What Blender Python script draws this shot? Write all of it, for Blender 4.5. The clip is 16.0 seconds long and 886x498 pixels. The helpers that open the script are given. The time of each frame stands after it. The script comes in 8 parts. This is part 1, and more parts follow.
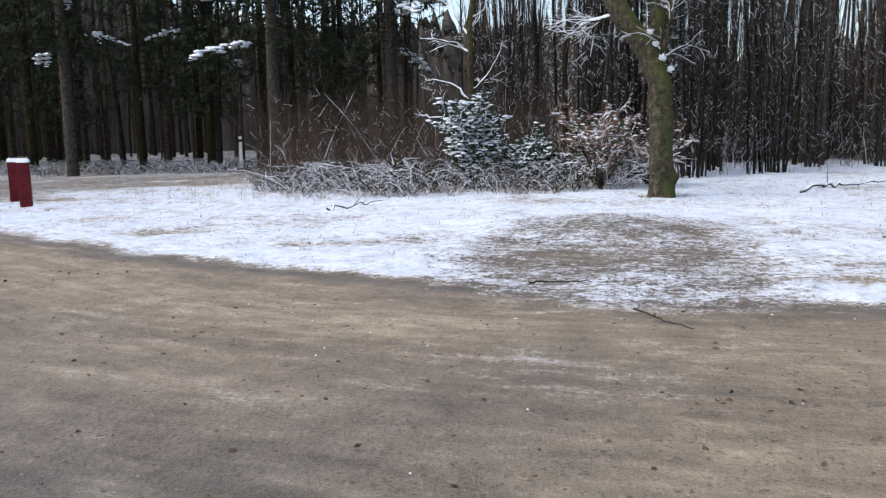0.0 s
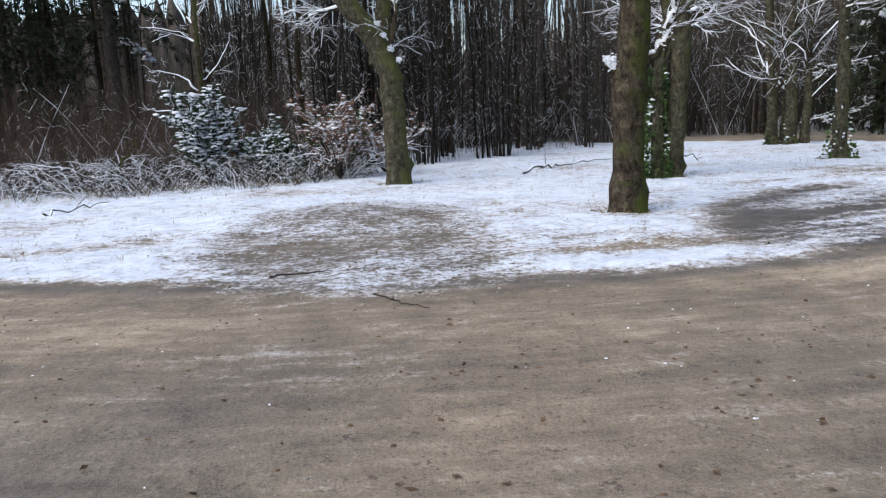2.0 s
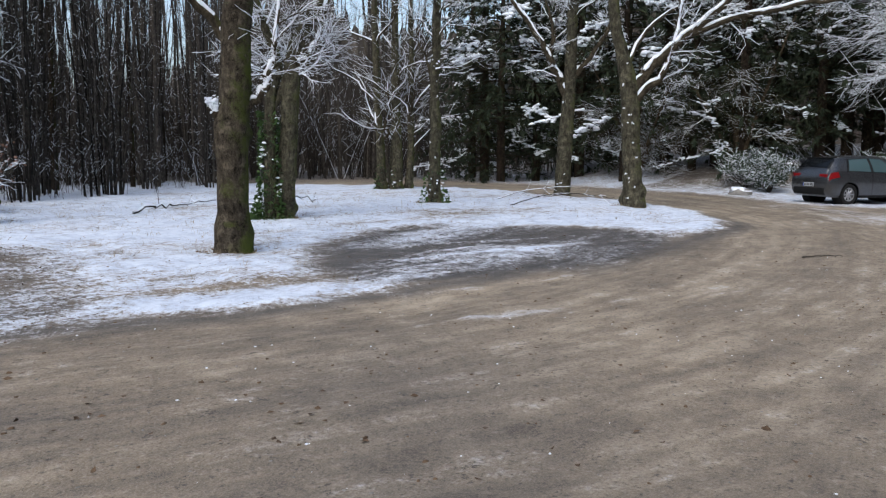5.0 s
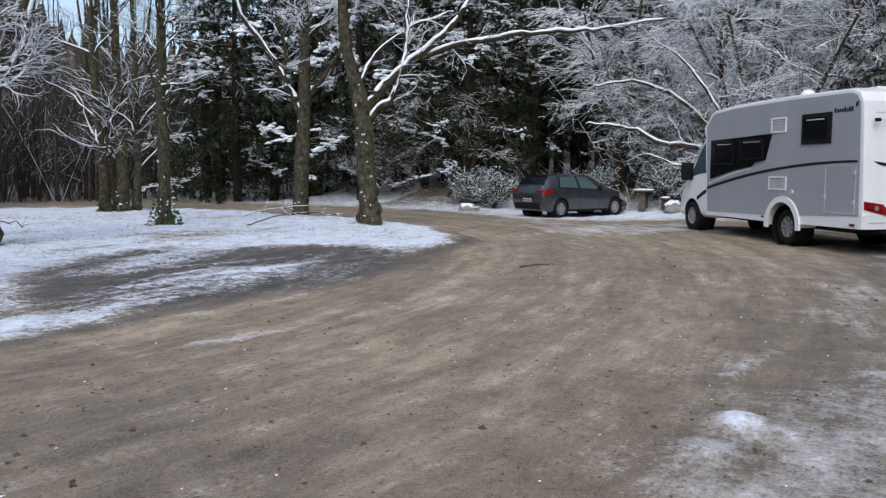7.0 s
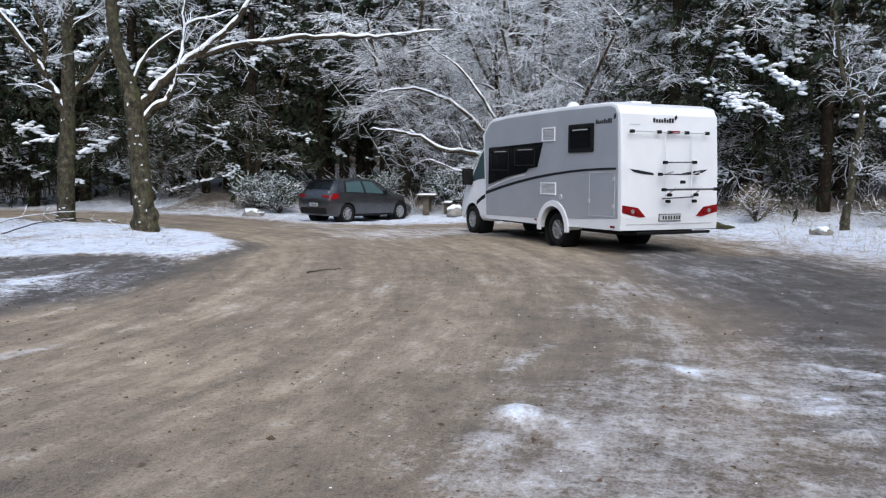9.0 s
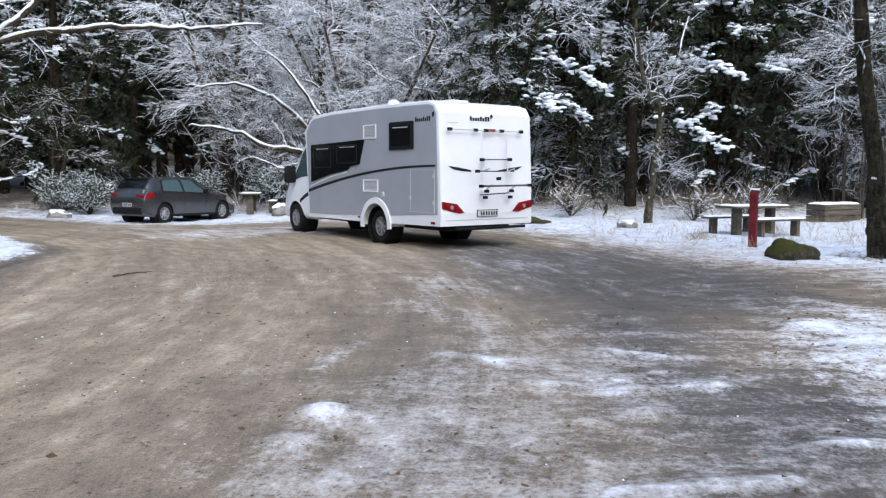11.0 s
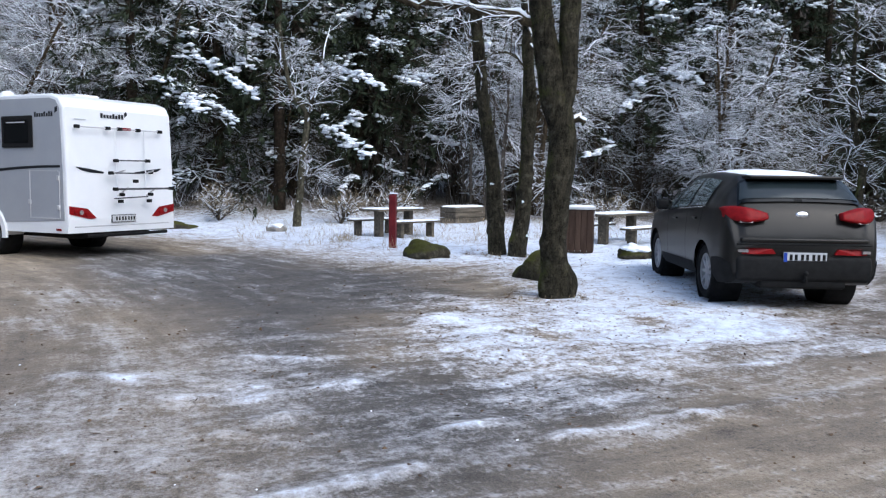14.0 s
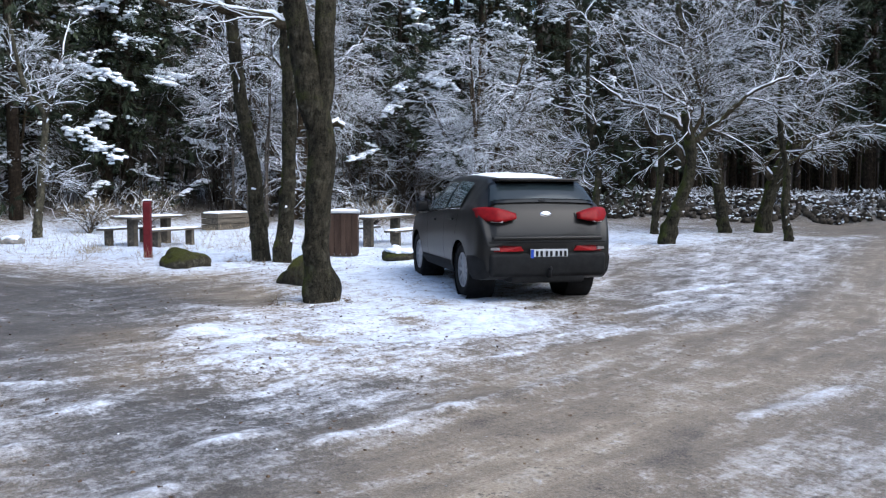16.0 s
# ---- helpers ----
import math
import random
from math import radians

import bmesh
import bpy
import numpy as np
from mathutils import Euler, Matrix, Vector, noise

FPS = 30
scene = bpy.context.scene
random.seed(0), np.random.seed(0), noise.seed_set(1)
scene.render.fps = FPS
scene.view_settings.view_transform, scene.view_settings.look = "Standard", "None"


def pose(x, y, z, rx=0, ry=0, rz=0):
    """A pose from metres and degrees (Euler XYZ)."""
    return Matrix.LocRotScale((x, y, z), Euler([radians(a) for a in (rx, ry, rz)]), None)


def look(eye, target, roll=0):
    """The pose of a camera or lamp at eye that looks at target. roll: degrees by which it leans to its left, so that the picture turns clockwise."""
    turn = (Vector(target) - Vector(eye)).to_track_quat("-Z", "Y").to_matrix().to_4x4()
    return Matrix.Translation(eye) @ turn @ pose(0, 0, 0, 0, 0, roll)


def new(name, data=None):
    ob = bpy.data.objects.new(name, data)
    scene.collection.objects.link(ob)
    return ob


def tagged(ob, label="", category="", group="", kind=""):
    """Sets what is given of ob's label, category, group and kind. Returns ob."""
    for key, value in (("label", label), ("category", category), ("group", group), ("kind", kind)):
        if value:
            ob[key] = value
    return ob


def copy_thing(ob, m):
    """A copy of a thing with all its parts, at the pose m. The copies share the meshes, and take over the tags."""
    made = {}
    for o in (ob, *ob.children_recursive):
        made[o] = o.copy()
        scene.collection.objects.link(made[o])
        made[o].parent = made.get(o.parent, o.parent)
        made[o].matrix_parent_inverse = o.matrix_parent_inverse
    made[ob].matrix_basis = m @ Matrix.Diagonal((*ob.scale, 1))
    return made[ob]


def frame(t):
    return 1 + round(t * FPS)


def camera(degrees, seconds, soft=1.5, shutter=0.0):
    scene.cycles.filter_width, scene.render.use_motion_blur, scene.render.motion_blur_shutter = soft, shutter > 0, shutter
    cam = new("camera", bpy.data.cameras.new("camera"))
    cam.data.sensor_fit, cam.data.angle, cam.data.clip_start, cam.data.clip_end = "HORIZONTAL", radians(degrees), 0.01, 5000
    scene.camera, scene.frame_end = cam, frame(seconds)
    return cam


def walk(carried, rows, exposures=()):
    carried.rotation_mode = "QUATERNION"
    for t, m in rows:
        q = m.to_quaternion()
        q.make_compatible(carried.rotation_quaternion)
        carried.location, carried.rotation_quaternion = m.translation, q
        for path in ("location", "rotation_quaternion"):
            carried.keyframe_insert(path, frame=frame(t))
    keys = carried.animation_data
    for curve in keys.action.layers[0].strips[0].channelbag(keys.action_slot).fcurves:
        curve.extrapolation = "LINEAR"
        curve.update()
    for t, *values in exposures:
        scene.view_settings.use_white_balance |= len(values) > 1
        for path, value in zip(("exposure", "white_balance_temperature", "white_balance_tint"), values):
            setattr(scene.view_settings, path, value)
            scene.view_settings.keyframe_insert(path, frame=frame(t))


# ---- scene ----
cam = camera(57.15, 16.0, soft=1.25)
# seconds, eye x y z, yaw, pitch, lean
ROWS = [
    (0.0, -0.055, 0.130, 1.556, 3.01, -8.22, -1.13),
    (0.5, -0.031, 0.125, 1.564, -1.13, -8.47, -1.21),
    (1.0, 0.002, 0.118, 1.562, -5.37, -8.85, -1.47),
    (1.5, 0.032, 0.115, 1.557, -10.17, -9.20, -1.78),
    (2.0, 0.042, 0.107, 1.549, -14.69, -9.38, -2.48),
    (2.5, 0.059, 0.100, 1.546, -19.61, -10.02, -3.25),
    (3.0, 0.116, 0.071, 1.549, -24.38, -10.48, -2.94),
    (3.5, 0.180, 0.024, 1.559, -28.25, -10.27, -1.73),
    (6.0, 0.370, -0.305, 1.556, -48.83, -5.38, -0.11),
    (6.5, 0.378, -0.312, 1.556, -53.28, -5.54, -0.08),
    (7.0, 0.396, -0.313, 1.551, -58.37, -5.72, -0.06),
    (7.5, 0.406, -0.314, 1.558, -62.55, -5.72, 0.21),
    (8.0, 0.409, -0.314, 1.553, -65.79, -5.54, 0.32),
    (8.5, 0.407, -0.313, 1.554, -69.68, -5.31, 0.47),
    (9.0, 0.408, -0.312, 1.551, -73.33, -5.35, 0.36),
    (9.5, 0.399, -0.330, 1.546, -77.24, -5.75, -0.12),
    (12.0, 0.561, -0.594, 1.534, -91.15, -4.66, 0.65),
    (12.5, 0.585, -0.604, 1.533, -95.69, -4.54, 0.57),
    (13.0, 0.578, -0.617, 1.531, -100.28, -4.80, 0.54),
    (13.5, 0.569, -0.637, 1.527, -104.41, -5.24, 0.62),
    (14.0, 0.540, -0.647, 1.534, -109.14, -4.94, 0.84),
    (14.5, 0.524, -0.663, 1.539, -113.12, -4.58, 0.79),
    (15.0, 0.523, -0.692, 1.540, -117.11, -4.55, 0.48),
    (15.5, 0.528, -0.716, 1.536, -121.81, -4.72, 0.44),
    (16.0, 0.500, -0.732, 1.538, -125.27, -4.51, 0.27),
]


def eye_pose(x, y, z, yaw, pitch, lean):
    return pose(x, y, z, 0, 0, yaw) @ pose(0, 0, 0, 90 + pitch) @ pose(0, 0, 0, 0, 0, lean)


walk(cam, [(row[0], eye_pose(*row[1:])) for row in ROWS],
     [(0.0, 0.9, 6420, 8.5), (1.5, 0.86, 6380, 8), (2.5, 0.71, 6320, 8), (3.5, 0.65, 6260, 8), (6.0, 0.53, 6200, 8), (7.0, 0.52, 6160, 8), (8.5, 0.64, 6120, 8), (9.5, 0.87, 6060, 8), (12.0, 1.02, 6000, 8), (13.5, 0.92, 5880, 8), (16.0, 1.12, 5780, 8)])
# ---- light ----
world = bpy.data.worlds.new("winter_sky")
scene.world = world
world.use_nodes = True
wn = world.node_tree
sky = wn.nodes.new("ShaderNodeTexSky")
sky.sky_type, sky.sun_disc = "NISHITA", False
sky.sun_elevation, sky.sun_rotation = radians(48), radians(248)
sky.air_density, sky.dust_density, sky.ozone_density = 1.0, 2.5, 1.0
veil = wn.nodes.new("ShaderNodeHueSaturation")
veil.inputs["Saturation"].default_value = 0.85
wn.links.new(sky.outputs[0], veil.inputs["Color"])
wn.links.new(veil.outputs[0], wn.nodes["Background"].inputs[0])
wn.nodes["Background"].inputs[1].default_value = 0.15

sun = new("sun", bpy.data.lights.new("sun", "SUN"))
sun.data.energy, sun.data.angle, sun.data.color = 0.95, radians(60), (1.0, 0.96, 0.91)
sun.matrix_world = look((0, 0, 0), (0.62, 0.25, -0.743))
# ---- mesh helpers ----


def thing(name, label, category, group="", m=None, kind=""):
    ob = new(name)
    ob.empty_display_size = 0.2
    if m is not None:
        ob.matrix_basis = m
    return tagged(ob, label, category, group, kind)


def quads(name, verts, faces, smooth=True):
    """A mesh of four-sided faces from arrays."""
    me = bpy.data.meshes.new(name)
    verts, faces = np.asarray(verts, np.float32), np.asarray(faces, np.int32)
    me.vertices.add(len(verts))
    me.vertices.foreach_set("co", verts.ravel())
    me.loops.add(faces.size)
    me.loops.foreach_set("vertex_index", faces.ravel())
    me.polygons.add(len(faces))
    me.polygons.foreach_set("loop_start", np.arange(len(faces), dtype=np.int32) * 4)
    me.polygons.foreach_set("use_smooth", np.full(len(faces), smooth))
    me.update(calc_edges=True)
    return me


def part(name, data, material, parent=None, label="", m=None, smooth=False):
    """One mesh object, from a bmesh or a mesh, under a thing or a part."""
    if isinstance(data, bmesh.types.BMesh):
        me = bpy.data.meshes.new(name)
        bmesh.ops.recalc_face_normals(data, faces=data.faces)
        for f in data.faces:
            f.smooth = smooth
        data.to_mesh(me)
        data.free()
    else:
        me = data
    if not me.materials:
        me.materials.append(material)
    ob = new(name, me)
    if parent is not None:
        ob.parent = parent
    if m is not None:
        ob.matrix_basis = m
    if label:
        ob["label"] = label
    return ob


def box(bm, x0, x1, y0, y1, z0, z1, bevel=0.0, m=None, segs=2):
    g = bmesh.ops.create_cube(bm, size=1.0)["verts"]
    bmesh.ops.scale(bm, vec=(x1 - x0, y1 - y0, z1 - z0), verts=g)
    bmesh.ops.translate(bm, vec=((x0 + x1) / 2, (y0 + y1) / 2, (z0 + z1) / 2), verts=g)
    if bevel > 0:
        es = list({e for v in g for e in v.link_edges})
        r = bmesh.ops.bevel(bm, geom=es, offset=bevel, segments=segs, affect="EDGES", profile=0.5)
        g = list({v for f in r["faces"] for v in f.verts} | {v for v in g if v.is_valid})
    if m is not None:
        bmesh.ops.transform(bm, matrix=m, verts=g)
    return g


def rod(bm, a, b, r0, r1=None, sides=8, caps=True):
    a, b = Vector(a), Vector(b)
    d = b - a
    m = Matrix.Translation((a + b) / 2) @ d.to_track_quat("Z", "Y").to_matrix().to_4x4()
    bmesh.ops.create_cone(bm, cap_ends=caps, segments=sides, radius1=r0, radius2=r0 if r1 is None else r1, depth=d.length, matrix=m)


def ring_lathe(bm, profile, sides, m):
    """Turn a profile of (radius, height) pairs round the z axis of m."""
    rows = []
    for r, h in profile:
        rows.append([bm.verts.new(m @ Vector((r * math.cos(2 * math.pi * k / sides), r * math.sin(2 * math.pi * k / sides), h))) for k in range(sides)])
    for a, b in zip(rows, rows[1:]):
        for k in range(sides):
            bm.faces.new((a[k], a[(k + 1) % sides], b[(k + 1) % sides], b[k]))
    return rows


def plate(bm, pts, thick, m=None):
    """A flat outline in x, z (y towards -), made thick along y."""
    front = [bm.verts.new((x, 0, z)) for x, z in pts]
    back = [bm.verts.new((x, thick, z)) for x, z in pts]
    bm.faces.new(front)
    bm.faces.new(back[::-1])
    n = len(pts)
    for k in range(n):
        bm.faces.new((front[k], back[k], back[(k + 1) % n], front[(k + 1) % n]))
    if m is not None:
        bmesh.ops.transform(bm, matrix=m, verts=front + back)


def lump(name, size, seed, bumps=0.18, subdiv=4):
    """A stone-like mesh, standing on z = 0."""
    bm = bmesh.new()
    bmesh.ops.create_icosphere(bm, subdivisions=subdiv, radius=1.0)
    off = Vector((seed * 3.7, seed * 1.3, seed * 2.1))
    for v in bm.verts:
        d = 1 + bumps * noise.noise(v.co * 1.3 + off) * 2 + bumps * 0.6 * noise.noise(v.co * 3.1 + off) + bumps * 0.3 * noise.noise(v.co * 7.3 + off)
        v.co = Vector((v.co.x * d * size[0], v.co.y * d * size[1], v.co.z * d * size[2]))
        v.co.z = max(v.co.z, -size[2] * 0.35) + size[2] * 0.25
    return bm


# ---- branches ----


def unit(a):
    return a / np.maximum(np.linalg.norm(a, axis=-1, keepdims=True), 1e-9)


def sprout(rng, pts, rad, n, span, length, angle, count=5, up=0.1, wobble=0.25, thin=0.6, tip=0.2, shrink=0.6, droop=0.0, level=1.0):
    """n side branches on each branch; all branches of a level have the same number of points."""
    N, P, _ = pts.shape
    t = rng.uniform(span[0], span[1], (N, n))
    s = t * (P - 1)
    i = np.minimum(s.astype(int), P - 2)
    f = (s - i)[..., None]
    rows = np.arange(N)[:, None]
    a, b = pts[rows, i], pts[rows, i + 1]
    base, along = a * (1 - f) + b * f, unit(b - a)
    r = (rad[rows, i] * (1 - f[..., 0]) + rad[rows, i + 1] * f[..., 0]).reshape(-1)
    side = rng.normal(size=(N, n, 3))
    side = unit(side - (side * along).sum(-1, keepdims=True) * along)
    ang = np.radians(rng.uniform(angle[0], angle[1], (N, n)))[..., None]
    way = unit(along * np.cos(ang) + side * np.sin(ang) + np.array([0, 0, up])).reshape(-1, 3)
    way = unit(way * np.array([1, 1, level]))
    size = (rng.uniform(length[0], length[1], (N, n)) * (1 - shrink * t)).reshape(-1)
    base = base.reshape(-1, 3)
    M = len(base)
    out = np.empty((M, count, 3))
    out[:, 0] = base
    step = (size / (count - 1))[:, None]
    for k in range(1, count):
        way = unit(way + rng.normal(size=(M, 3)) * wobble + np.array([0, 0, up * 0.3 - droop]))
        out[:, k] = out[:, k - 1] + way * step
    r0 = np.minimum(r * thin, size * 0.015 + 0.002)
    radii = r0[:, None] * np.linspace(1, tip, count)[None]
    return out, radii


def tubes(levels):
    """Vertices and faces of levels of (points, radii, sides)."""
    allv, allf, base = [], [], 0
    for pts, rad, k in levels:
        N, P, _ = pts.shape
        if N == 0:
            continue
        tang = np.empty_like(pts)
        tang[:, 1:-1] = pts[:, 2:] - pts[:, :-2] if P > 2 else tang[:, 1:-1]
        tang[:, 0], tang[:, -1] = pts[:, 1] - pts[:, 0], pts[:, -1] - pts[:, -2]
        tang = unit(tang)
        mean = unit(tang.mean(1))
        ref = np.where(np.abs(mean[:, 2:3]) > 0.8, np.array([[1.0, 0, 0]]), np.array([[0, 0, 1.0]]))
        e1 = unit(np.cross(tang, ref[:, None, :]))
        e2 = np.cross(tang, e1)
        ang = np.arange(k) * 2 * np.pi / k
        v = pts[:, :, None] + rad[:, :, None, None] * (np.cos(ang)[:, None] * e1[:, :, None] + np.sin(ang)[:, None] * e2[:, :, None])
        n, p, q = np.meshgrid(np.arange(N), np.arange(P - 1), np.arange(k), indexing="ij")
        at = lambda pp, qq: base + (n * P + pp) * k + qq % k
        f = np.stack([at(p, q), at(p, q + 1), at(p + 1, q + 1), at(p + 1, q)], -1).reshape(-1, 4)
        allv.append(v.reshape(-1, 3))
        allf.append(f)
        base += N * P * k
    if not allv:
        return np.zeros((0, 3)), np.zeros((0, 4), int)
    return np.concatenate(allv), np.concatenate(allf)


def snow_on(rng, levels, depth=0.012, share=1.0, steep=0.8, wind=0.35):
    """Snow lying along the upper and windward side of the branches that are not too steep."""
    out = []
    for pts, rad, k in levels:
        way = unit(pts[:, -1] - pts[:, 0])
        keep = (np.abs(way[:, 2]) < steep) & (rng.random(len(pts)) < share)
        p, r = pts[keep].copy(), rad[keep]
        if not len(p):
            continue
        d = depth * rng.uniform(0.5, 1.3, (len(p), 1)) * rng.uniform(0.35, 1.3, r.shape)
        d[:, -1] *= 0.5
        off = np.array([-wind, -wind, 1.0]) / math.sqrt(1 + 2 * wind * wind)
        p += off * (r * rng.uniform(0.6, 0.8, r.shape) + d * 0.45)[..., None]
        cap = np.minimum(r, 0.03 + 0.3 * r)
        p += off * ((r - cap) * 0.7)[..., None]
        out.append((p, cap * rng.uniform(0.4, 0.85, r.shape) + d * 0.5, max(3, min(k, 5))))
    return tubes(out)


def merge(*meshes):
    vs, fs, n = [], [], 0
    for v, f in meshes:
        vs.append(v)
        fs.append(f + n)
        n += len(v)
    return np.concatenate(vs), np.concatenate(fs)


def cards(rng, centres, ways, length, width, flat=0.5):
    """Leaf blades: small folded four-sided blades at the centres, pointing along the ways."""
    M = len(centres)
    w = unit(ways)
    side = rng.normal(size=(M, 3)) * np.array([1, 1, flat])
    side = unit(side - (side * w).sum(1, keepdims=True) * w)
    L, W = length * rng.uniform(0.6, 1.3, (M, 1)), width * rng.uniform(0.6, 1.3, (M, 1))
    sag = np.cross(w, side) * W * 0.3
    v = np.stack([centres, centres + w * L * 0.5 + side * W + sag, centres + w * L, centres + w * L * 0.5 - side * W + sag], 1)
    return v.reshape(-1, 3), np.arange(M * 4).reshape(-1, 4)


def along(rng, pts, n):
    """n random places, and the way there, on each branch."""
    N, P, _ = pts.shape
    s = rng.uniform(0.1, 1, (N, n)) * (P - 1)
    i = np.minimum(s.astype(int), P - 2)
    f = (s - i)[..., None]
    rows = np.arange(N)[:, None]
    a, b = pts[rows, i], pts[rows, i + 1]
    return (a * (1 - f) + b * f).reshape(-1, 3), unit(b - a).reshape(-1, 3)


def blobs(rng, centres, sizes):
    """Flattened lumps of snow."""
    u = np.array([(0, 0, 1.0)] * 6 + [(0.75 * math.cos(a), 0.75 * math.sin(a), 0.62) for a in np.arange(6) * math.pi / 3] + [(math.cos(a), math.sin(a), 0.0) for a in np.arange(6) * math.pi / 3] + [(0.6 * math.cos(a), 0.6 * math.sin(a), -0.5) for a in np.arange(6) * math.pi / 3])
    M = len(centres)
    jit = rng.uniform(0.7, 1.25, (M, 24, 1))
    jit[:, :6] = jit[:, :1]
    v = centres[:, None] + u[None] * jit * sizes[:, None]
    f = [(r * 6 + k, r * 6 + (k + 1) % 6, (r + 1) * 6 + (k + 1) % 6, (r + 1) * 6 + k) for r in range(3) for k in range(6)]
    f = np.array(f)[None] + (np.arange(M) * 24)[:, None, None]
    return v.reshape(-1, 3), f.reshape(-1, 4)
# ---- materials ----


def nodes_of(name):
    m = bpy.data.materials.new(name)
    m.use_nodes = True
    return m, m.node_tree.nodes, m.node_tree.links, m.node_tree.nodes["Principled BSDF"]


def noise_node(n, l, scale, detail=4.0, rough=0.6, coord="Object", stretch=(1, 1, 1), src=None):
    tc = n.new("ShaderNodeTexCoord")
    mp = n.new("ShaderNodeMapping")
    mp.inputs["Scale"].default_value = stretch
    l.new(src if src is not None else tc.outputs[coord], mp.inputs[0])
    t = n.new("ShaderNodeTexNoise")
    t.inputs["Scale"].default_value, t.inputs["Detail"].default_value, t.inputs["Roughness"].default_value = scale, detail, rough
    l.new(mp.outputs[0], t.inputs["Vector"])
    return t.outputs["Fac"]


def ramp(n, l, fac, stops):
    r = n.new("ShaderNodeValToRGB")
    e = r.color_ramp.elements
    while len(e) < len(stops):
        e.new(0.5)
    for k, (p, c) in enumerate(stops):
        e[k].position, e[k].color = p, (*c, 1) if len(c) == 3 else c
    l.new(fac, r.inputs[0])
    return r.outputs[0]


def blend(n, l, fac, a, b, mode="MIX"):
    m = n.new("ShaderNodeMix")
    m.data_type, m.blend_type = "RGBA", mode
    for v, k in ((fac, 0), (a, 6), (b, 7)):
        if hasattr(v, "is_linked"):
            l.new(v, m.inputs[k])
        else:
            m.inputs[k].default_value = v if k == 0 else (*v, 1)
    return m.outputs[2]


def calc(n, l, op, a, b=0.0, c=0.0, clamp=False):
    m = n.new("ShaderNodeMath")
    m.operation, m.use_clamp = op, clamp
    for k, v in enumerate((a, b, c)):
        if hasattr(v, "is_linked"):
            l.new(v, m.inputs[k])
        else:
            m.inputs[k].default_value = v
    return m.outputs[0]


def bump(n, l, bsdf, height, strength=0.4, distance=0.01):
    b = n.new("ShaderNodeBump")
    b.inputs["Strength"].default_value, b.inputs["Distance"].default_value = strength, distance
    l.new(height, b.inputs["Height"])
    l.new(b.outputs[0], bsdf.inputs["Normal"])


def mat(name, dark, light, scale=8.0, fine=60.0, rough=0.75, metal=0.0, relief=0.3, dist=0.01, stretch=(1, 1, 1), vary=0.0, coat=0.0, gloss=None):
    """A surface with a coarse and a fine variation of colour and a fine relief."""
    m, n, l, b = nodes_of(name)
    co = noise_node(n, l, scale, 3, 0.55, stretch=stretch)
    fi = noise_node(n, l, fine, 3, 0.6, stretch=stretch)
    mixed = calc(n, l, "ADD", calc(n, l, "MULTIPLY", co, 0.65), calc(n, l, "MULTIPLY", fi, 0.35))
    col = ramp(n, l, mixed, [(0.36, dark), (0.64, light)])
    if vary:
        oi = n.new("ShaderNodeObjectInfo")
        geo = n.new("ShaderNodeNewGeometry")
        v = calc(n, l, "ADD", calc(n, l, "MULTIPLY", oi.outputs["Random"], 0.5), calc(n, l, "MULTIPLY", geo.outputs["Random Per Island"], 0.5))
        hs = n.new("ShaderNodeHueSaturation")
        l.new(calc(n, l, "MULTIPLY_ADD", v, 2 * vary, 1 - vary), hs.inputs["Value"])
        l.new(col, hs.inputs["Color"])
        col = hs.outputs[0]
    l.new(col, b.inputs["Base Color"])
    l.new(calc(n, l, "MULTIPLY_ADD", fi, 0.2, rough - 0.1, clamp=True), b.inputs["Roughness"])
    b.inputs["Metallic"].default_value = metal
    b.inputs["Specular IOR Level"].default_value = gloss if gloss is not None else 0.5 if coat or metal or rough < 0.45 else 0.15
    if coat:
        b.inputs["Coat Weight"].default_value, b.inputs["Coat Roughness"].default_value = coat, 0.06
    if relief:
        bump(n, l, b, mixed, relief, dist)
    return m


def glass(name, tint=(0.05, 0.06, 0.065), rough=0.04, gloss=0.6, clear=0.2):
    m, n, l, b = nodes_of(name)
    b.inputs["Base Color"].default_value = (*tint, 1)
    b.inputs["Roughness"].default_value = rough
    b.inputs["Transmission Weight"].default_value = clear
    b.inputs["Specular IOR Level"].default_value = gloss
    b.inputs["IOR"].default_value = 1.45
    return m


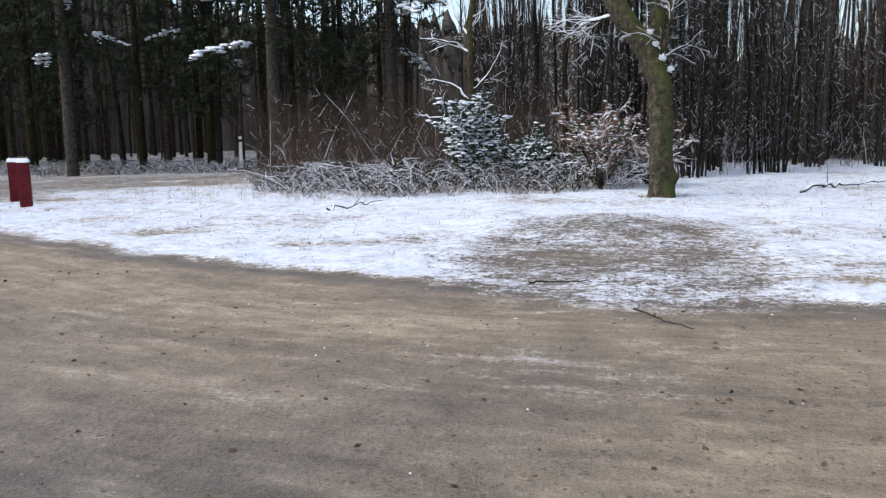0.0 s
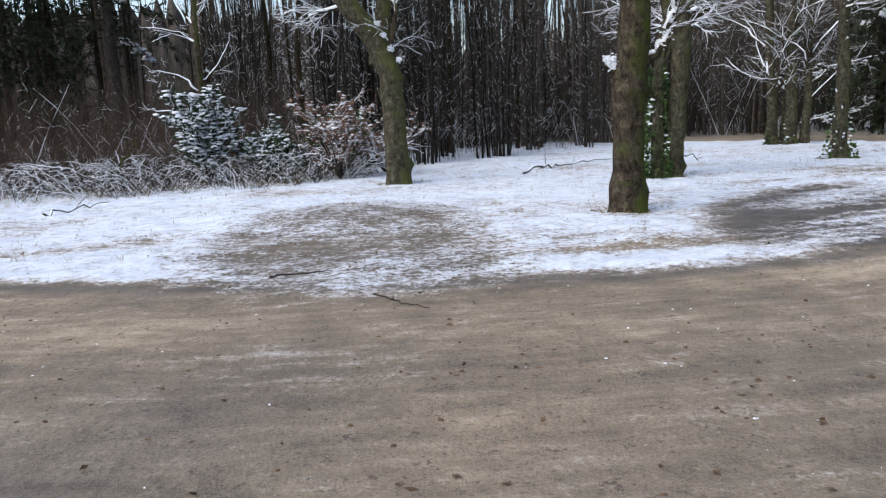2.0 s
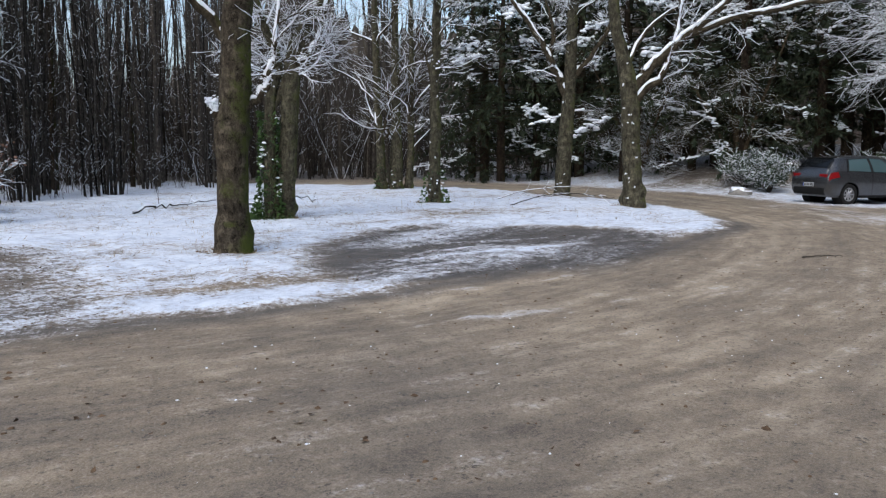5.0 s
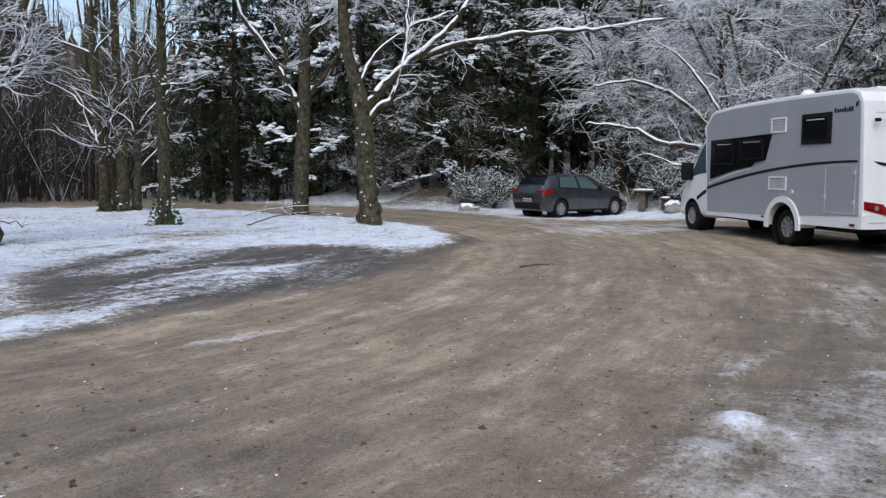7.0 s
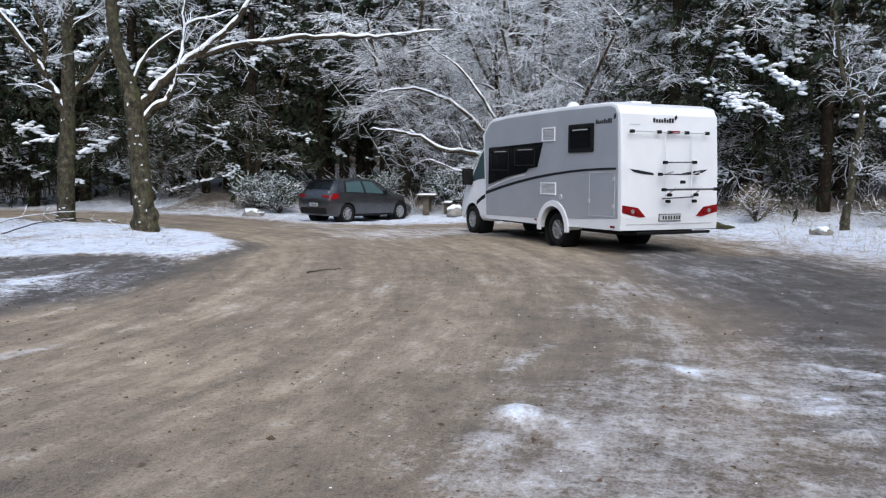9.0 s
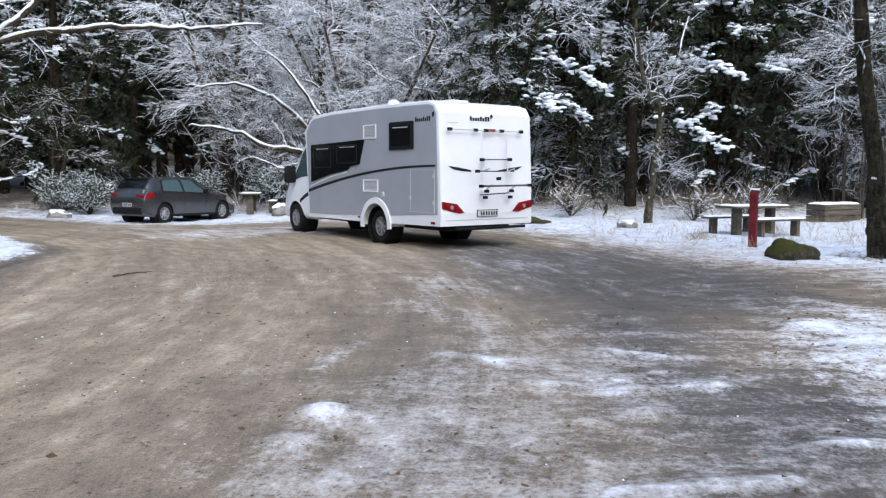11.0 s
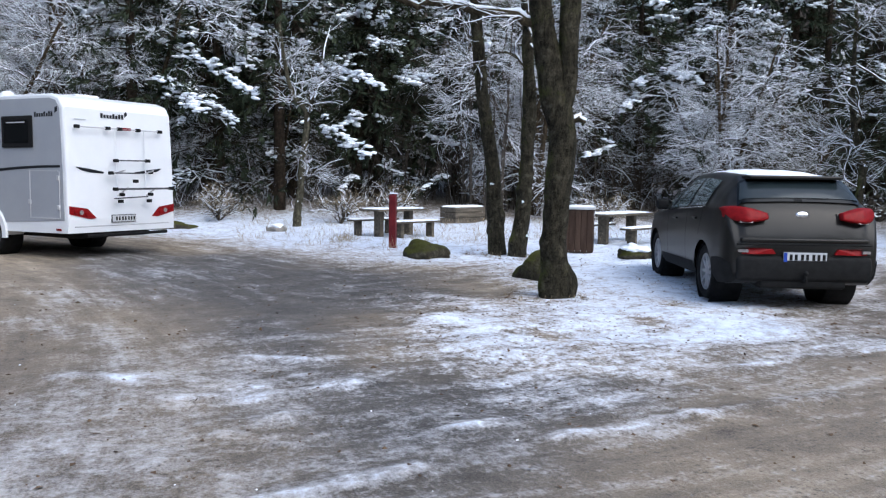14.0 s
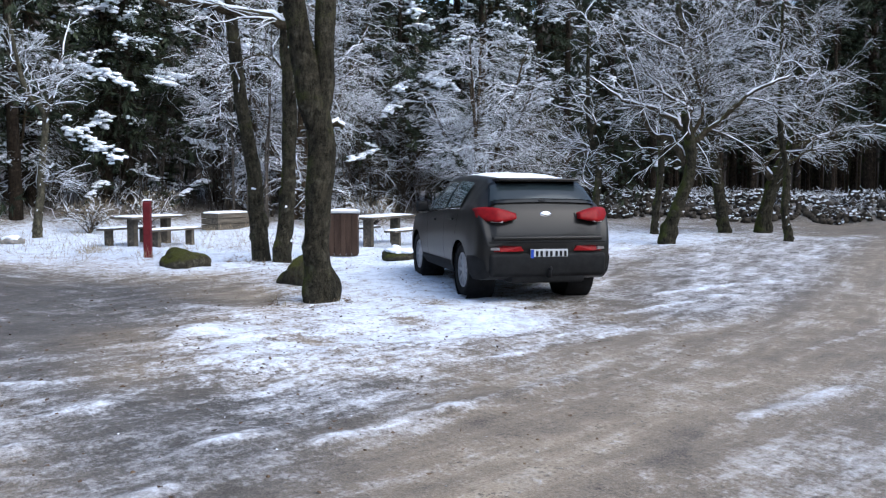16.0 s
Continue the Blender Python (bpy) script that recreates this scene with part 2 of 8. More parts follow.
def bark(name, base, pale, moss, moss_amount=0.5, vary=0.0):
    """Cracked bark with pale lichen blotches and moss on the upper and eastern side."""
    m, n, l, b = nodes_of(name)
    ridge = noise_node(n, l, 17, 6, 0.72, stretch=(1, 1, 0.36))
    fine = noise_node(n, l, 75, 3, 0.65)
    blot = noise_node(n, l, 2.2, 6, 0.7)
    lich = noise_node(n, l, 7.5, 5, 0.72)
    mixed = 0.0
    for v, w in ((ridge, 0.5), (blot, 0.2), (fine, 0.3)):
        mixed = calc(n, l, "MULTIPLY_ADD", v, w, mixed)
    col = ramp(n, l, mixed, [(0.4, base), (0.52, tuple(0.5 * p + 0.5 * q for p, q in zip(base, pale))), (0.62, pale)])
    col = blend(n, l, calc(n, l, "MULTIPLY", ramp(n, l, lich, [(0.54, (0, 0, 0)), (0.66, (1, 1, 1))]), 0.6), col, tuple(min(1, 1.5 * p + 0.012) for p in pale))
    col = blend(n, l, calc(n, l, "MULTIPLY", ramp(n, l, lich, [(0.34, (1, 1, 1)), (0.44, (0, 0, 0))]), 0.7), col, tuple(c * 0.6 for c in base))
    geo = n.new("ShaderNodeNewGeometry")
    sep = n.new("ShaderNodeSeparateXYZ")
    l.new(geo.outputs["Normal"], sep.inputs[0])
    side = calc(n, l, "MULTIPLY_ADD", sep.outputs[0], 0.12, calc(n, l, "MULTIPLY", sep.outputs[2], 0.2))
    k = calc(n, l, "ADD", calc(n, l, "MULTIPLY_ADD", fine, 0.25, calc(n, l, "MULTIPLY", blot, 0.75)), side)
    fac = n.new("ShaderNodeMapRange")
    fac.inputs[1].default_value, fac.inputs[2].default_value = 0.76 - 0.4 * moss_amount, 0.92 - 0.4 * moss_amount
    l.new(k, fac.inputs[0])
    col = blend(n, l, fac.outputs[0], col, moss)
    hs = n.new("ShaderNodeHueSaturation")
    l.new(calc(n, l, "MULTIPLY_ADD", geo.outputs["Random Per Island"], vary * 2, 1 - vary), hs.inputs["Value"])
    l.new(col, hs.inputs["Color"])
    l.new(hs.outputs[0], b.inputs["Base Color"])
    b.inputs["Roughness"].default_value = 0.9
    b.inputs["Specular IOR Level"].default_value = 0.1
    bump(n, l, b, calc(n, l, "ADD", ridge, calc(n, l, "MULTIPLY", fine, 0.3)), 1.0, 0.06)
    return m


SNOW = mat("snow", (0.78, 0.82, 0.88), (0.88, 0.9, 0.93), 5, 70, 0.6, relief=0.35, dist=0.01)
BARK = bark("mossy_bark", (0.008, 0.006, 0.004), (0.125, 0.102, 0.072), (0.07, 0.086, 0.018), 0.74)
BARK_OLIVE = bark("olive_bark", (0.014, 0.012, 0.008), (0.13, 0.117, 0.078), (0.085, 0.092, 0.03), 0.7)
BARK_DARK = bark("dark_bark", (0.008, 0.006, 0.004), (0.042, 0.03, 0.02), (0.03, 0.034, 0.008), 0.65)
YOUNG_BARK = bark("young_bark", (0.01, 0.009, 0.0075), (0.07, 0.062, 0.054), (0.045, 0.046, 0.025), 0.4, 0.8)
BARK_GREY = bark("grey_bark", (0.032, 0.027, 0.022), (0.122, 0.105, 0.088), (0.07, 0.08, 0.03), 0.3)
BARK_BROWN = bark("brown_bark", (0.02, 0.014, 0.009), (0.115, 0.085, 0.052), (0.08, 0.075, 0.03), 0.45)
OAK_DARK = bark("dark_oak_bark", (0.006, 0.005, 0.0035), (0.066, 0.058, 0.038), (0.054, 0.062, 0.015), 0.75)
PINE_BARK = bark("pine_bark", (0.014, 0.011, 0.008), (0.085, 0.064, 0.048), (0.035, 0.04, 0.018), 0.4, 0.7)
LIMB = bark("limb_bark", (0.016, 0.013, 0.008), (0.115, 0.092, 0.06), (0.075, 0.078, 0.028), 0.6)
TWIG = mat("twig_bark", (0.018, 0.015, 0.012), (0.06, 0.05, 0.04), 6, 60, 0.85, relief=0.2, vary=0.35)
BRUSH = mat("dry_brush", (0.03, 0.022, 0.017), (0.1, 0.072, 0.055), 3, 40, 0.9, relief=0.0, vary=0.4)
NEEDLE = mat("spruce_needles", (0.013, 0.019, 0.011), (0.04, 0.051, 0.027), 3, 30, 0.7, relief=0.0, vary=0.4)
HOLLY = mat("evergreen_leaf", (0.02, 0.035, 0.018), (0.05, 0.075, 0.04), 6, 60, 0.45, relief=0.1, vary=0.4)
BEECH = mat("dead_beech_leaf", (0.13, 0.075, 0.052), (0.24, 0.145, 0.105), 8, 60, 0.8, relief=0.1, vary=0.3)
IVY = mat("ivy_leaf", (0.025, 0.05, 0.015), (0.06, 0.1, 0.03), 8, 60, 0.5, relief=0.1, vary=0.4)
STRAW = mat("dry_grass", (0.2, 0.16, 0.1), (0.36, 0.29, 0.19), 5, 50, 0.9, relief=0.0, vary=0.3)
LITTER = mat("fallen_leaves", (0.07, 0.045, 0.028), (0.18, 0.12, 0.075), 9, 60, 0.9, relief=0.0, vary=0.4)
STONE = mat("field_stone", (0.15, 0.14, 0.125), (0.33, 0.31, 0.28), 5, 45, 0.9, relief=0.6, dist=0.03, vary=0.2)
BANK_EARTH = mat("bank_earth", (0.014, 0.012, 0.009), (0.06, 0.05, 0.038), 5, 45, 0.95, relief=0.6, dist=0.03, vary=0.4)
MOSS_STONE = bark("mossy_stone", (0.025, 0.022, 0.016), (0.1, 0.088, 0.06), (0.06, 0.062, 0.014), 0.7)
WOOD_GREY = mat("weathered_wood", (0.045, 0.038, 0.029), (0.13, 0.11, 0.083), 4, 50, 0.85, relief=0.5, stretch=(0.3, 3, 3), vary=0.2)
WOOD_DARK = mat("dark_wood", (0.03, 0.018, 0.013), (0.07, 0.045, 0.032), 4, 50, 0.85, relief=0.5, stretch=(3, 3, 0.4))
RED_PAINT = mat("red_paint", (0.08, 0.009, 0.011), (0.14, 0.016, 0.019), 5, 40, 0.6, relief=0.25)
WHITE_PAINT = mat("white_paint", (0.66, 0.66, 0.64), (0.8, 0.8, 0.78), 5, 40, 0.6, relief=0.15)


def weigh(n, l, *terms):
    out = 0.0
    for v, w in terms:
        out = calc(n, l, "MULTIPLY_ADD", v, w, out)
    return out


def ground_material():
    m, n, l, b = nodes_of("winter_ground")

    def attr(name):
        a = n.new("ShaderNodeAttribute")
        a.attribute_name = name
        return a

    snow_a, bare_a, lane = attr("snow"), attr("bare"), attr("lane")
    pos = n.new("ShaderNodeTexCoord").outputs["Object"]
    big = noise_node(n, l, 0.35, 4, 0.6, src=pos)
    mid = noise_node(n, l, 2.4, 5, 0.65, src=pos)
    fine = noise_node(n, l, 22, 5, 0.7, src=pos)
    grit = noise_node(n, l, 95, 3, 0.7, src=pos)
    crumb = noise_node(n, l, 48, 3, 0.7, src=pos)
    spots = noise_node(n, l, 5.5, 6, 0.7, src=pos)
    clods = noise_node(n, l, 9, 4, 0.75, src=pos)
    ruts = noise_node(n, l, 1.0, 6, 0.62, src=lane.outputs["Vector"], stretch=(0.16, 1.0, 1))
    ruts2 = noise_node(n, l, 1.0, 5, 0.6, src=lane.outputs["Vector"], stretch=(1.6, 6.0, 1))
    lane_b, south = attr("lane_south"), attr("south")
    ruts_b = noise_node(n, l, 1.0, 6, 0.62, src=lane_b.outputs["Vector"], stretch=(0.13, 1.2, 1))
    ruts2_b = noise_node(n, l, 1.0, 5, 0.6, src=lane_b.outputs["Vector"], stretch=(1.6, 6.0, 1))

    def part_mix(a, c):
        return calc(n, l, "ADD", calc(n, l, "MULTIPLY", a, calc(n, l, "SUBTRACT", 1.0, south.outputs["Fac"])), calc(n, l, "MULTIPLY", c, south.outputs["Fac"]))

    ruts, ruts2 = part_mix(ruts, ruts_b), part_mix(ruts2, ruts2_b)
    scuff = part_mix(noise_node(n, l, 1.0, 6, 0.66, src=lane.outputs["Vector"], stretch=(0.55, 2.7, 1)), noise_node(n, l, 1.0, 6, 0.66, src=lane_b.outputs["Vector"], stretch=(0.55, 2.7, 1)))
    soil_dots = calc(n, l, "MULTIPLY", ramp(n, l, weigh(n, l, (spots, 0.6), (crumb, 0.4)), [(0.375, (1, 1, 1)), (0.425, (0, 0, 0))]), 0.75)
    # bare ground: trodden gravel, brown on the road, dark and wet in the bays
    tone = 0.0
    for v, w in ((ruts, 0.22), (ruts2, 0.17), (scuff, 0.27), (mid, 0.2), (crumb, 0.14)):
        tone = calc(n, l, "MULTIPLY_ADD", v, w, tone)
    tan = ramp(n, l, tone, [(0.41, (0.074, 0.056, 0.039)), (0.5, (0.208, 0.161, 0.107)), (0.585, (0.4, 0.322, 0.226))])
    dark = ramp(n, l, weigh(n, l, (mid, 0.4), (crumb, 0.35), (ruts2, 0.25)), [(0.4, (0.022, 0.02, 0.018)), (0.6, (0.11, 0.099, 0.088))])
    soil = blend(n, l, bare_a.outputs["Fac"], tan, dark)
    dry = calc(n, l, "MULTIPLY_ADD", bare_a.outputs["Fac"], -0.65, 1.0)
    soil = blend(n, l, calc(n, l, "MULTIPLY", dry, calc(n, l, "MULTIPLY", ramp(n, l, grit, [(0.42, (0, 0, 0)), (0.7, (1, 1, 1))]), 0.5)), soil, (0.4, 0.335, 0.26))
    soil = blend(n, l, calc(n, l, "MULTIPLY", ramp(n, l, fine, [(0.32, (1, 1, 1)), (0.46, (0, 0, 0))]), 0.7), soil, (0.05, 0.038, 0.028))
    soil = blend(n, l, calc(n, l, "MULTIPLY", ramp(n, l, clods, [(0.26, (1, 1, 1)), (0.38, (0, 0, 0))]), 0.6), soil, (0.045, 0.035, 0.027))
    soil = blend(n, l, calc(n, l, "MULTIPLY", dry, calc(n, l, "MULTIPLY", ramp(n, l, clods, [(0.56, (0, 0, 0)), (0.7, (1, 1, 1))]), 0.4)), soil, (0.4, 0.34, 0.27))
    soil = blend(n, l, soil_dots, soil, (0.04, 0.031, 0.024))
    # snow lies where the cover is thick enough for the lumps of the ground
    streaky = weigh(n, l, (fine, 0.16), (crumb, 0.1), (clods, 0.18), (scuff, 0.28), (ruts2, 0.14), (mid, 0.14))
    clumps = weigh(n, l, (fine, 0.3), (crumb, 0.12), (clods, 0.32), (mid, 0.14), (ruts2, 0.12))
    streaky = calc(n, l, "MULTIPLY_ADD", calc(n, l, "SUBTRACT", streaky, 0.5), 3.2, 0.5)
    clumps = calc(n, l, "MULTIPLY_ADD", calc(n, l, "SUBTRACT", clumps, 0.5), 3.4, 0.5)
    clumpy = attr("clumpy").outputs["Fac"]
    mott = calc(n, l, "ADD", calc(n, l, "MULTIPLY", clumps, clumpy), calc(n, l, "MULTIPLY", streaky, calc(n, l, "SUBTRACT", 1.0, clumpy)))
    thr = calc(n, l, "ADD", mott, calc(n, l, "SUBTRACT", snow_a.outputs["Fac"], 1.0))
    cover = n.new("ShaderNodeMapRange")
    cover.interpolation_type = "SMOOTHSTEP"
    cover.inputs[1].default_value, cover.inputs[2].default_value = -0.12, 0.18
    loose = calc(n, l, "SUBTRACT", 1.0, clumpy)
    l.new(calc(n, l, "MULTIPLY", thr, calc(n, l, "MULTIPLY_ADD", loose, -0.8, 1.6)), cover.inputs[0])
    white = ramp(n, l, weigh(n, l, (mid, 0.5), (clods, 0.5)), [(0.38, (0.44, 0.49, 0.58)), (0.52, (0.63, 0.68, 0.76)), (0.68, (0.74, 0.78, 0.83))])
    # thin, trodden snow is greyer
    thin = blend(n, l, 0.55, soil, (0.62, 0.61, 0.62))
    pack = n.new("ShaderNodeMapRange")
    pack.inputs[1].default_value, pack.inputs[2].default_value = 0.02, 0.26
    l.new(calc(n, l, "MULTIPLY_ADD", loose, -0.13, thr), pack.inputs[0])
    white = blend(n, l, pack.outputs[0], thin, white)
    col = blend(n, l, cover.outputs[0], soil, white)
    l.new(col, b.inputs["Base Color"])
    wet = calc(n, l, "MULTIPLY", bare_a.outputs["Fac"], 0.2)
    l.new(calc(n, l, "SUBTRACT", calc(n, l, "MULTIPLY_ADD", fine, 0.2, 0.72), wet), b.inputs["Roughness"])
    hgt = calc(n, l, "ADD", calc(n, l, "MULTIPLY", fine, 0.35), calc(n, l, "ADD", calc(n, l, "MULTIPLY", grit, 0.06), calc(n, l, "ADD", calc(n, l, "MULTIPLY", ruts2, 0.6), calc(n, l, "MULTIPLY", cover.outputs[0], 0.5))))
    hgt = calc(n, l, "ADD", hgt, calc(n, l, "ADD", calc(n, l, "MULTIPLY", mid, 1.4), calc(n, l, "MULTIPLY", clods, 0.9)))
    bump(n, l, b, hgt, 0.5, 0.04)
    return m


GROUND = ground_material()
# ---- ground ----


def axis_steps(a, b, fine_a, fine_b, far_a, far_b):
    """Grid lines: 8 cm apart in the near stretch, 16 cm over the yard, then wider and wider."""
    core = list(np.arange(fine_a, fine_b, 0.08))
    for way, near, far in ((1, b, far_b), (-1, a, far_a)):
        x, step = (core[-1], 0.08) if way == 1 else (core[0], 0.08)
        while (x - far) * way < 0:
            step = min(step * 1.1, 0.16) if (x - near) * way < 0 else step * 1.17
            x += way * step
            core.append(x) if way == 1 else core.insert(0, x)
    return np.array(core)


def inside(px, py, poly):
    """Signed distance to an outline, positive inside."""
    poly = np.array(poly, float)
    d = np.full(px.shape, 1e9)
    odd = np.zeros(px.shape, bool)
    for (x0, y0), (x1, y1) in zip(poly, np.roll(poly, -1, 0)):
        ex, ey = x1 - x0, y1 - y0
        t = np.clip(((px - x0) * ex + (py - y0) * ey) / (ex * ex + ey * ey), 0, 1)
        d = np.minimum(d, np.hypot(px - x0 - t * ex, py - y0 - t * ey))
        cross = ((y0 > py) != (y1 > py)) & (px < ex * (py - y0) / (ey if ey else 1e-9) + x0)
        odd ^= cross
    return np.where(odd, d, -d)


def soft(d, w):
    t = np.clip(d / w * 0.5 + 0.5, 0, 1)
    return t * t * (3 - 2 * t)


def lumps2(px, py, scale, seed, octaves=3):
    """A smooth random field over the plan."""
    rng = np.random.default_rng(seed)
    out, amp = np.zeros(px.shape), 1.0
    for o in range(octaves):
        for _ in range(7):
            a, k = rng.uniform(0, 2 * np.pi), scale * 2**o * rng.uniform(0.7, 1.4)
            out += amp * np.sin(px * np.cos(a) * k + py * np.sin(a) * k + rng.uniform(0, 6.28)) / 5
        amp *= 0.5
    return out


# outlines in plan
NORTH_EDGE = [(-60, 44), (-14, 17.5), (-8.3, 13.5), (-5.3, 11.35), (-3.2, 9.75), (-1.7, 9.0), (-0.6, 8.35), (2.5, 7.2), (4.4, 6.75), (5.9, 6.8), (8.8, 7.0), (10.8, 7.1), (12.8, 7.45), (14.9, 8.15)]
NORTH_SNOW = NORTH_EDGE + [(16.6, 9.4), (18.6, 11.6), (20.5, 15.2), (21.5, 20.5), (20.5, 27), (16, 33), (14, 60), (-60, 120)]
EAST_SNOW = [(24.8, 18.5), (25, 14.8), (23.6, 12.8), (23.2, 10), (23.9, 7.6), (24.8, 5.4), (22.5, 1.2), (19.9, -0.9), (18.2, -1.5), (16.5, -2.8), (14.2, -3.6), (13.2, -5.2), (10.4, -4.3), (8.4, -2.4), (6.6, -2.0), (5.7, -3.4), (6.0, -5.3), (6.6, -7.6), (8.8, -9.8), (11.5, -13.5), (13, -17), (14.5, -27), (60, -70), (120, 0), (70, 60), (27, 60), (25.5, 24)]
MOUND = [(-0.7, 8.2), (-0.3, 10.9), (0.6, 13.1), (1.4, 13.9), (2.9, 13.9), (3.6, 12.5), (3.2, 9.4), (2.7, 7.0), (0.8, 7.4)]
BAY = [(5.4, 7.6), (5.95, 9.1), (6.9, 10.8), (9.3, 12.4), (11.0, 12.0), (12.6, 9.8), (13.3, 8.2), (12.0, 7.0), (9.8, 6.45), (7.9, 6.5), (6.3, 6.75)]
WET = [(18.3, 1.4), (16.6, -2.4), (14.4, -3.4), (12.8, -4.9), (10.6, -4.5), (8.6, -2.9), (7.4, -2.4), (6.4, -3.2), (5.6, -4.0), (4.5, -3.3), (3.3, -2.6), (3.0, -1.6), (4.6, -1.0), (6.0, -0.9), (7.6, -1.0), (9.6, -0.5), (12.6, 0.1), (15.4, 1.0)]
CORE = [(16.8, 0.4), (15.6, -2.2), (12.8, -4.2), (10.8, -4.1), (9.2, -2.9), (8.4, -1.8), (9.6, -0.9), (12.6, -0.3)]
FAR_ROAD = [(-70, 43), (-20, 26.6), (-14.5, 24.4), (-9.8, 25.4), (-7.4, 28.0), (-9.5, 31.4), (-16, 30.9), (-19.5, 32), (-70, 53)]
BACK_ROAD = [(19.5, 11.5), (21.5, 15.5), (22.3, 20.5), (21.5, 27.5), (17, 35), (19, 37), (25, 29), (25.2, 20.5), (25.6, 16), (24, 12)]
SOUTH = [(4.6, -2.6), (7.0, -7.0), (9.5, -12.0), (14, -20), (16, -30), (-30, -60), (-40, -6), (-6, -3.5), (1.5, -3.2)]
LANE_SOUTH = [(1.0, 9), (2.4, 4.5), (3.3, 0.5), (3.7, -2.8), (3.95, -4.6), (4.5, -7.5), (5.76, -11.5), (10, -20.5), (12, -28), (10, -42)]
FROST = [(2.6, -3.4), (3.2, -0.5), (3.9, 1.2), (6.2, 1.7), (10.5, 1.2), (14.0, 1.4), (15, 0.4), (10, -0.4), (8.4, -2.2), (7.8, -3.4), (6.2, -3.2)]
FROST_SOUTH = [(6.2, -6.2), (5.3, -9.2), (5.7, -12.0), (7.6, -17), (9.6, -22), (14, -28), (16, -21), (12.5, -13), (9, -9)]
FROST_EAST = [(17.5, 8.2), (20.5, 11.8), (23.6, 12.6), (23.4, 9.6), (24.4, 6.2), (22.0, 1.5), (19.0, 3.2), (18.0, 6.0)]
NEAR_DARK_GRAVEL = [(0.6, 2.4), (2.2, 1.6), (3.8, 1.9), (4.5, 3.2), (4.9, 5.0), (3.8, 5.9), (2.6, 4.0), (1.2, 3.2)]
SOUTH_PATCH = [(8.6, -2.8), (10.3, -4.1), (8.9, -5.7), (7.9, -8.4), (6.7, -6.4), (6.1, -4.6), (6.4, -3.3), (7.4, -2.7)]
DARK_GRAVEL = [(-5.4, 1.4), (-0.2, 1.6), (0.0, 3.2), (0.5, 4.6), (0.0, 5.2), (-1.6, 5.0), (-5.0, 7.4)]
STREAKS = ((4.6, 6.85, 6.3, 6.4, 0.12), (6.3, 6.4, 8.2, 6.3, 0.1), (4.78, -2.88, 4.94, -3.95, 0.1), (4.94, -3.95, 5.04, -5.24, 0.12), (3.66, -5.5, 3.6, -6.8, 0.1), (4.6, 5.3, 6.3, 5.03, 0.08), (6.6, 1.0, 7.8, 0.8, 0.12), (6.2, -1.2, 6.3, -2.0, 0.16), (5.0, -2.0, 5.2, -2.9, 0.12), (4.3, -1.0, 4.5, -1.9, 0.12), (7.0, 8.7, 10.5, 8.3, 0.12), (8.2, 9.9, 11.4, 9.2, 0.12), (6.5, 8.1, 7.9, 8.0, 0.07), (8.0, 9.2, 9.4, 9.0, 0.08))
STREAKS_FAR = ((-30, 37.6, -19.5, 33.6, 1.1), (-19.5, 33.6, -11.5, 33.0, 1.1), (-26, 31.2, -10.5, 28.2, 0.3), (6.2, -6.7, 6.4, -8.5, 0.07), (3.7, -5.8, 3.7, -6.7, 0.06), (4.7, -7.9, 4.9, -9.8, 0.07), (6.0, -5.1, 6.2, -6.2, 0.08), (5.6, -1.3, 5.7, -1.5, 0.09), (6.7, -1.6, 6.7, -1.7, 0.07), (8.0, -9.6, 7.9, -12.8, 0.12), (7.1, -7.8, 7.3, -10.4, 0.1), (6.3, -0.7, 6.5, -1.5, 0.09), (7.0, -0.2, 6.9, -0.4, 0.08), (5.1, -1.2, 5.0, -1.4, 0.05), (5.1, -2.3, 5.1, -2.5, 0.05), (7.8, 1.0, 7.4, 0.7, 0.08), (7.5, -1.3, 7.2, -1.8, 0.07), (5.2, 5.1, 6.3, 4.9, 0.08), (6.8, 5.0, 7.1, 4.8, 0.09), (7.1, -0.2, 6.8, -0.4, 0.07), (5.2, 5.2, 6.2, 4.8, 0.06))
LANE = [(-40, 27), (-12, 10.5), (-4, 5.2), (3, 3.2), (9, 3.4), (15, 5.6), (19.5, 9.5), (23, 16), (24, 24), (20, 34)]

gx, gy = axis_steps(-12, 28, -3, 13, -260, 300), axis_steps(-20, 22, -8, 12, -260, 300)
X, Y = np.meshgrid(gx, gy, indexing="xy")


def catmull(points, n):
    p = np.array([points[0], *points, points[-1]], float)
    out = []
    for k in range(1, len(p) - 2):
        t = np.linspace(0, 1, n, endpoint=False)[:, None]
        a, b, c, d = p[k - 1], p[k], p[k + 1], p[k + 2]
        out.append(0.5 * (2 * b + (c - a) * t + (2 * a - 5 * b + 4 * c - d) * t**2 + (3 * b - a - 3 * c + d) * t**3))
    return np.concatenate(out + [p[-1:]])


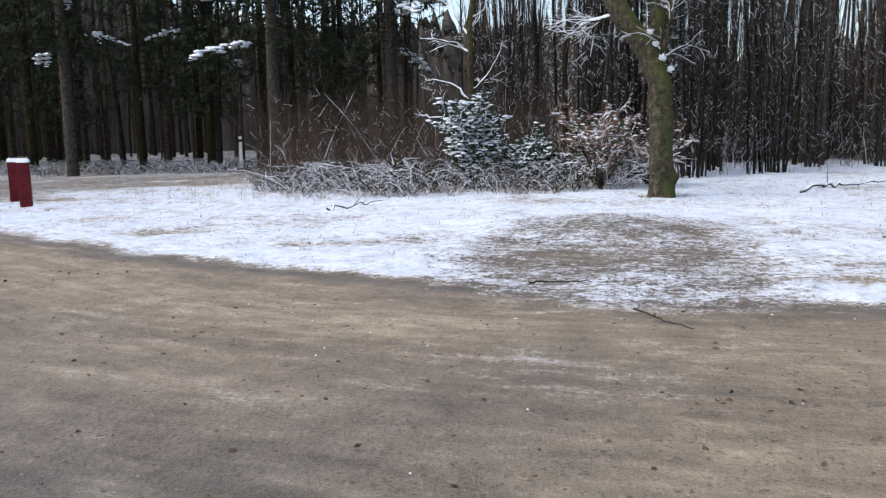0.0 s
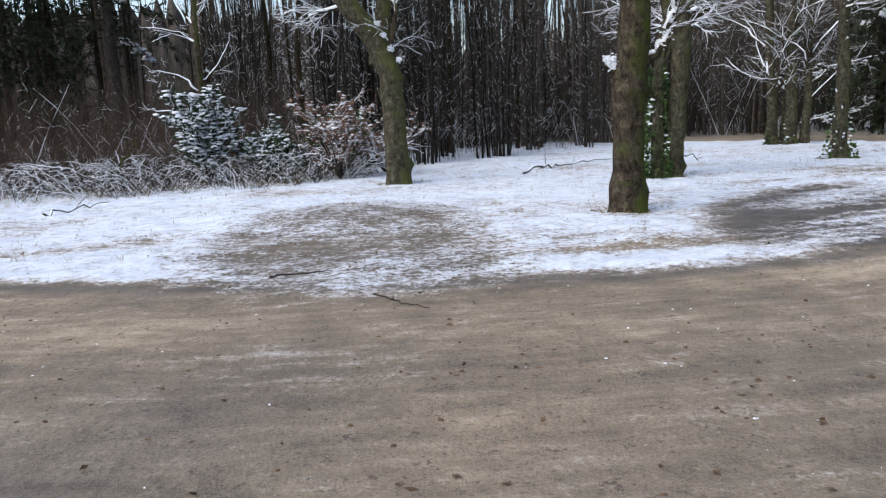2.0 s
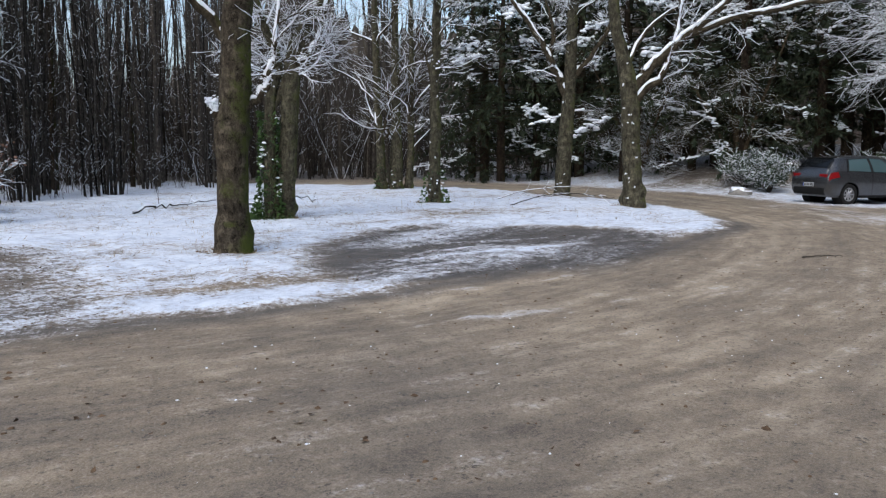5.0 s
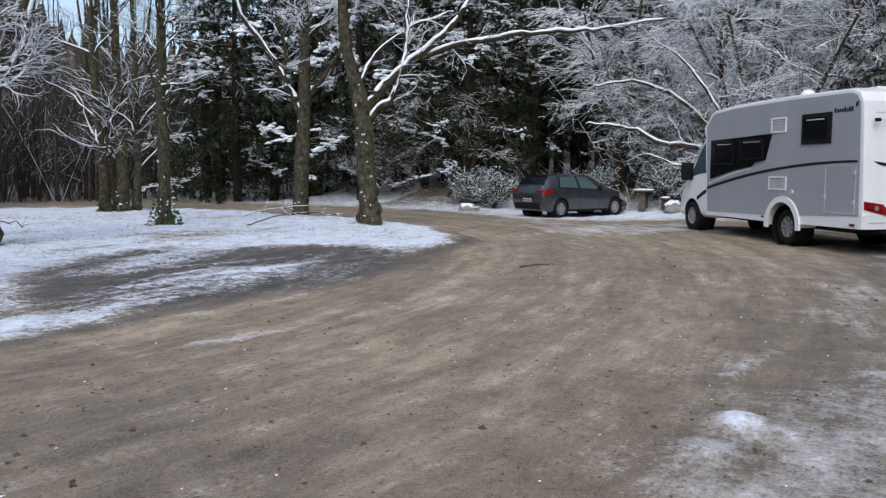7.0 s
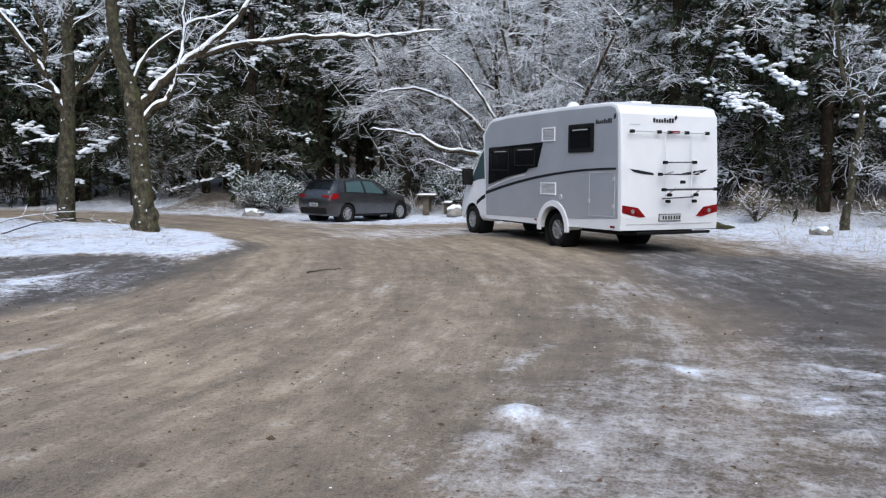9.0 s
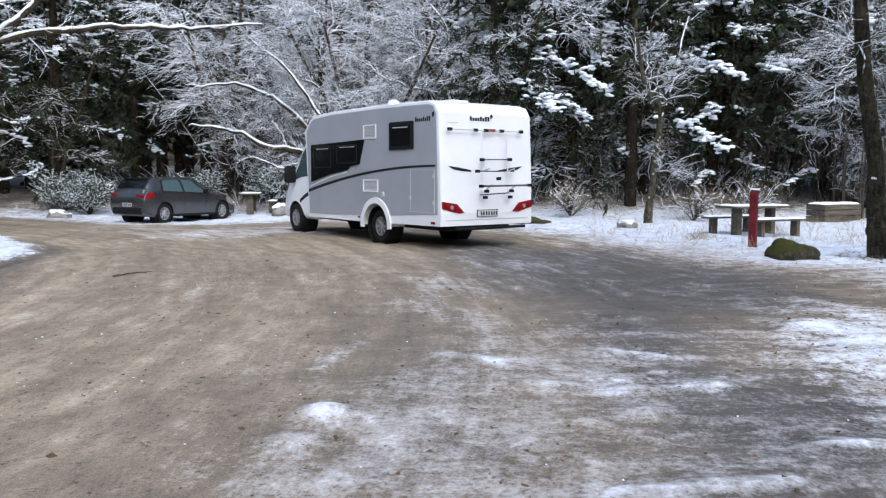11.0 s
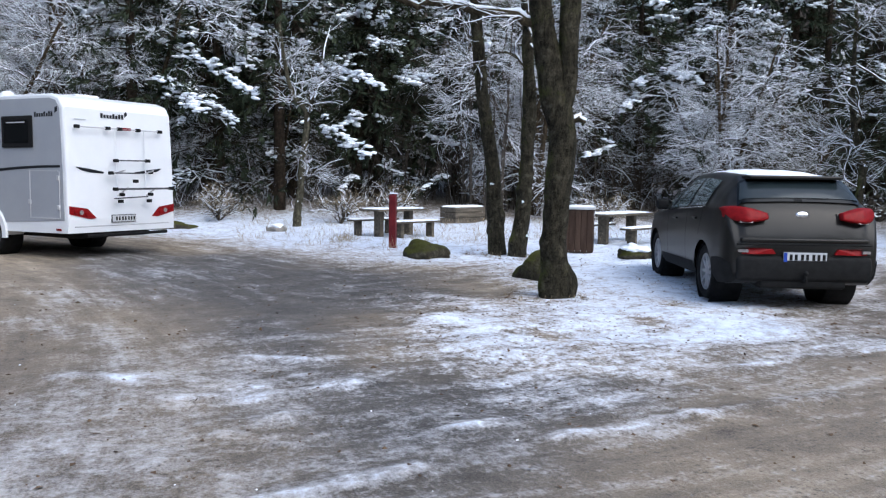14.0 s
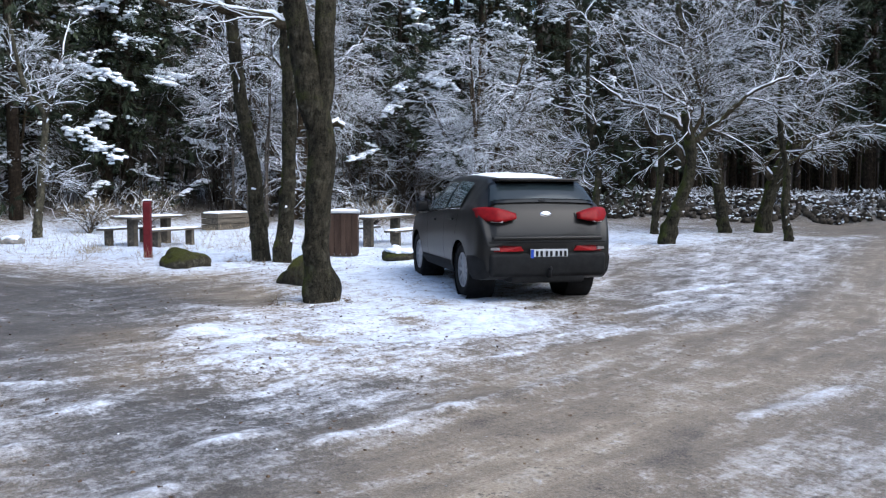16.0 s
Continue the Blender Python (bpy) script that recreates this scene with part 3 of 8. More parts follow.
def lane_coords(px, py, line):
    c = catmull(line, 8)
    run = np.r_[0, np.cumsum(np.hypot(*np.diff(c, axis=0).T))]
    best, s, side = np.full(px.shape, 1e9), np.zeros(px.shape), np.zeros(px.shape)
    for k in range(len(c) - 1):
        ex, ey = c[k + 1] - c[k]
        L = math.hypot(ex, ey)
        t = np.clip(((px - c[k, 0]) * ex + (py - c[k, 1]) * ey) / L**2, 0, 1)
        dx, dy = px - c[k, 0] - t * ex, py - c[k, 1] - t * ey
        d = np.hypot(dx, dy)
        hit = d < best
        best = np.where(hit, d, best)
        s = np.where(hit, run[k] + t * L, s)
        side = np.where(hit, np.where(ex * dy - ey * dx > 0, d, -d), side)
    return s, side


def ground_height(px, py):
    """Height of the ground without the fine relief."""
    far = np.hypot(px - 4, py - 2)
    z = 0.03 * lumps2(px, py, 0.35, 3) * soft(far - 9, 6)
    z += 0.16 * np.exp(-(((px - 1.6) / 1.9) ** 2 + ((py - 12.6) / 1.5) ** 2))
    # bank with the stones along it, and rising woods
    bank = inside(px, py, [(29, -29.2), (25, -29.6), (20.4, -31.2), (16.6, -34), (10, -39.5), (2, -49), (-4, -60), (14, -66), (26, -46), (34, -36)])
    z += 1.2 * soft(bank - 0.5, 1.1)
    z += 0.07 * np.exp(-(((px - 19) / 4.5) ** 2 + ((py - 2.5) / 4.5) ** 2))
    z -= 0.13 * np.exp(-(((px - 26.5) / 4.0) ** 2 + ((py - 10.5) / 4.5) ** 2))
    rise = inside(px, py, [(30, 24), (32, 12), (31, 4), (29.5, -3), (30, -12), (28, -20), (60, -50), (140, 0), (60, 60)])
    z += 0.75 * soft(rise, 3.0) + 0.05 * np.clip(rise, 0, 40)
    return z


def ground_masks(px, py):
    n1, n2 = lumps2(px, py, 0.9, 11), lumps2(px, py, 2.6, 12)
    edge = 0.22 * n1 + 0.12 * n2
    snow = np.full(px.shape, 0.25) + 0.05 * n1 + 0.04 * n2
    snow = np.maximum(snow, (0.46 + 0.08 * n1 + 0.06 * n2) * soft(inside(px, py, SOUTH) + edge * 2, 2.4))
    snow = np.maximum(snow, (0.53 + 0.08 * n1 + 0.08 * n2) * soft(inside(px, py, FROST) + edge * 2, 1.8))
    snow = np.maximum(snow, (0.5 + 0.08 * n1 + 0.1 * n2) * soft(inside(px, py, FROST_EAST) + edge * 2, 2.2))
    north = soft(inside(px, py, NORTH_SNOW) + edge, 0.5)
    snow = np.maximum(snow, (0.8 + 0.14 * n1 + 0.15 * n2) * north)
    east = inside(px, py, EAST_SNOW)
    snow = np.maximum(snow, (0.62 + 0.18 * soft(east - 1.4, 3.0) + 0.05 * n1 + 0.03 * n2) * soft(east + 0.7 + edge * 2, 2.6))
    mound = soft(inside(px, py, MOUND) + edge * 1.6, 0.6)
    snow = snow * (1 - mound) + mound * (0.5 + 0.14 * n1 + 0.11 * n2)
    bay = soft(inside(px, py, BAY) + edge * 1.6, 0.6)
    run, off = lane_coords(px, py, LANE)
    bands = lumps2(run * 0.3, off * 1.5, 1.9, 21)
    snow = snow * (1 - bay) + bay * (0.385 + 0.1 * n1 + 0.26 * bands)
    wet = soft(inside(px, py, WET) + edge * 2, 1.0)
    dry_core = soft(inside(px, py, CORE) + edge * 2, 1.6)
    snow = snow * (1 - wet) + wet * (0.465 - 0.13 * dry_core + 0.08 * n1 + 0.08 * n2)
    road = np.maximum(soft(inside(px, py, FAR_ROAD) + edge, 0.5), soft(inside(px, py, BACK_ROAD) + edge, 0.7))
    far = soft(-5 - px, 2.0)
    snow = snow * (1 - road) + road * (0.2 + 0.24 * far + 0.08 * n2 * far)
    woods = soft(np.hypot(px - 6, py - 2) - np.where((px > 2) & (py > 20), 34, 27), 5) * (1 - road)
    snow = snow * (1 - 0.42 * woods) + 0.06 * n2 * woods
    stones = soft(inside(px, py, [(29, -29.2), (25, -29.6), (20.4, -31.2), (16.6, -34), (10, -39.5), (2, -49), (-4, -60), (14, -66), (26, -46), (34, -36)]) + 0.6, 1.2)
    snow = snow * (1 - stones) + stones * (0.33 + 0.1 * n2)
    deep = soft(inside(px, py, [(31, 26), (32, 12), (30.5, 4), (29.5, -3), (30, -12), (28, -19), (60, -50), (140, 0), (60, 60)]), 3.0)
    snow = snow * (1 - deep) + (0.3 + 0.08 * n2) * deep
    frosty = soft(inside(px, py, FROST_SOUTH) + edge * 2, 2.0)
    snow = np.maximum(snow, frosty * (0.57 + 0.08 * n1 + 0.05 * n2))
    bare = np.clip(np.maximum.reduce([wet, 0.8 * frosty, bay, 0.6 * mound, 0.75 * woods, deep, stones, 0.5 * soft(inside(px, py, SOUTH) + 0.3, 2.5), 0.4 * soft(inside(px, py, FROST), 2)]), 0, 1)
    bare = np.maximum(bare, 0.9 * soft(0.22 - np.abs(inside(px, py, NORTH_SNOW) + edge + 0.15), 0.35) * (px < 16))
    bare = np.maximum(bare, 0.55 * road * far)
    _, off = lane_coords(px, py, LANE_SOUTH)
    track = soft(0.75 - np.abs(off - 0.1) + edge, 0.6) * soft(-2.0 - py, 2.0) * soft(24 + py, 4)
    snow = snow * (1 - track) + track * 0.33
    bare = bare * (1 - 0.45 * track)
    # two stretches near the viewpoint where the gravel colour is mixed darker
    bare = np.maximum(bare, 0.75 * soft(inside(px, py, DARK_GRAVEL) + edge * 2, 1.8))
    bare = np.maximum(bare, 0.42 * soft(inside(px, py, NEAR_DARK_GRAVEL) + edge * 2, 1.4))
    snow = np.maximum(snow, (0.7 + 0.1 * n2 + 0.05 * n1) * soft(inside(px, py, SOUTH_PATCH) + edge * 2 + 0.2, 1.1))
    for x0, y0, x1, y1, w in STREAKS + STREAKS_FAR:
        k = np.clip(((px - x0) * (x1 - x0) + (py - y0) * (y1 - y0)) / ((x1 - x0) ** 2 + (y1 - y0) ** 2), 0, 1)
        snow = snow + 0.22 * np.exp(-((px - x0 - k * (x1 - x0)) ** 2 + (py - y0 - k * (y1 - y0)) ** 2) / (0.75 * w) ** 2)
    # worn hollows in the snow of the verge, with leaves showing
    for cx, cy, r in ((5.75, 10.55, 0.4), (4.2, 9.2, 0.5), (4.9, 8.2, 0.6), (3.7, 8.3, 0.5), (-2.5, 11.2, 0.45), (-5.2, 13.0, 0.5), (7.4, 13.2, 0.5), (10.0, 13.7, 0.6), (13.0, 14.2, 0.5), (15.6, 14.2, 0.4), (9.0, -6.6, 0.35), (8.0, -5.6, 0.3), (11.0, -4.9, 0.5), (7.6, -4.2, 0.25)):
        snow = snow - 0.26 * np.exp(-(((px - cx) / (1.6 * r)) ** 2 + ((py - cy) / (0.7 * r)) ** 2))
    # lumps of snow kicked up on the road
    for cx, cy, r, a in ((5.45, 0.7, 0.16, 0.36), (4.9, 0.78, 0.2, 0.2), (7.1, 0.0, 0.13, 0.25), (7.0, -0.5, 0.13, 0.22), (6.25, 1.5, 0.3, 0.1), (-1.2, 3.0, 0.3, 0.3)):
        snow = np.maximum(snow, snow + a * np.exp(-(((px - cx) / r) ** 2 + ((py - cy) / r) ** 2)))
    clumpy = np.clip(np.maximum.reduce([north * (1 - 0.7 * bay), mound, 0.55 * bay, 0.85 * soft(east - 0.6, 2.5), woods]), 0, 1)
    return np.clip(snow, 0, 1), bare, clumpy


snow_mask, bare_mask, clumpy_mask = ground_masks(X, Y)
lane_s, lane_d = lane_coords(X, Y, LANE)
south_s, south_d = lane_coords(X, Y, LANE_SOUTH)
south_mask = soft(-Y - 0.35 * (X - 4) * (X > 4) + 0.2 + 0.5 * lumps2(X, Y, 0.9, 15), 2.5) * soft(30 - np.abs(X), 6)
Z = ground_height(X, Y)
Z += 0.05 * soft(snow_mask - 0.55, 0.3) * (0.7 + 0.6 * lumps2(X, Y, 3.2, 5) + 0.4 * lumps2(X, Y, 7.0, 6, 2)) * soft(45 - np.hypot(X, Y), 8)
Z += 0.012 * lumps2(X, Y, 4.0, 8) + 0.012 * np.sin(lane_d * 3.4 + 0.6 * np.sin(lane_s * 0.4)) * soft(6 - np.abs(lane_d), 4) * (1 - snow_mask)
W, H = len(gx), len(gy)
i, j = np.meshgrid(np.arange(W - 1), np.arange(H - 1))
a = (j * W + i).ravel()
ground_mesh = quads("ground", np.stack([X, Y, Z], -1).reshape(-1, 3), np.stack([a, a + 1, a + 1 + W, a + W], 1))
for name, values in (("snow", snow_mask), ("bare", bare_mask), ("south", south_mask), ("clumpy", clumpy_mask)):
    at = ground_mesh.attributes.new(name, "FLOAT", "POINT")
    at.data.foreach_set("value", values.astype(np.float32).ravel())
for name, u, v in (("lane", lane_s, lane_d), ("lane_south", south_s, south_d)):
    at = ground_mesh.attributes.new(name, "FLOAT_VECTOR", "POINT")
    at.data.foreach_set("vector", np.stack([u, v, 0 * u], -1).astype(np.float32).ravel())
ground = part("ground", ground_mesh, GROUND)
tagged(ground, "gravel yard and woodland floor under patchy trodden snow", "ground", kind="structure")


def floor_z(x, y):
    """Height of the snow or gravel at a place."""
    c, r = np.searchsorted(gx, x) - 1, np.searchsorted(gy, y) - 1
    u, v = (x - gx[c]) / (gx[c + 1] - gx[c]), (y - gy[r]) / (gy[r + 1] - gy[r])
    return Z[r, c] * (1 - u) * (1 - v) + Z[r, c + 1] * u * (1 - v) + Z[r + 1, c] * (1 - u) * v + Z[r + 1, c + 1] * u * v
# ---- trees ----


def roughen(v, amount, scale, seed):
    """Push the skin of a trunk in and out by a smooth random field."""
    d = lumps2(v[:, 0] + v[:, 2] * 0.6, v[:, 1] + v[:, 2] * 0.35, scale, seed, 2)
    e = lumps2(v[:, 1] - v[:, 2] * 0.7, v[:, 0] + v[:, 2] * 0.5, scale, seed + 40, 2)
    c = v.copy()
    c[:, 0] += amount * d
    c[:, 1] += amount * e
    return c


def knobs(rng, v, pts, rad, n):
    """Burrs and stubs that swell the skin of a trunk here and there."""
    c = v.copy()
    for _ in range(n):
        s = rng.uniform(0.12, 0.55) * (len(pts) - 1)
        i = int(s)
        q, r = pts[i] * (1 - s + i) + pts[i + 1] * (s - i), rad[i]
        a = rng.uniform(0, 2 * math.pi)
        k = q + r * np.array([math.cos(a), math.sin(a), 0])
        w = np.exp(-((c - k) ** 2).sum(1) / (r * rng.uniform(0.35, 0.7)) ** 2)
        c += (w * r * rng.uniform(0.15, 0.38))[:, None] * np.array([math.cos(a), math.sin(a), 0.2])
    return c


def stem(points, radii, n=4):
    """A smooth bent stem from a few places and radii."""
    p = catmull([tuple(q) for q in points], n)
    s = np.linspace(0, len(points) - 1, len(p))
    return p[None], np.interp(s, np.arange(len(points)), radii)[None]


def snow_patches(rng, levels, n, size):
    """Small smears of snow blown onto the bark and caught in the forks."""
    cs, ss = [], []
    for pts, rad, k in levels:
        N, P, _ = pts.shape
        for _ in range(n):
            az, s = rng.uniform(2.6, 4.6), rng.uniform(0.12, 0.7) * (P - 1)
            for _ in range(rng.integers(2, 7)):
                i = int(s)
                q = pts[0, i] * (1 - s + i) + pts[0, min(i + 1, P - 1)] * (s - i)
                cs.append(q + np.array([math.cos(az), math.sin(az), 0]) * rad[0, i] * 1.0)
                ss.append(np.array([0.4, 0.4, 0.8]) * size * rng.uniform(0.2, 0.8))
                az += rng.normal() * 0.12
                s = min(max(s + rng.normal() * 0.1, 0.1), P - 1.1)
    return blobs(rng, np.array(cs), np.array(ss))


def grown_tree(name, label, seed, x, y, trunk, limbs=(), bark_mat=None, sides=22, stems=(), top=0.4, twigs=(7, 6, 5), limb_n=8, limb_len=(1.5, 3.0), reach=1.0, snow=0.016, patches=0, droop=0.02, group="", snow_share=0.75, lift=0.25, angle=(35, 75), caps=(), level=0.75, crook=0.28):
    """A bare winter tree. trunk: rows of dx, dy, z, radius; limbs: lists of rows of dx, dy, z with a radius first."""
    rng = np.random.default_rng(seed)
    t = np.array(trunk, float)
    root = np.array([[t[0, 0], t[0, 1], -0.2, t[0, 3] * 1.34], [t[0, 0], t[0, 1], 0.04, t[0, 3] * 1.14], [t[0, 0] * 0.8 + t[1, 0] * 0.2, t[0, 1] * 0.8 + t[1, 1] * 0.2, 0.3, t[0, 3] * 1.04]])
    t = np.vstack([root, t[1:]])
    tp, tr = stem(t[:, :3], t[:, 3], 14 if sides > 10 else 6)
    wood = [(tp, tr, sides)]
    big = []
    for extra in stems:
        e = np.array(extra, float)
        ep, er = stem(e[:, :3], e[:, 3], 5)
        wood.append((ep, er, 10))
    for r0, *pts in limbs:
        lp, lr = stem(pts, np.linspace(r0, r0 * 0.25, len(pts)), 5)
        lp[0, 1:-1] += rng.normal(size=(lp.shape[1] - 2, 3)) * (0.12 * r0 + 0.016)
        big.append((lp, lr, 7))
    level2, level3, level4 = [], [], []
    for pts, rad, _ in wood:
        z = pts[0, :, 2]
        first = float(np.interp(z.min() + top * (z.max() - z.min()), z, np.linspace(0, 1, len(z)))) if np.all(np.diff(z) > 0) else top
        a, b = sprout(rng, pts, rad, limb_n, (first, 0.98), limb_len, angle, 10, lift, crook, 0.45, 0.15, 0.4, droop * 0.6)
        big.append((a, b, 5))
    for pts, rad, _ in big:
        if np.linalg.norm(pts[0, -1] - pts[0, 0]) < 0.5:
            continue
        a, b = sprout(rng, pts, rad, twigs[0], (0.15, 1.0), (0.6 * reach, 1.7 * reach), (22, 60), 6, 0.06, 0.2, 0.6, 0.2, 0.5, droop, level)
        level2.append((a, b, 4))
    for pts, rad, _ in level2:
        a, b = sprout(rng, pts, rad, twigs[1], (0.1, 1.0), (0.3 * reach, 0.9 * reach), (18, 50), 5, 0.02, 0.2, 0.6, 0.3, 0.5, droop, level)
        level3.append((a, b, 3))
    for pts, rad, _ in level3:
        if twigs[2]:
            a, b = sprout(rng, pts, rad, twigs[2], (0.1, 1.0), (0.15 * reach, 0.45 * reach), (18, 50), 3, 0.02, 0.15, 0.7, 0.4, 0.5, droop, level)
            level4.append((a, np.maximum(b, 0.0022), 3))
    ob = thing(name, label, "tree", group, Matrix.Translation((x, y, float(floor_z(x, y)))))
    v, f = tubes(wood)
    v = knobs(rng, v, tp[0], tr[0], 12) if sides > 10 else v
    size = min(1.0, t[0, 3] / 0.2)
    part("trunk", quads("trunk", roughen(roughen(roughen(v, 0.03 * size, 2.6, seed + 7), 0.016 * size, 7.5, seed), 0.006 * size, 26, seed + 3), f), bark_mat or BARK, ob)
    v, f = tubes(big + level2 + level3 + level4)
    part("crown", quads("crown", v, f), LIMB, ob)
    sn = [snow_on(rng, big, snow * 1.5, 0.95, 0.975), snow_on(rng, level2, snow * 1.1, min(0.9, snow_share + 0.25), 0.9), snow_on(rng, level3, snow * 0.75, snow_share, 0.9)]
    if level4:
        sn.append(snow_on(rng, level4, snow * 0.5, snow_share * 0.7, 0.9))
    if patches:
        sn.append(snow_patches(rng, wood[:1], 2 * patches, 0.055))
    if caps:
        c = np.array(caps, float)
        c = np.repeat(c, 90, 0) + rng.normal(size=(len(caps) * 90, 4)) * np.array([0.45, 0.45, 0.4, 0]) * np.repeat(c[:, 3:], 90, 0)
        sn.append(blobs(rng, c[:, :3], c[:, 3:] * rng.uniform(0.1, 0.3, (len(c), 1)) * np.array([1, 1, 0.7])))
    v, f = merge(*sn)
    tagged(part("snow", quads("snow", v, f), SNOW, ob, "thin snow lying along the branches"), kind="stuff")
    return ob


def copies(obs, places, seed, scale=(0.85, 1.15), sink=0.0):
    rng = np.random.default_rng(seed)
    for k, (x, y) in enumerate(places):
        ob = obs[k % len(obs)]
        s = rng.uniform(*scale)
        m = Matrix.Translation((x, y, float(floor_z(x, y)) - sink)) @ pose(0, 0, 0, 0, 0, rng.uniform(0, 360))
        if k < len(obs):
            ob.matrix_basis = m
            new_ob = ob
        else:
            new_ob = copy_thing(ob, m)
        new_ob.scale = (s, s, s * rng.uniform(0.92, 1.1))


# the trees that stand free in the yard and along it
grown_tree("tree", "mossy oak with a bent trunk and snow in its fork", 1, 3.81, 18.18,
    [(0, 0, 0, 0.27), (-0.02, 0, 0.8, 0.25), (-0.05, 0.01, 1.7, 0.24), (-0.12, 0.02, 2.5, 0.245), (-0.45, 0.1, 3.3, 0.23), (-0.95, 0.2, 4.1, 0.22), (-1.5, 0.3, 5.4, 0.18), (-1.8, 0.4, 7.5, 0.12), (-2.0, 0.5, 10.0, 0.04)],
    [(0.07, (-0.75, 0.15, 3.8), (-1.2, 0.25, 3.86), (-1.73, 0.36, 3.7)), (0.09, (-0.2, 0.04, 2.75), (0.0, 0.0, 3.2), (0.12, -0.02, 3.75), (0.16, 0, 4.4))],
    stems=[[(-0.3, 0.1, 2.6, 0.2), (-0.1, 0.25, 3.6, 0.17), (0.05, 0.35, 5.5, 0.13), (0.3, 0.4, 9.0, 0.05)]], top=0.6, limb_n=9, caps=((-0.06, -0.2, 2.95, 0.08), (-0.2, -0.16, 3.25, 0.07), (-0.32, -0.13, 3.5, 0.07), (0.12, -0.2, 2.72, 0.08)), bark_mat=BARK_OLIVE)
grown_tree("tree", "thick straight oak with green moss and a snowy stub", 2, 5.72, 10.92,
    [(0, 0, 0, 0.245), (0.02, 0, 0.6, 0.228), (0.02, -0.01, 1.4, 0.222), (0.07, -0.04, 2.1, 0.235), (0.12, -0.06, 3.1, 0.215), (0.2, -0.1, 5.0, 0.18), (0.1, 0.1, 7.5, 0.13), (0.1, 0.2, 10.5, 0.05)],
    [(0.13, (0.0, 0.0, 1.9), (-0.16, 0.08, 2.05), (-0.26, 0.13, 2.1)), (0.075, (0.15, -0.08, 2.1), (0.42, -0.22, 2.32), (0.55, -0.29, 2.7), (0.62, -0.32, 3.2), (0.8, -0.4, 4.4)), (0.09, (0.1, 0, 3.0), (-0.4, 0.3, 3.7), (-1.0, 0.6, 4.6), (-1.4, 0.9, 5.6))], top=0.66, limb_n=8, caps=((-0.23, 0.08, 2.19, 0.1), (-0.19, 0.05, 2.12, 0.09), (0.4, -0.22, 2.38, 0.08), (0.48, -0.26, 2.5, 0.08), (0.54, -0.3, 2.68, 0.07), (0.57, -0.31, 2.88, 0.07), (0.6, -0.33, 3.08, 0.07)))
grown_tree("tree", "forked oak trunk with ivy at its foot and snowy limbs", 3, 9.25, 15.7,
    [(0, 0, 0, 0.2), (0.1, -0.05, 1.2, 0.19), (0.15, -0.08, 2.2, 0.18), (0.26, -0.14, 3.6, 0.18), (0.55, -0.3, 4.2, 0.14), (0.85, -0.45, 4.8, 0.13), (1.1, -0.6, 6.0, 0.11), (1.2, -0.7, 9.0, 0.04)],
    [(0.12, (0.22, -0.1, 3.2), (0.5, -0.4, 3.5), (0.75, -0.6, 4.3), (0.9, -0.7, 5.4))],
    stems=[[(-0.25, 0.1, -0.1, 0.16), (-0.24, 0.1, 1.2, 0.14), (-0.2, 0.1, 2.6, 0.12), (-0.1, 0.05, 3.4, 0.11), (-0.5, 0.3, 5.0, 0.08), (-0.8, 0.5, 8.0, 0.03)], [(-0.2, 0.1, 2.3, 0.07), (0.0, 0, 2.7, 0.065), (0.1, -0.05, 3.4, 0.06)]], top=0.5, limb_n=8, bark_mat=BARK_OLIVE)
grown_tree("tree", "slim straight tree with snow on its bark", 4, 14.95, 17.35,
    [(0, 0, 0, 0.17), (0.0, 0, 1.0, 0.155), (0.02, 0, 3.1, 0.14), (0.04, -0.02, 4.6, 0.12), (0.06, -0.05, 6.2, 0.1), (0.1, 0, 9.0, 0.05)], limb_n=16, top=0.28, limb_len=(2.0, 4.2), patches=9, angle=(25, 60), snow=0.009, snow_share=0.4, droop=0.0, bark_mat=BARK_OLIVE)
for k, (dx, dy, r, lean) in enumerate(((0, 0, 0.2, 0.0), (-0.45, 0.35, 0.17, -0.06), (0.42, -0.2, 0.14, 0.05), (0.1, 0.5, 0.13, 0.1))):
    grown_tree("tree", "tall narrow tree in a close clump", 10 + k, 18.6 + dx, 23.9 + dy,
        [(0, 0, 0, r), (lean, 0, 1.5, r * 0.92), (lean * 2.5, 0.05, 3.7, r * 0.8), (lean * 4, 0.1, 7.6, r * 0.5), (lean * 5, 0.1, 11.0, 0.04)], limb_n=16, top=0.14, limb_len=(2.4, 5.0), patches=0, twigs=(7, 5, 2), angle=(16, 48), snow=0.009, snow_share=0.35, droop=0.0, group="clump of narrow trees", bark_mat=BARK_OLIVE)
grown_tree("tree", "oak with a snow-covered leaning limb", 5, 20.5, 17.5,
    [(0, 0, 0, 0.26), (0.03, -0.03, 1.2, 0.24), (0.08, -0.08, 2.6, 0.22), (0.11, -0.12, 3.9, 0.2), (0.15, -0.15, 5.6, 0.17), (0.2, -0.2, 7.4, 0.14), (0.3, -0.2, 11.0, 0.04)],
    [(0.16, (0.06, -0.06, 3.2), (-0.2, 0.25, 4.1), (-0.5, 0.55, 4.9), (-1.1, 1.25, 6.3), (-1.5, 1.7, 8.0)), (0.1, (-0.3, 0.35, 4.4), (-0.25, 0.3, 5.2), (-0.45, 0.5, 6.4)), (0.1, (0.1, -0.1, 3.6), (0.6, -0.7, 4.6), (0.9, -1.1, 5.6), (1.1, -1.4, 7.2))], top=0.5, limb_n=9, limb_len=(1.6, 3.6), patches=4, bark_mat=BARK_OLIVE)
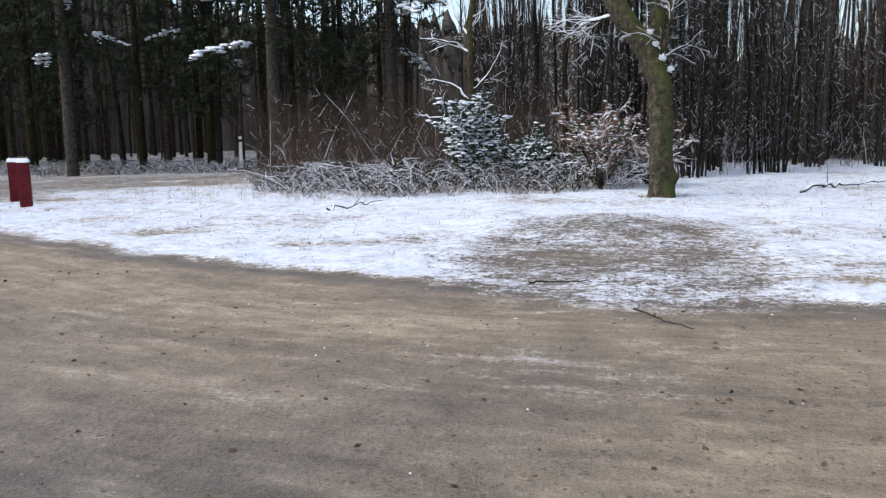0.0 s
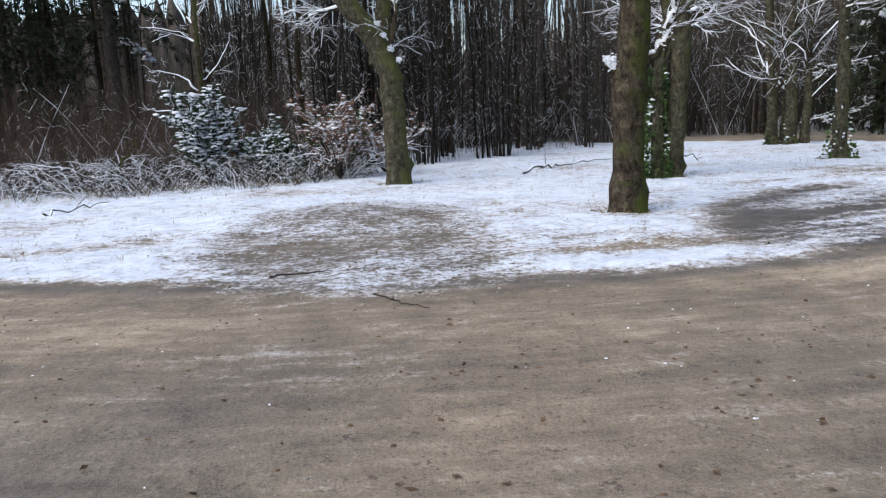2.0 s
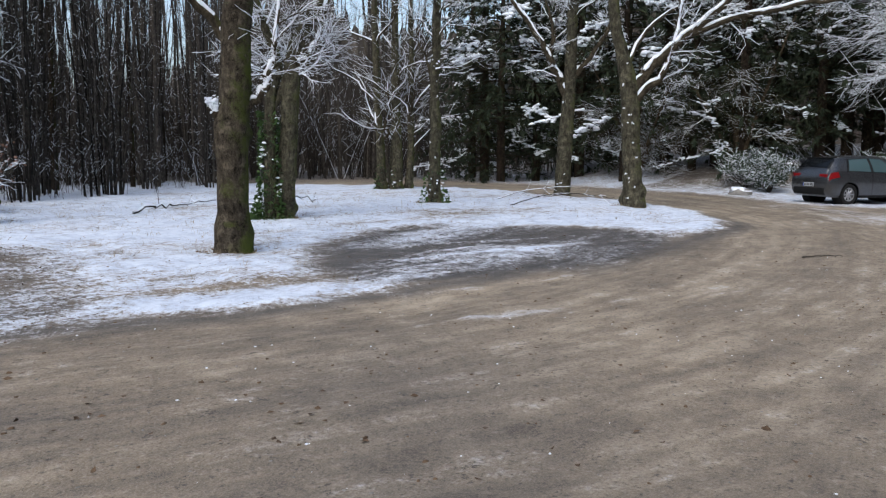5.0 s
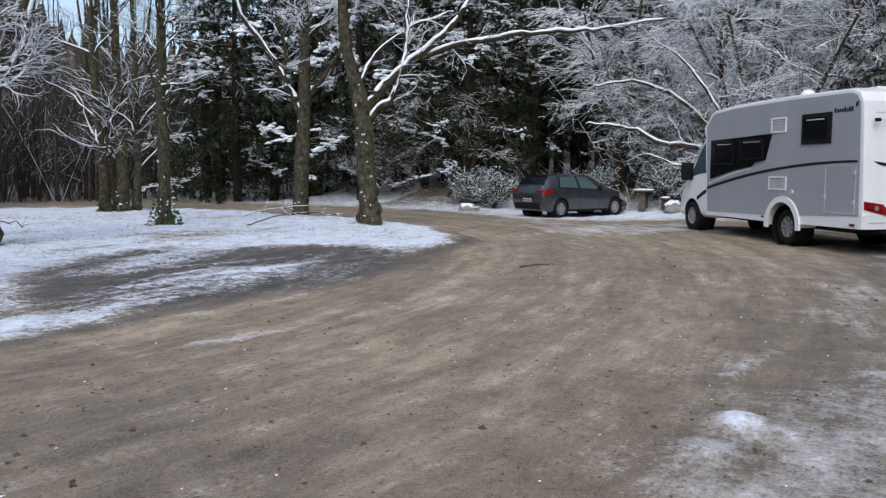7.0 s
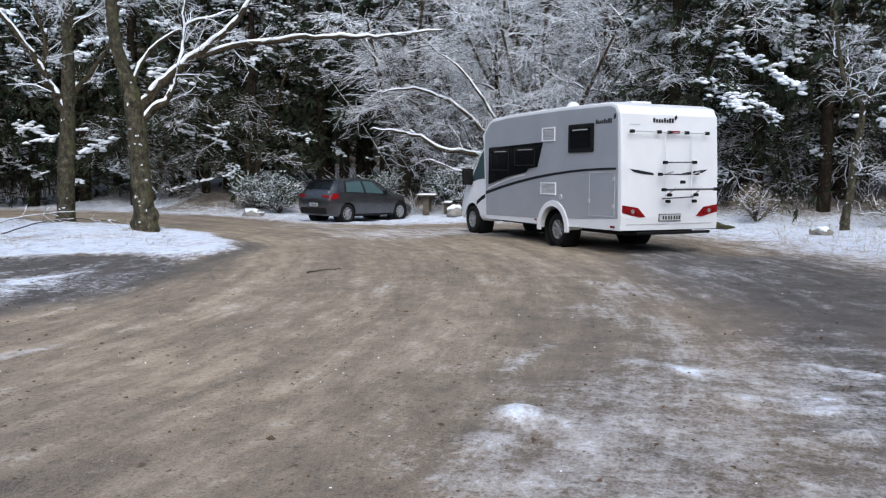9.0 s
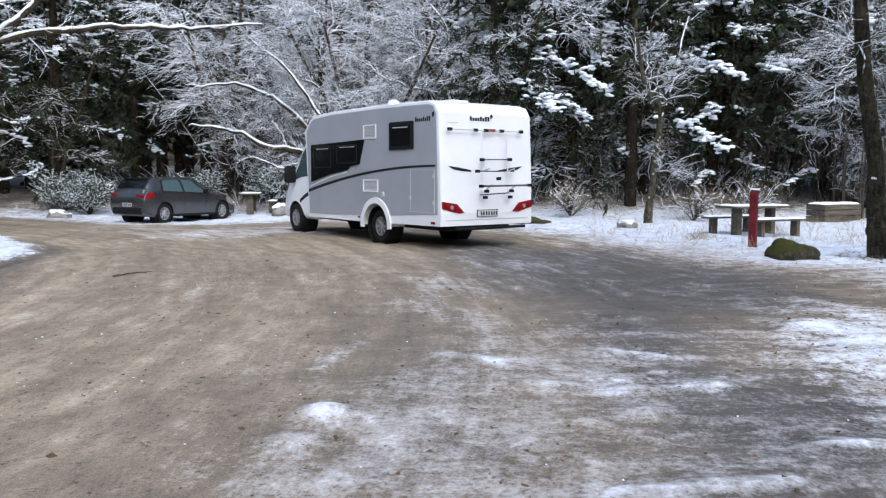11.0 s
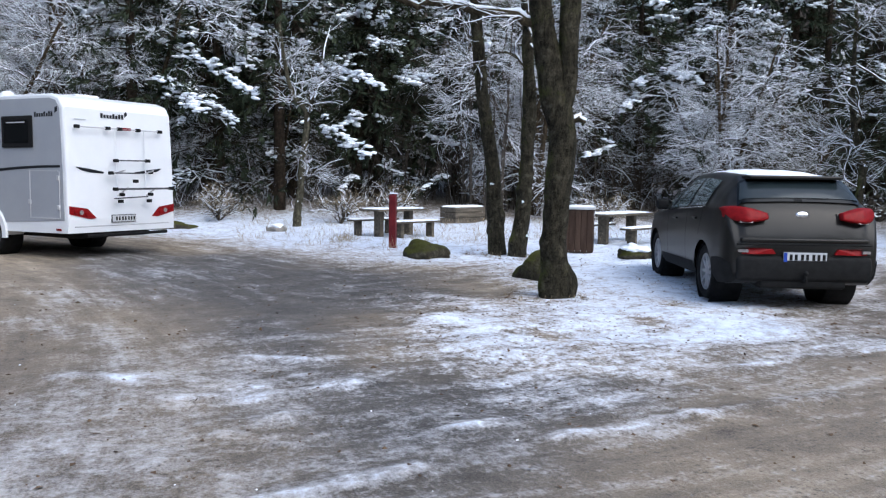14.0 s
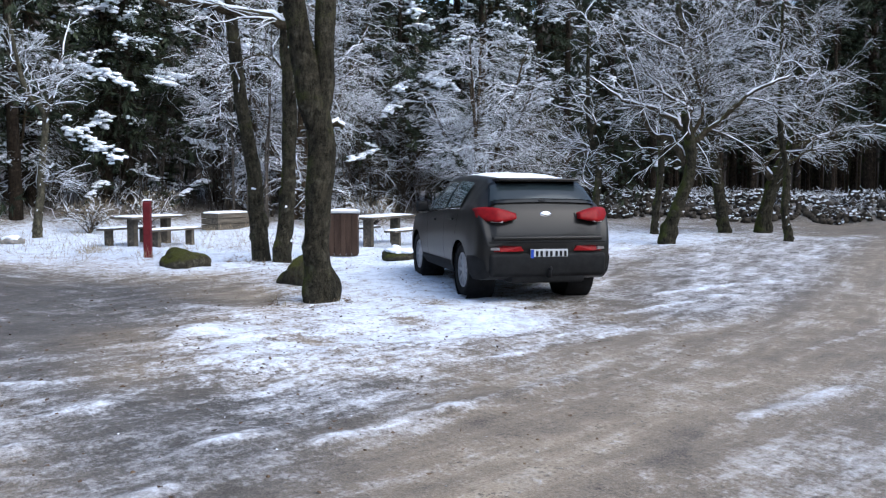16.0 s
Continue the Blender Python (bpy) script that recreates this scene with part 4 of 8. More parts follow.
grown_tree("tree", "spreading oak with long snow-covered limbs over the road", 6, 18.15, 12.95,
    [(0, 0, 0, 0.26), (-0.02, 0.03, 0.9, 0.24), (-0.07, 0.1, 1.9, 0.23), (-0.12, 0.16, 3.0, 0.24), (-0.25, 0.32, 4.0, 0.17), (-0.36, 0.48, 4.9, 0.15), (-0.4, 0.52, 6.6, 0.12), (-0.5, 0.6, 10.5, 0.04)],
    [(0.17, (-0.1, 0.12, 2.9), (0.15, -0.2, 3.5), (0.67, -0.89, 4.3), (1.13, -1.51, 4.95), (1.6, -2.15, 6.0), (1.9, -2.6, 7.6)), (0.085, (0.8, -1.05, 4.45), (1.4, -1.85, 4.8), (2.49, -3.31, 5.15), (3.2, -4.3, 5.2), (4.0, -5.32, 5.35), (5.0, -6.4, 5.6)), (0.12, (-0.05, 0.05, 2.75), (0.3, -0.4, 3.3), (0.5, -0.7, 4.0), (0.62, -0.85, 5.4), (0.6, -0.9, 7.0)), (0.08, (-0.2, 0.25, 3.6), (0.5, 0.1, 4.6), (1.3, -0.5, 5.4), (2.4, -1.2, 5.9))], top=0.55, limb_n=8, limb_len=(1.8, 3.6), patches=9, bark_mat=BARK_OLIVE)
grown_tree("tree", "small crooked tree with snow on every twig", 7, 25.2, -4.5,
    [(0, 0, 0, 0.115), (-0.02, -0.1, 1.0, 0.1), (-0.03, -0.18, 2.0, 0.09), (-0.05, -0.29, 3.35, 0.085), (0.0, 0.1, 3.9, 0.07), (0.05, 0.3, 4.6, 0.06), (0, 0.5, 6.0, 0.03)],
    [(0.08, (-0.05, -0.29, 3.3), (-0.07, -0.45, 3.9), (-0.1, -0.7, 4.8), (-0.1, -1.0, 6.0))], top=0.2, limb_n=10, limb_len=(0.8, 2.4), reach=0.9, snow=0.011, snow_share=0.5, crook=0.42, patches=8, caps=((-0.1, -0.5, 4.0, 0.12), (-0.1, -0.6, 4.35, 0.13), (-0.1, -0.7, 4.7, 0.12), (-0.05, -0.34, 3.5, 0.1)), bark_mat=BARK_OLIVE)
grown_tree("tree", "dark mossy oak with a crooked trunk and long side limb", 8, 9.9, -5.46,
    [(0, 0, 0, 0.19), (0.02, 0.03, 0.5, 0.17), (0.02, 0.03, 1.0, 0.17), (0.0, 0.0, 2.07, 0.18), (0.05, 0.1, 2.6, 0.18), (0.08, 0.16, 3.0, 0.17), (0.13, 0.25, 3.7, 0.15), (0.2, 0.4, 5.5, 0.11), (0.2, 0.5, 8.5, 0.04)],
    [(0.075, (0.08, 0.16, 3.35), (0.2, 0.4, 3.52), (0.62, 1.21, 3.68), (1.02, 1.99, 3.84), (1.6, 3.0, 4.1), (2.2, 4.0, 4.5)), (0.055, (-0.05, -0.1, 2.2), (-0.12, -0.2, 2.28), (-0.14, -0.24, 2.22))],
    stems=[[(0.02, 0.05, 2.3, 0.15), (-0.02, -0.06, 2.8, 0.13), (-0.03, -0.07, 3.3, 0.125), (-0.04, -0.1, 3.9, 0.12), (-0.1, -0.3, 6.0, 0.08), (-0.1, -0.5, 9.0, 0.03)]], top=0.55, limb_n=8, limb_len=(1.6, 3.0), snow=0.009, patches=0, bark_mat=OAK_DARK)
grown_tree("tree", "slim mossy trunk leaning out of a pair", 9, 15.5, -6.99,
    [(0, 0, 0, 0.17), (0.03, 0.08, 0.9, 0.15), (0.07, 0.16, 1.8, 0.14), (0.19, 0.44, 4.45, 0.11), (0.3, 0.7, 8.5, 0.04)], top=0.38, limb_n=10, limb_len=(1.6, 3.8), reach=1.2, snow=0.009, snow_share=0.36, patches=4, crook=0.38, bark_mat=OAK_DARK, group="pair of slim trees")
grown_tree("tree", "slim mossy trunk bending back over its twin", 20, 14.86, -7.15,
    [(0, 0, 0, 0.16), (-0.02, -0.05, 0.8, 0.145), (-0.05, -0.11, 1.5, 0.14), (-0.06, -0.14, 2.9, 0.125), (-0.03, -0.07, 4.4, 0.1), (0.1, 0.1, 8.0, 0.04)], top=0.38, limb_n=10, limb_len=(1.6, 3.8), reach=1.2, snow=0.009, snow_share=0.36, patches=4, crook=0.38, bark_mat=OAK_DARK, group="pair of slim trees")
grown_tree("tree", "crooked tree with forked snowy limbs at the yard's edge", 21, 14.5, -17.8,
    [(0, 0, 0, 0.2), (-0.15, -0.1, 0.8, 0.17), (-0.42, -0.35, 2.0, 0.15), (-0.31, -0.25, 3.4, 0.13), (-0.2, -0.2, 5.0, 0.1), (0, 0, 8.0, 0.03)],
    [(0.1, (-0.42, -0.35, 2.1), (0.0, 0.0, 2.7), (0.39, 0.32, 3.0), (0.87, 0.71, 4.9), (1.2, 1.0, 6.0)), (0.09, (-0.4, -0.34, 2.6), (-0.9, -0.9, 3.2), (-1.5, -1.4, 3.9), (-2.1, -2.0, 4.3)), (0.07, (-0.35, -0.3, 2.9), (-0.1, 0.5, 3.4), (0.3, 1.4, 3.7), (0.5, 2.4, 4.2))], top=0.34, limb_n=18, limb_len=(2.2, 5.0), crook=0.4, angle=(40, 85), reach=1.25, snow=0.008, snow_share=0.6, twigs=(9, 7, 4), patches=0, bark_mat=OAK_DARK)
grown_tree("tree", "leaning tree with a dark crown of snowy twigs", 22, 16.9, -23.6,
    [(0, 0, 0, 0.19), (0.15, 0.1, 1.2, 0.17), (0.32, 0.23, 2.8, 0.16), (0.5, 0.36, 4.3, 0.13), (0.7, 0.5, 7.5, 0.05)], top=0.34, limb_n=18, limb_len=(2.2, 5.0), crook=0.4, angle=(40, 85), reach=1.25, snow=0.008, snow_share=0.6, twigs=(9, 7, 4), patches=0, bark_mat=OAK_DARK)
grown_tree("tree", "low forked tree with snow along bent limbs", 23, 16.3, -24.8,
    [(0, 0, 0, 0.24), (-0.1, -0.06, 0.9, 0.21), (-0.31, -0.2, 1.9, 0.2), (-0.7, -0.46, 3.0, 0.13), (-0.9, -0.6, 4.4, 0.09), (-1.0, -0.7, 6.5, 0.03)],
    [(0.13, (-0.25, -0.15, 1.7), (-0.05, 0.1, 2.2), (-0.3, -0.3, 2.9), (-0.6, -0.8, 4.2), (-1.2, -1.6, 5.2)), (0.1, (-0.5, -0.33, 2.5), (-1.4, -1.1, 3.2), (-2.6, -1.9, 3.4), (-3.6, -2.6, 3.3))], top=0.34, limb_n=18, limb_len=(2.2, 5.0), crook=0.4, angle=(40, 85), reach=1.25, snow=0.008, snow_share=0.6, twigs=(9, 7, 4), patches=0, bark_mat=OAK_DARK)


for k, (x, y, r, lean, hh) in enumerate(((15.7, -16.6, 0.1, 0.16, 6.0), (17.6, -21.0, 0.12, -0.1, 7.0), (13.4, -21.6, 0.11, 0.12, 6.5))):
    grown_tree("tree", "slim crooked tree with snow on one side of its bark", 60 + k, x, y,
        [(0, 0, 0, r), (lean, 0.05, 0.9, r * 0.92), (lean * 1.3, -0.1, 1.9, r * 0.85), (lean * 2.4, 0.1, 3.2, r * 0.7), (lean * 2, 0.3, hh, 0.03)], top=0.25, limb_n=9, limb_len=(1.4, 3.4), crook=0.42, angle=(40, 85), snow=0.009, snow_share=0.5, twigs=(8, 6, 3), patches=5, bark_mat=OAK_DARK, group="crooked trees at the yard's edge")
grown_tree("tree", "wide dark tree with long level limbs under thick snow", 26, 29.6, 5.9,
    [(0, 0, 0, 0.26), (0.05, 0.03, 0.9, 0.23), (0.1, 0.1, 1.7, 0.22), (0.2, 0.2, 2.6, 0.17), (0.1, 0.5, 4.0, 0.12), (0.2, 0.6, 6.5, 0.05)],
    [(0.12, (0.05, 0.05, 1.5), (-0.3, 1.0, 2.1), (-0.5, 2.4, 2.3), (-0.6, 3.8, 2.9), (-0.6, 5.2, 3.0)), (0.1, (0.1, 0.1, 1.9), (-0.2, 1.0, 3.0), (-0.3, 2.2, 4.0), (-0.3, 3.6, 4.5), (-0.4, 5.0, 4.4)), (0.09, (0.1, 0.1, 1.7), (-0.2, -0.9, 2.2), (-0.4, -1.9, 2.3), (-0.5, -2.8, 2.8)), (0.08, (0.15, 0.2, 2.3), (-0.5, 0.5, 3.4), (-0.8, 1.6, 5.0), (-0.9, 2.8, 6.0)), (0.07, (0.05, 0.05, 1.4), (-0.3, 0.8, 1.6), (-0.4, 1.8, 1.5), (-0.5, 2.8, 1.9))], top=0.3, limb_n=8, limb_len=(1.6, 3.2), snow=0.013, bark_mat=BARK_DARK, twigs=(10, 6, 3))


# ---- the snowy thicket along the east side ----


def thicket_tree(seed, label, stems_n, spread, height, snow=0.024, share=0.7):
    rng = np.random.default_rng(seed)
    stems = []
    for k in range(stems_n):
        a = 2 * math.pi * k / stems_n + rng.uniform(-0.4, 0.4)
        w = spread * rng.uniform(0.5, 1.1)
        hh = height * rng.uniform(0.75, 1.1)
        stems.append([(0.1 * math.cos(a), 0.1 * math.sin(a), -0.1, 0.1), (0.3 * w * math.cos(a), 0.3 * w * math.sin(a), hh * 0.3, 0.075), (0.7 * w * math.cos(a), 0.7 * w * math.sin(a), hh * 0.62, 0.055), (w * math.cos(a) * 1.2, w * math.sin(a) * 1.2, hh, 0.02)])
    return grown_tree("bushy_tree", label, seed, 0, 0, [(0, 0, 0, 0.13), (0.03, 0, height * 0.3, 0.11), (-0.05, 0.05, height * 0.6, 0.08), (0.1, 0, height * 1.15, 0.025)], stems=stems, sides=8, top=0.12, limb_n=11, limb_len=(1.4, 3.4), twigs=(8, 7, 3), reach=1.1, snow=snow, patches=0, droop=0.07, lift=0.05, level=0.45, crook=0.34, bark_mat=BARK_BROWN, group="snowy thicket", snow_share=share)


THICKET = [thicket_tree(31, "many-stemmed tree with snow on every twig", 4, 1.8, 6.5, 0.012, 0.9), thicket_tree(32, "wide bushy tree white with snow", 5, 2.4, 5.5, 0.012, 0.9)]
SPARSE = [thicket_tree(33, "dark bushy tree with lines of snow on its limbs", 4, 2.6, 5.0, 0.011, 0.3), thicket_tree(34, "dark leafless tree with some snow on its limbs", 3, 2.2, 6.5, 0.01, 0.22)]


def row_of(points, step, jitter, seed):
    rng = np.random.default_rng(seed)
    c = catmull(points, 20)
    run = np.r_[0, np.cumsum(np.hypot(*np.diff(c, axis=0).T))]
    out = []
    for s in np.arange(0, run[-1], step):
        out.append((float(np.interp(s, run, c[:, 0]) + rng.uniform(-jitter, jitter)), float(np.interp(s, run, c[:, 1]) + rng.uniform(-jitter, jitter))))
    return out


copies(THICKET, row_of([(32.5, 10.5), (32, 6), (31, -0.6)], 2.0, 0.7, 7) + [(25.6, -20.2), (28.6, -14.0)], 10, (0.95, 1.3))
copies(SPARSE, row_of([(29.5, 22), (31.5, 17.5), (33, 13.5)], 4.6, 0.7, 17) + [(31.6, -4.8), (32.4, -16.6)] + row_of([(29.6, -19), (27.5, -21.5), (25.5, -24.5)], 2.8, 0.8, 19), 20)


# ---- conifers ----


def spruce(seed, label, height, width, low, snowy, pad=1.0, thick=1.0, bark_mat=BARK_DARK):
    rng = np.random.default_rng(seed)
    tp, tr = stem([(0, 0, -0.2), (0.03, 0, height * 0.3), (0, 0.04, height * 0.7), (0, 0, height)], [0.22 * thick, 0.18 * thick, 0.09, 0.02], 4)
    n = 84
    z = low + (height - low) * (np.arange(n) / n) ** 1.15
    a = np.arange(n) * 2.4 + rng.uniform(-0.4, 0.4, n)
    L = width * (1 - (z / height)) ** 0.8 * rng.uniform(0.7, 1.15, n) + 0.25
    P = 6
    pts = np.empty((n, P, 3))
    s = np.linspace(0, 1, P)
    out = np.stack([np.cos(a), np.sin(a)], -1)
    for k in range(P):
        pts[:, k, :2] = out * (L * s[k])[:, None]
        pts[:, k, 2] = z + L * (0.12 * s[k] - 0.42 * s[k] ** 2 + 0.12 * s[k] ** 4)
    rad = 0.028 * np.linspace(1, 0.15, P)[None] * np.ones((n, 1))
    side, srad = sprout(rng, pts, rad, 9, (0.15, 1.0), (0.25, 0.85), (35, 65), 4, -0.05, 0.12, 0.7, 0.3, 0.55, 0.06)
    c1, w1 = along(rng, side, 9)
    w1 = unit(w1 + rng.normal(size=w1.shape) * 0.35 + np.array([0, 0, -0.25]))
    nv, nf = cards(rng, c1, w1, 0.3, 0.032, 0.4)
    ob = thing("spruce", label, "tree", "dark spruces")
    v, f = tubes([(tp, tr, 9)])
    part("trunk", quads("trunk", v, f), bark_mat, ob)
    v, f = tubes([(pts, rad, 4), (side, srad, 3)])
    part("crown", quads("crown", v, f), BARK_DARK, ob)
    tagged(part("foliage", quads("foliage", nv, nf, False), NEEDLE, ob), kind="stuff")
    if snowy:
        keep = np.repeat(rng.random(n) < snowy * np.where(z > 4.5, 1.7, 0.45), 9)
        c, _ = along(rng, side[keep], 9)
        tip, _ = along(rng, pts[keep[::9]][:, 2:], 18)
        c = np.concatenate([c, tip, tip])
        c = c[np.hypot(c[:, 0], c[:, 1]) > 0.45 * width * (1 - c[:, 2] / height)] + np.array([0, 0, 0.02])
        c += rng.normal(size=c.shape) * np.array([0.05, 0.05, 0.012])
        v, f = blobs(rng, c, np.array([0.075, 0.075, 0.035]) * pad * rng.uniform(0.25, 1.2, (len(c), 1)))
        tagged(part("snow", quads("snow", v, f), SNOW, ob, "snow lying in pads on the boughs"), kind="stuff")
    return ob


SPRUCES = [spruce(51, "dark spruce with snow on its boughs", 15, 3.2, 0.5, 0.32), spruce(52, "dark spruce with a few snowy boughs", 17, 2.7, 1.6, 0.28), spruce(53, "tall dark spruce with dead lower trunk", 18, 2.8, 2.6, 0.2)]
HEAVY = [spruce(56, "dark spruce with thick pads of snow on its boughs", 12, 4.2, 2.0, 0.24, 1.7), spruce(57, "wide spruce bowed under pads of snow", 11, 4.6, 2.4, 0.2, 1.75)]
copies(HEAVY, [(31.2, -2.2), (31.6, -8.6), (29.0, 21.5), (28.8, -18.6), (32.4, -13.4), (27.0, 27.0)], 71, (0.95, 1.1))
PINES = [spruce(54, "tall dark pine-like spruce with a bare lower trunk", 17, 2.5, 4.2, 0.0), spruce(55, "tall dark spruce with dead lower boughs", 16, 2.2, 2.8, 0.0)]
copies(PINES, row_of([(33, -36), (27, -42), (18, -49), (9, -60)], 3.4, 1.4, 66) + row_of([(34, -30), (29, -35.5), (21, -45), (12, -53)], 2.2, 0.8, 70) + row_of([(36, -38), (28, -46), (18, -55), (7, -64)], 2.4, 1.0, 68) + row_of([(-36, 42), (-24, 38.5), (-14, 38), (-4, 39)], 3.0, 1.2, 63) + row_of([(-40, 50), (-22, 47), (-8, 47), (-4, 48)], 3.4, 1.6, 65), 69)
copies([spruce(58, "tall pine with bare grey trunk and snow on its boughs", 17, 4.0, 5.0, 0.1, 1.9, 1.35, BARK_GREY), spruce(59, "slim grey pine with a bare trunk beside the far road", 18, 3.2, 5.0, 0.03, 1.5, 1.2, BARK_GREY)], [(-8.45, 33.1), (-17.3, 33.6), (-4.0, 35.5), (-12.6, 38.0)], 77, (0.97, 1.03))
# the last row stands out of view, added to keep low sky off the cars
copies(SPRUCES, row_of([(27.5, 28), (31, 22.5), (34.5, 16.5), (35.5, 10), (35, 3), (33, -3), (32.5, -7), (34, -12), (34.5, -17), (31, -23), (27, -29)], 2.1, 0.8, 61) + row_of([(30, 32), (35, 25), (38.5, 17), (39.5, 8), (38, -2), (37.5, -11), (36, -20), (31, -29), (25, -36)], 2.5, 1.0, 62) + [(30.6, -2.6), (31.5, -5.4), (31.8, -8.6), (32.3, -12.2), (30.8, -19), (28.6, -22.6), (29.6, 24.5), (31.8, 20), (33.6, 14.2), (31.5, 17.5), (32.6, 14.8), (33.4, 12.2), (34.0, 9.8), (32.8, 19.5), (34.6, 13.4)] + row_of([(-34, 28), (-28, 12), (-26, -6), (-18, -24), (-6, -36), (2, -46)], 4.0, 1.5, 67), 64)


def snowy_bough(tree, seed, root, tip):
    """A long bough of a spruce with hanging needles and thick snow on its outer half."""
    rng = np.random.default_rng(seed)
    a, b = np.array(root, float), np.array(tip, float)
    P = 8
    s = np.linspace(0, 1, P)[:, None]
    pts = (a + (b - a) * s + np.array([0, 0, 0.35]) * (4 * s * (1 - s)) * 0.8)[None]
    rad = np.linspace(0.035, 0.008, P)[None]
    side, srad = sprout(rng, pts, rad, 22, (0.25, 1.0), (0.35, 0.8), (40, 70), 4, -0.05, 0.12, 0.7, 0.3, 0.5, 0.06)
    c, w = along(rng, side, 26)
    nv, nf = cards(rng, c, unit(w + rng.normal(size=w.shape) * 0.35 + np.array([0, 0, -0.4])), 0.26, 0.03, 0.4)
    v, f = tubes([(pts, rad, 5), (side, srad, 3)])
    bough = part("bough", quads("bough", v, f), BARK_DARK, tree, "long bough under thick snow")
    tagged(part("foliage", quads("foliage", nv, nf, False), NEEDLE, bough), kind="stuff")
    c, _ = along(rng, side, 7)
    tip_c, _ = along(rng, pts[:, 3:], 50)
    c = np.concatenate([c, tip_c]) + np.array([0, 0, 0.05])
    c = c[((c - a) @ (b - a)) / ((b - a) @ (b - a)) > 0.35]
    c += rng.normal(size=c.shape) * np.array([0.07, 0.07, 0.02])
    v, f = blobs(rng, c, np.array([0.12, 0.12, 0.055]) * rng.uniform(0.4, 1.25, (len(c), 1)))
    tagged(part("snow", quads("snow", v, f), SNOW, bough), kind="stuff")


for k, (x, y, hh, boughs) in enumerate(((29.4, 0.2, 13, ((4.3, 26.9, -2.9, 3.2), (5.7, 27.3, -3.5, 4.1), (4.6, 26.8, -1.9, 3.4))), (29.6, -4.6, 14, ((3.3, 26.7, -7.1, 2.2), (5.0, 27.4, -7.6, 4.6))))):
    dark = spruce(80 + k, "dark spruce with thick snow on its long low boughs", hh, 3.0, 3.6, 0.12, 1.5)
    dark.matrix_basis = Matrix.Translation((x, y, float(floor_z(x, y))))
    for j, (z0, tx, ty, tz) in enumerate(boughs):
        snowy_bough(dark, 200 + 10 * k + j, (0, 0, z0), (tx - x, ty - y, tz - float(floor_z(x, y))))


def backdrop_mesh(r, low, high):
    n = 1500
    a = np.arange(n) * 2 * np.pi / n
    deg = np.degrees(a)
    gap = 0.9 * np.exp(-(((deg - 50) / 8) ** 4)) + 1.5 * np.exp(-(((deg - 71) / 10) ** 4)) + np.exp(-(((deg - 94) / 22) ** 4))
    top = high - (high - low) * np.minimum(gap, 1.6) + 1.6 * lumps2(np.cos(a) * 20, np.sin(a) * 20, 0.8, 91) + np.random.default_rng(92).uniform(-1.6, 1.2, n)
    v = np.concatenate([np.stack([np.cos(a) * (r + k), np.sin(a) * (r + k), z], 1) for k, z in ((0, np.full(n, -2.0)), (0, top * 0.6), (1.5, top), (6, top * 0.9), (6, np.full(n, -2.0)))])
    f = np.concatenate([np.stack([k * n + np.arange(n), k * n + (np.arange(n) + 1) % n, (k + 1) * n + (np.arange(n) + 1) % n, (k + 1) * n + np.arange(n)], 1) for k in range(4)])
    return quads("backdrop", v, f)


WOODS_FAR = mat("distant_woods", (0.02, 0.017, 0.015), (0.095, 0.081, 0.069), 0.9, 5.0, 0.95, relief=0.0, stretch=(1, 1, 0.15))
tagged(part("backdrop", backdrop_mesh(88, 13.2, 21), WOODS_FAR), "dark edge of the distant woods", "woods", kind="structure")


# ---- stands of poles and far woods, joined as stuff ----


